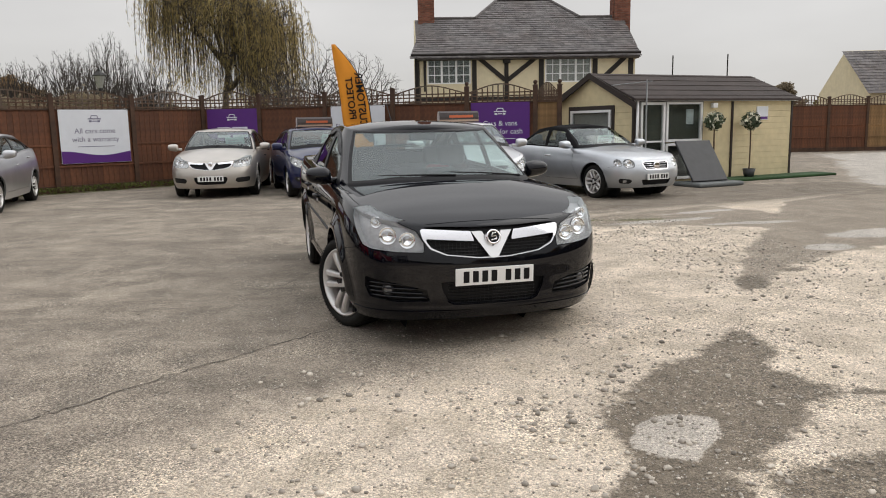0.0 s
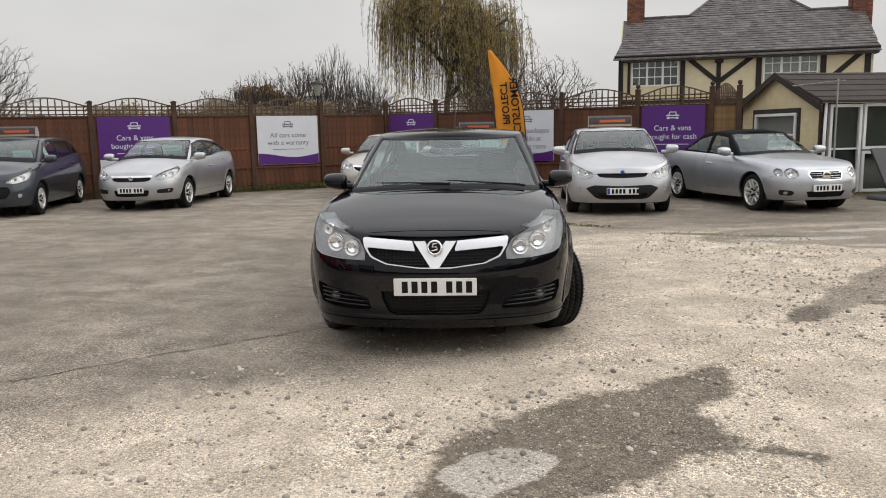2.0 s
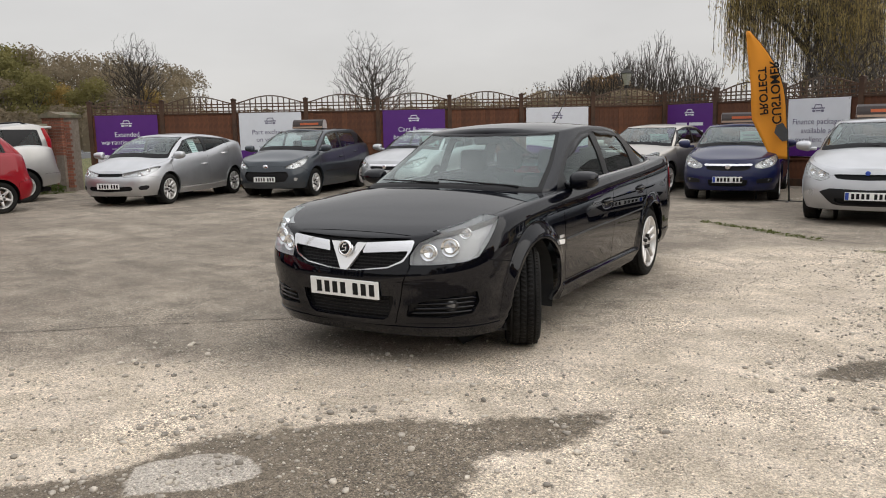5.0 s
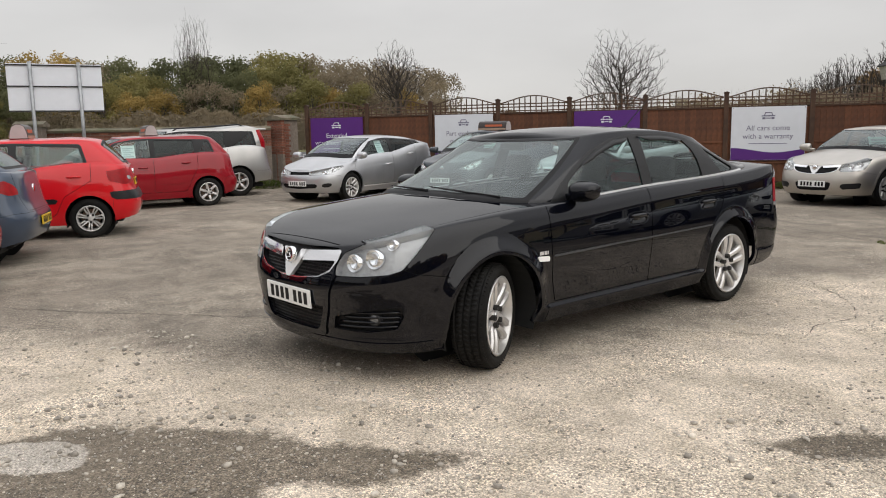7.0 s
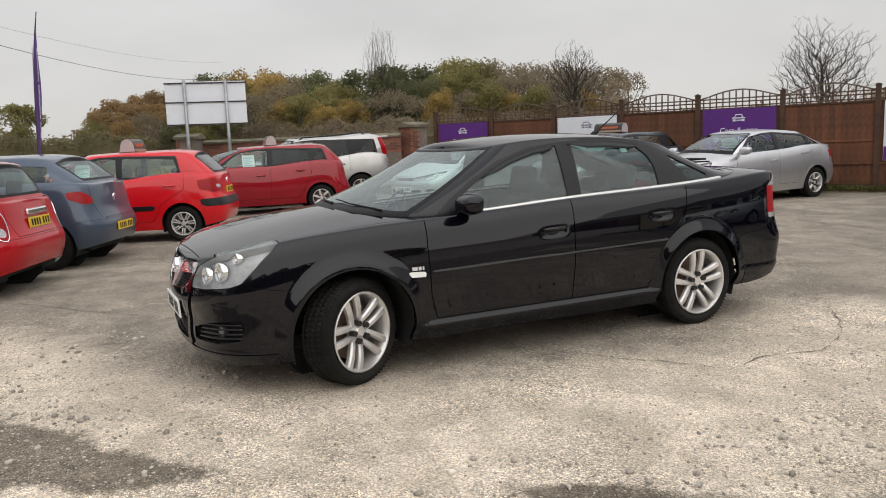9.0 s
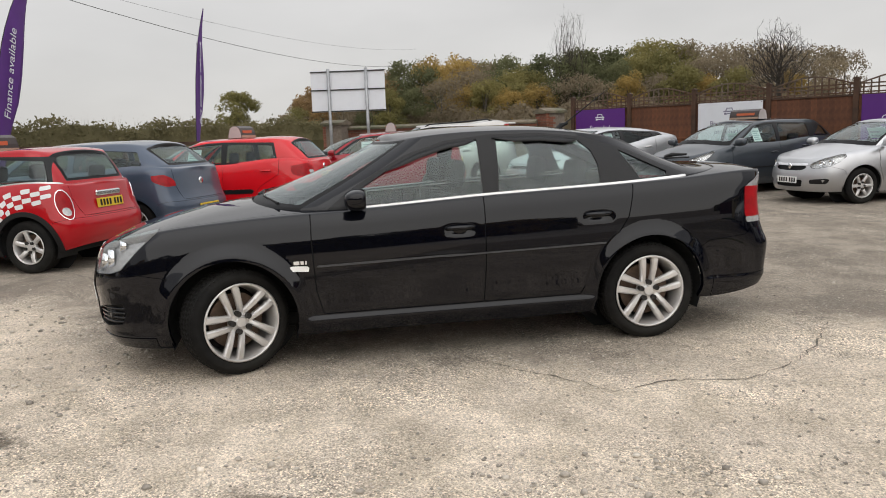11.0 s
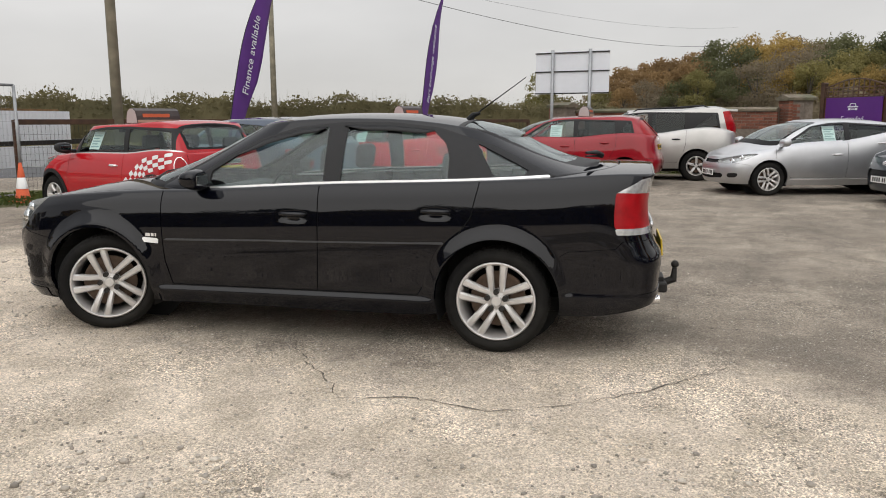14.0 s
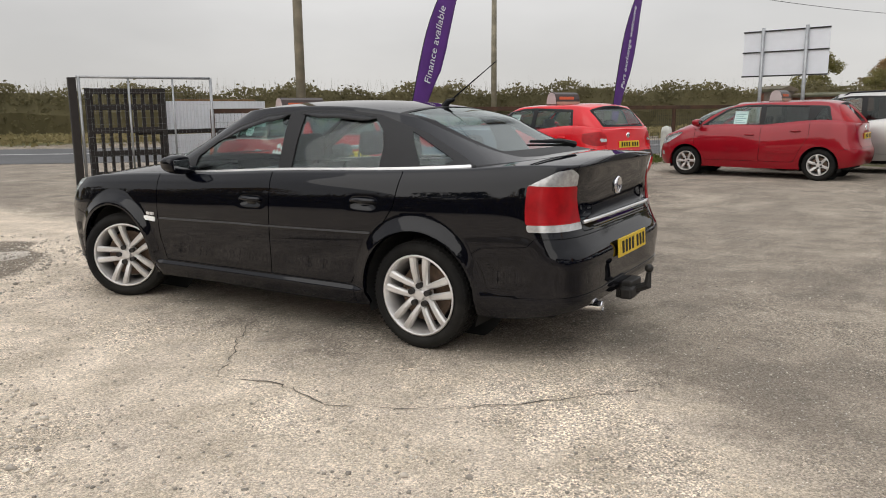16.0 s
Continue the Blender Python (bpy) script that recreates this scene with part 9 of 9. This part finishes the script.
def leafy_tree(name, x, y, h, w, seed, material, label, count=9000, size=0.145, group="woodland trees", clear=0.10, clumps=66):
    """A trunk with limbs under many rounded clumps of leaves, with gaps between the clumps."""
    rnd = random.Random(seed)
    rg = np.random.default_rng(seed)
    p = thing(name, pose(x, y, 0), label, "tree", group)
    bm = bmesh.new()
    tube(bm, [(0, 0, -0.1), (0.1, 0, h * 0.3), (0, 0.1, h * 0.6), (0, 0, h * 0.85)], [h * 0.028, h * 0.02, h * 0.012, 0.03], 8)
    part("trunk", bm, M_BARK, p, smooth=True)
    cs = []
    for k in range(clumps):
        a, q = rnd.uniform(0, 6.283), rnd.random()
        z = h * (clear + (0.93 - clear) * q)
        rr = w / 2 * math.sin(math.pi * min(0.93, 0.25 + 0.66 * q)) ** 0.8 * rnd.uniform(0.45, 0.95)
        cs.append((rr * math.cos(a), rr * math.sin(a), z, rnd.uniform(0.075, 0.135) * h))
    for c in cs[:12]:
        end = Vector(c[:3])
        st = Vector((0, 0, c[2] * 0.55))
        bm = bmesh.new()
        mid = st.lerp(end, 0.5) + Vector((rnd.gauss(0, 0.2), rnd.gauss(0, 0.2), 0.2))
        tube(bm, [st, mid, end], [h * 0.009, h * 0.006, 0.015], 5, False)
        part("limb", bm, M_BARK, p)
    C = np.array(cs)
    idx = rg.choice(len(C), count, p=C[:, 3] ** 2 / (C[:, 3] ** 2).sum())
    D = rg.normal(0, 1, (count, 3))
    D /= np.linalg.norm(D, axis=1, keepdims=True)
    P = C[idx, :3] + D * C[idx, 3:4] * (1, 1, 0.75) * rg.normal(0.9, 0.16, (count, 1))
    N_ = D + rg.normal(0, 0.45, (count, 3))
    A = np.cross(N_, rg.normal(0, 1, (count, 3)))
    A /= np.linalg.norm(A, axis=1, keepdims=True)
    B = np.cross(N_, A)
    B /= np.linalg.norm(B, axis=1, keepdims=True)
    s = size * rg.uniform(0.6, 1.5, (count, 1))
    V = np.stack([P - A * s, P + B * s * 0.65, P + A * s, P - B * s * 0.65], 1).reshape(-1, 3)
    F = [(4 * k, 4 * k + 1, 4 * k + 2, 4 * k + 3) for k in range(count)]
    o = link_me("crown", mesh("crown", V, F), material, p)
    o["kind"] = "stuff"
    return p


# the willow behind the fence
def willow(x, y, h, w, seed):
    rnd = random.Random(seed)
    p = thing("willow_tree", pose(x, y, 0), "large weeping willow with thin yellow-brown autumn foliage behind the fence", "tree")
    V, F, tips = [], [], []
    grow(V, F, (0, 0, 0), (0.05, 0, 1), h * 0.20, h * 0.020, 4, rnd, 0.60, 0.10, 7, tips, 3, (3, 3), 0.74)
    zmax = max(v[2] for v in V)
    k = h * 0.97 / zmax
    wid = max(abs(v[0]) for v in V) * k
    kx = w / 2 / wid
    V = [(a * k * kx, b * k * kx, c * k) for a, b, c in V]
    link_me("branchwork", mesh("branchwork", V, F), M_BARK, p, smooth=True)["kind"] = "stuff"
    tips = [Vector((t.x * k * kx, t.y * k * kx, t.z * k)) for t in tips if t.z * k > h * 0.30]
    SV, SF, LV, LF = [], [], [], []
    for n in range(1700):
        t = rnd.choice(tips) + Vector((rnd.gauss(0, 0.55), rnd.gauss(0, 0.55), rnd.gauss(0, 0.5)))
        L = rnd.uniform(0.15, 0.82) * t.z * min(1.1, max(0.6, 0.9 + 0.07 * t.x))
        out = Vector((t.x, t.y, 0)).normalized() * 0.4 if t.xy.length > 0.1 else Vector((0.2, 0, 0))
        prev = None
        m = 7
        sway = Vector((rnd.gauss(0, 0.2), rnd.gauss(0, 0.2), 0))
        for j in range(m):
            q = j / (m - 1)
            c = t + out * (1 - (1 - q) ** 2) * 0.8 + sway * q + Vector((0, 0, 0.25 * math.sin(q * 2.5) - L * q * q * 0.75 - L * 0.25 * q))
            a = len(SV)
            SV += [(c + Vector((0.011, 0, 0)))[:], (c - Vector((0.006, 0.010, 0)))[:], (c + Vector((-0.006, 0.010, 0)))[:]]
            if prev is not None:
                for i in range(3):
                    SF.append((prev + i, prev + (i + 1) % 3, a + (i + 1) % 3, a + i))
            prev = a
            if j:
                for _ in range(7):
                    o = c + Vector((rnd.gauss(0, 0.07), rnd.gauss(0, 0.07), rnd.uniform(-0.2, 0.2)))
                    d = Vector((rnd.gauss(0, 0.35), rnd.gauss(0, 0.35), -1)).normalized() * rnd.uniform(0.14, 0.30)
                    s = d.orthogonal().normalized() * 0.020
                    s.rotate(Euler((0, 0, rnd.uniform(0, 6.28))))
                    i0 = len(LV)
                    LV += [o[:], (o + d * 0.5 + s)[:], (o + d)[:], (o + d * 0.5 - s)[:]]
                    LF.append((i0, i0 + 1, i0 + 2, i0 + 3))
    o = link_me("hanging_twig_work", mesh("hanging_twig_work", SV, SF), M_TWIG, p)
    o["kind"] = "stuff"
    o = link_me("foliage", mesh("foliage", LV, LF), M_WILLOW, p)
    o["kind"] = "stuff"


willow(-15.2, 55, 15.4, 12.2, 3)
bare_tree("bare_tree", -60.6, 57, 11.3, 4, "bare spreading tree in the field behind the fence", 0.16, 0.41, count=1500, tip=0.011)
bare_tree("bare_tree", -74, 37, 11.0, 7, "bare tree with a rounded crown at the edge of the wood", 0.36, 0.30, count=1300, tip=0.010)
for k, (x, y, h) in enumerate(((-17.8, 37.5, 5.2), (-15.6, 36.5, 5.6), (-14.2, 38.0, 4.8), (-19.8, 37.0, 4.6), (-22.0, 39, 4.6), (-24.5, 40, 4.0))):
    bare_tree("bare_shrub", x, y, h, 20 + k, "leafless upright shrub behind the fence", 0.06, 0.36, "bare shrubs", 1500, 0.0075, 5, 4, 0.4)
for k, (x, y, h) in enumerate(((-4.8, 31, 4.6), (-3.2, 30.5, 4.3), (-6.6, 33, 4.2))):
    bare_tree("bare_tree", x, y, h, 40 + k, "small bare garden tree behind the fence", 0.15, 0.42, "garden trees", 800, 0.006)


def hedge(name, a, b, width, h, count, material, label, size=0.09, seed=1, twigs=True):
    """A rough hedge: leaves massed along a line, with stray shoots at the top."""
    rg = np.random.default_rng(seed)
    a, b = np.array(a, float), np.array(b, float)
    t = rg.random(count)
    L = np.linalg.norm(b - a)
    top = h * (0.90 + 0.07 * np.sin(t * L * 0.9) + 0.05 * np.sin(t * L * 2.3 + 1))
    z = top * rg.random(count) ** 0.6 + (rg.random(count) ** 10) * 0.12 * h * (rg.random(count) > 0.5)
    n = np.array([-(b - a)[1], (b - a)[0]]) / L
    off = (rg.random(count) - 0.5) * width * (1.05 - 0.35 * (z / h) ** 2)
    P = np.stack([a[0] + (b - a)[0] * t + n[0] * off, a[1] + (b - a)[1] * t + n[1] * off, z], 1)
    A = rg.normal(0, 1, (count, 3))
    A /= np.linalg.norm(A, axis=1, keepdims=True)
    B = np.cross(A, rg.normal(0, 1, (count, 3)))
    B /= np.linalg.norm(B, axis=1, keepdims=True)
    s = size * rg.uniform(0.5, 1.4, (count, 1))
    V = np.stack([P - A * s, P + B * s * 0.6, P + A * s, P - B * s * 0.6], 1).reshape(-1, 3)
    F = [(4 * k, 4 * k + 1, 4 * k + 2, 4 * k + 3) for k in range(count)]
    if h > 1:
        # dense heart of the hedge
        m, V = int(L / 0.6), V.tolist()
        n0 = len(V)
        for k in range(m + 1):
            c = a + (b - a) * k / m
            hh = h * (0.80 + 0.06 * math.sin(k * 0.6 * 0.9) + rg.uniform(-0.05, 0.05))
            for o_, z_ in ((-0.36, 0.0), (-0.40, hh * 0.6), (-0.2, hh), (0.2, hh), (0.40, hh * 0.6), (0.36, 0.0)):
                q = c + n * width * (o_ + rg.uniform(-0.05, 0.05))
                V.append((q[0], q[1], z_))
        for k in range(m):
            for j in range(5):
                i0 = n0 + k * 6 + j
                F.append((i0, i0 + 6, i0 + 7, i0 + 1))
        # shoots that stand out of the top
        for k in range(int(L * 14) if twigs else 0):
            q = rg.random()
            c = a + (b - a) * q + n * width * rg.uniform(-0.3, 0.3)
            z0, z1 = h * 0.8, h * rg.uniform(0.95, 1.13)
            dx, dy, i0 = rg.normal(0, 0.12), rg.normal(0, 0.12), len(V)
            V += [(c[0] - 0.008, c[1], z0), (c[0] + 0.008, c[1], z0), (c[0] + dx, c[1] + dy, z1)]
            F.append((i0, i0 + 1, i0 + 2))
    return tagged(link_me(name, mesh(name, V, F), material), label, "hedge", kind="stuff")


def along_road(s, n):
    q = RC + RD * s + RN * n
    return (q.x, q.y)


hedge("roadside_hedge", along_road(-35, 12.0), along_road(40, 12.0), 2.4, 2.75, 62000, M_HEDGE, "rough brown-green roadside hedge with bare shoots", 0.085, 2)
hedge("verge_grass", along_road(-35, 8.2), along_road(40, 8.2), 5.2, 0.55, 12000, M_REEDS, "long dry grass along the verge", 0.10, 3)
hedge("yard_grass", (-3.2, -2.9), (-16.8, 1.6), 2.0, 0.13, 12000, M_GRASSLEAF, "rough grass beneath the boundary fence", 0.035, 4)
hedge("fence_weeds", (-9.6, 17.5), (-6.4, 20.6), 0.35, 0.16, 900, M_GRASSLEAF, "tufts of grass at the foot of the fence", 0.035, 5)
hedge("wall_weeds", (-16.9, 9.2), (-17.6, 4.5), 0.6, 0.22, 2500, M_GRASSLEAF, "rough grass at the foot of the brick wall", 0.04, 6)
hedge("moss_strip", (-1.2, 12.72), (0.8, 11.8), 0.16, 0.03, 260, M_GRASSLEAF, "strip of moss and short grass in a joint of the tarmac", 0.018, 7)
hedge("beech_hedge", (-30, 36), (-14.5, 34.5), 1.6, 3.3, 16000, M_BROWNLEAF, "brown-leaved beech hedge behind the fence", 0.07, 8)
hedge("field_hedge", (-70, 30), (-45, 62), 3.0, 3.6, 16000, M_BROWNLEAF, "far brown field hedge", 0.16, 9)
hedge("far_hedge", (-45, 62), (-2, 75), 3.0, 3.6, 16000, M_BROWNLEAF, "far brown field hedge", 0.16, 10)
hedge("field_edge", (30, 80), (60, 70), 3.0, 3.0, 9000, M_OLIVELEAF, "far green field hedge", 0.16, 11)
# woods across the field: a few grown trees, repeated
kinds = [leafy_tree("woodland_tree", -104, 5, 11.8, 8.5, 1, M_GOLDLEAF, "tall autumn tree with golden ochre leaves in the far wood"),
         leafy_tree("woodland_tree", -106, 8, 11.4, 8.5, 2, M_OLIVELEAF, "tall olive green tree in the far wood"),
         leafy_tree("woodland_tree", -101, 26, 11.0, 9, 3, M_BROWNLEAF, "tall tree with thin brown leaves in the far wood", 4200),
         leafy_tree("woodland_tree", -105, 31, 11.2, 9, 4, M_GREENLEAF, "dark evergreen tree in the far wood"),
         leafy_tree("woodland_tree", -103, -9, 9.2, 8, 5, M_RUSTLEAF, "autumn tree with rust-brown leaves in the far wood", 5200)]
WOOD = [(155, 10.0, 2), (159, 11.0, 2), (162, 11.5, 2), (166, 12.2, 1), (169, 11.2, 3), (172, 12.1, 3), (175, 10.0, 1), (177, 11.2, 3), (179, 11.3, 2), (181, 11.8, 0), (183, 11.6, 3), (185, 10.4, 3), (187, 9.2, 4), (189.5, 8.8, 4), (192, 7.6, 4)]
rnd = random.Random(12)
for k in range(66):
    row = k % 3
    ang = 154 + 38 * (k + rnd.uniform(-0.4, 0.4)) / 65
    hw = float(np.interp(ang, [w[0] for w in WOOD], [w[1] for w in WOOD])) * ((1.0, 0.88, 0.74)[row] if k % 2 else (0.97, 0.84, 0.68)[row])
    near = min(WOOD, key=lambda w: abs(w[0] - ang - rnd.uniform(-1, 1)))
    pick = near[2] if row < 2 else rnd.choice((2, 2, near[2], 0, 1))
    d = (103, 97, 91)[row] + rnd.uniform(-2, 2)
    src = kinds[pick]
    hs = hw * d / 100 / (11.8, 11.4, 11.0, 11.2, 9.2)[pick]
    o = copy_thing(src, pose(4 + d * math.cos(radians(ang)), 5 + d * math.sin(radians(ang)), 0, 0, 0, rnd.uniform(0, 360)))
    ws_ = hs * rnd.uniform(0.8, 1.1)
    o.scale = (ws_, ws_, hs)
leafy_tree("field_tree", -104, -27, 8.4, 7.5, 9, M_OLIVELEAF, "round olive green tree standing alone in the far field", group="field trees")
leafy_tree("field_tree", 35.5, 82.7, 5.2, 8, 10, M_BROWNLEAF, "far round tree beyond the shed", group="field trees")
leafy_tree("field_tree", 42, 80, 5.0, 7, 11, M_OLIVELEAF, "far round tree beyond the shed", group="field trees")
leafy_tree("field_tree", -34, 62, 6.2, 8, 13, M_RUSTLEAF, "low tree with rusty leaves behind the fence", group="field trees")
hedge("wood_undergrowth", (-92, -17), (-78, 42), 6, 4.6, 34000, M_BROWNLEAF, "brown undergrowth at the foot of the wood", 0.17, 14)
bare_tree("poplar", -90, 18.3, 15.8, 60, "tall bare upright poplar before the wood", 0.25, 0.15, "", 750, 0.007, 6, outer=0.35)
# trees and hedge on the side of the yard that lies behind the camera
for k in range(16):
    a = radians(-70 + 7.2 * k)
    o = copy_thing(kinds[k % 5], pose(4 + 24 * math.cos(a), 6 + 24 * math.sin(a), 0, 0, 0, 40 * k))
    s_ = 0.32 + 0.06 * (k % 3)
    o.scale = (s_ * 1.5, s_ * 1.5, s_)
hedge("yard_hedge", (20, -16), (27, 26), 3.0, 3.4, 14000, M_HEDGE, "dark hedge along the open side of the yard", 0.2, 15)
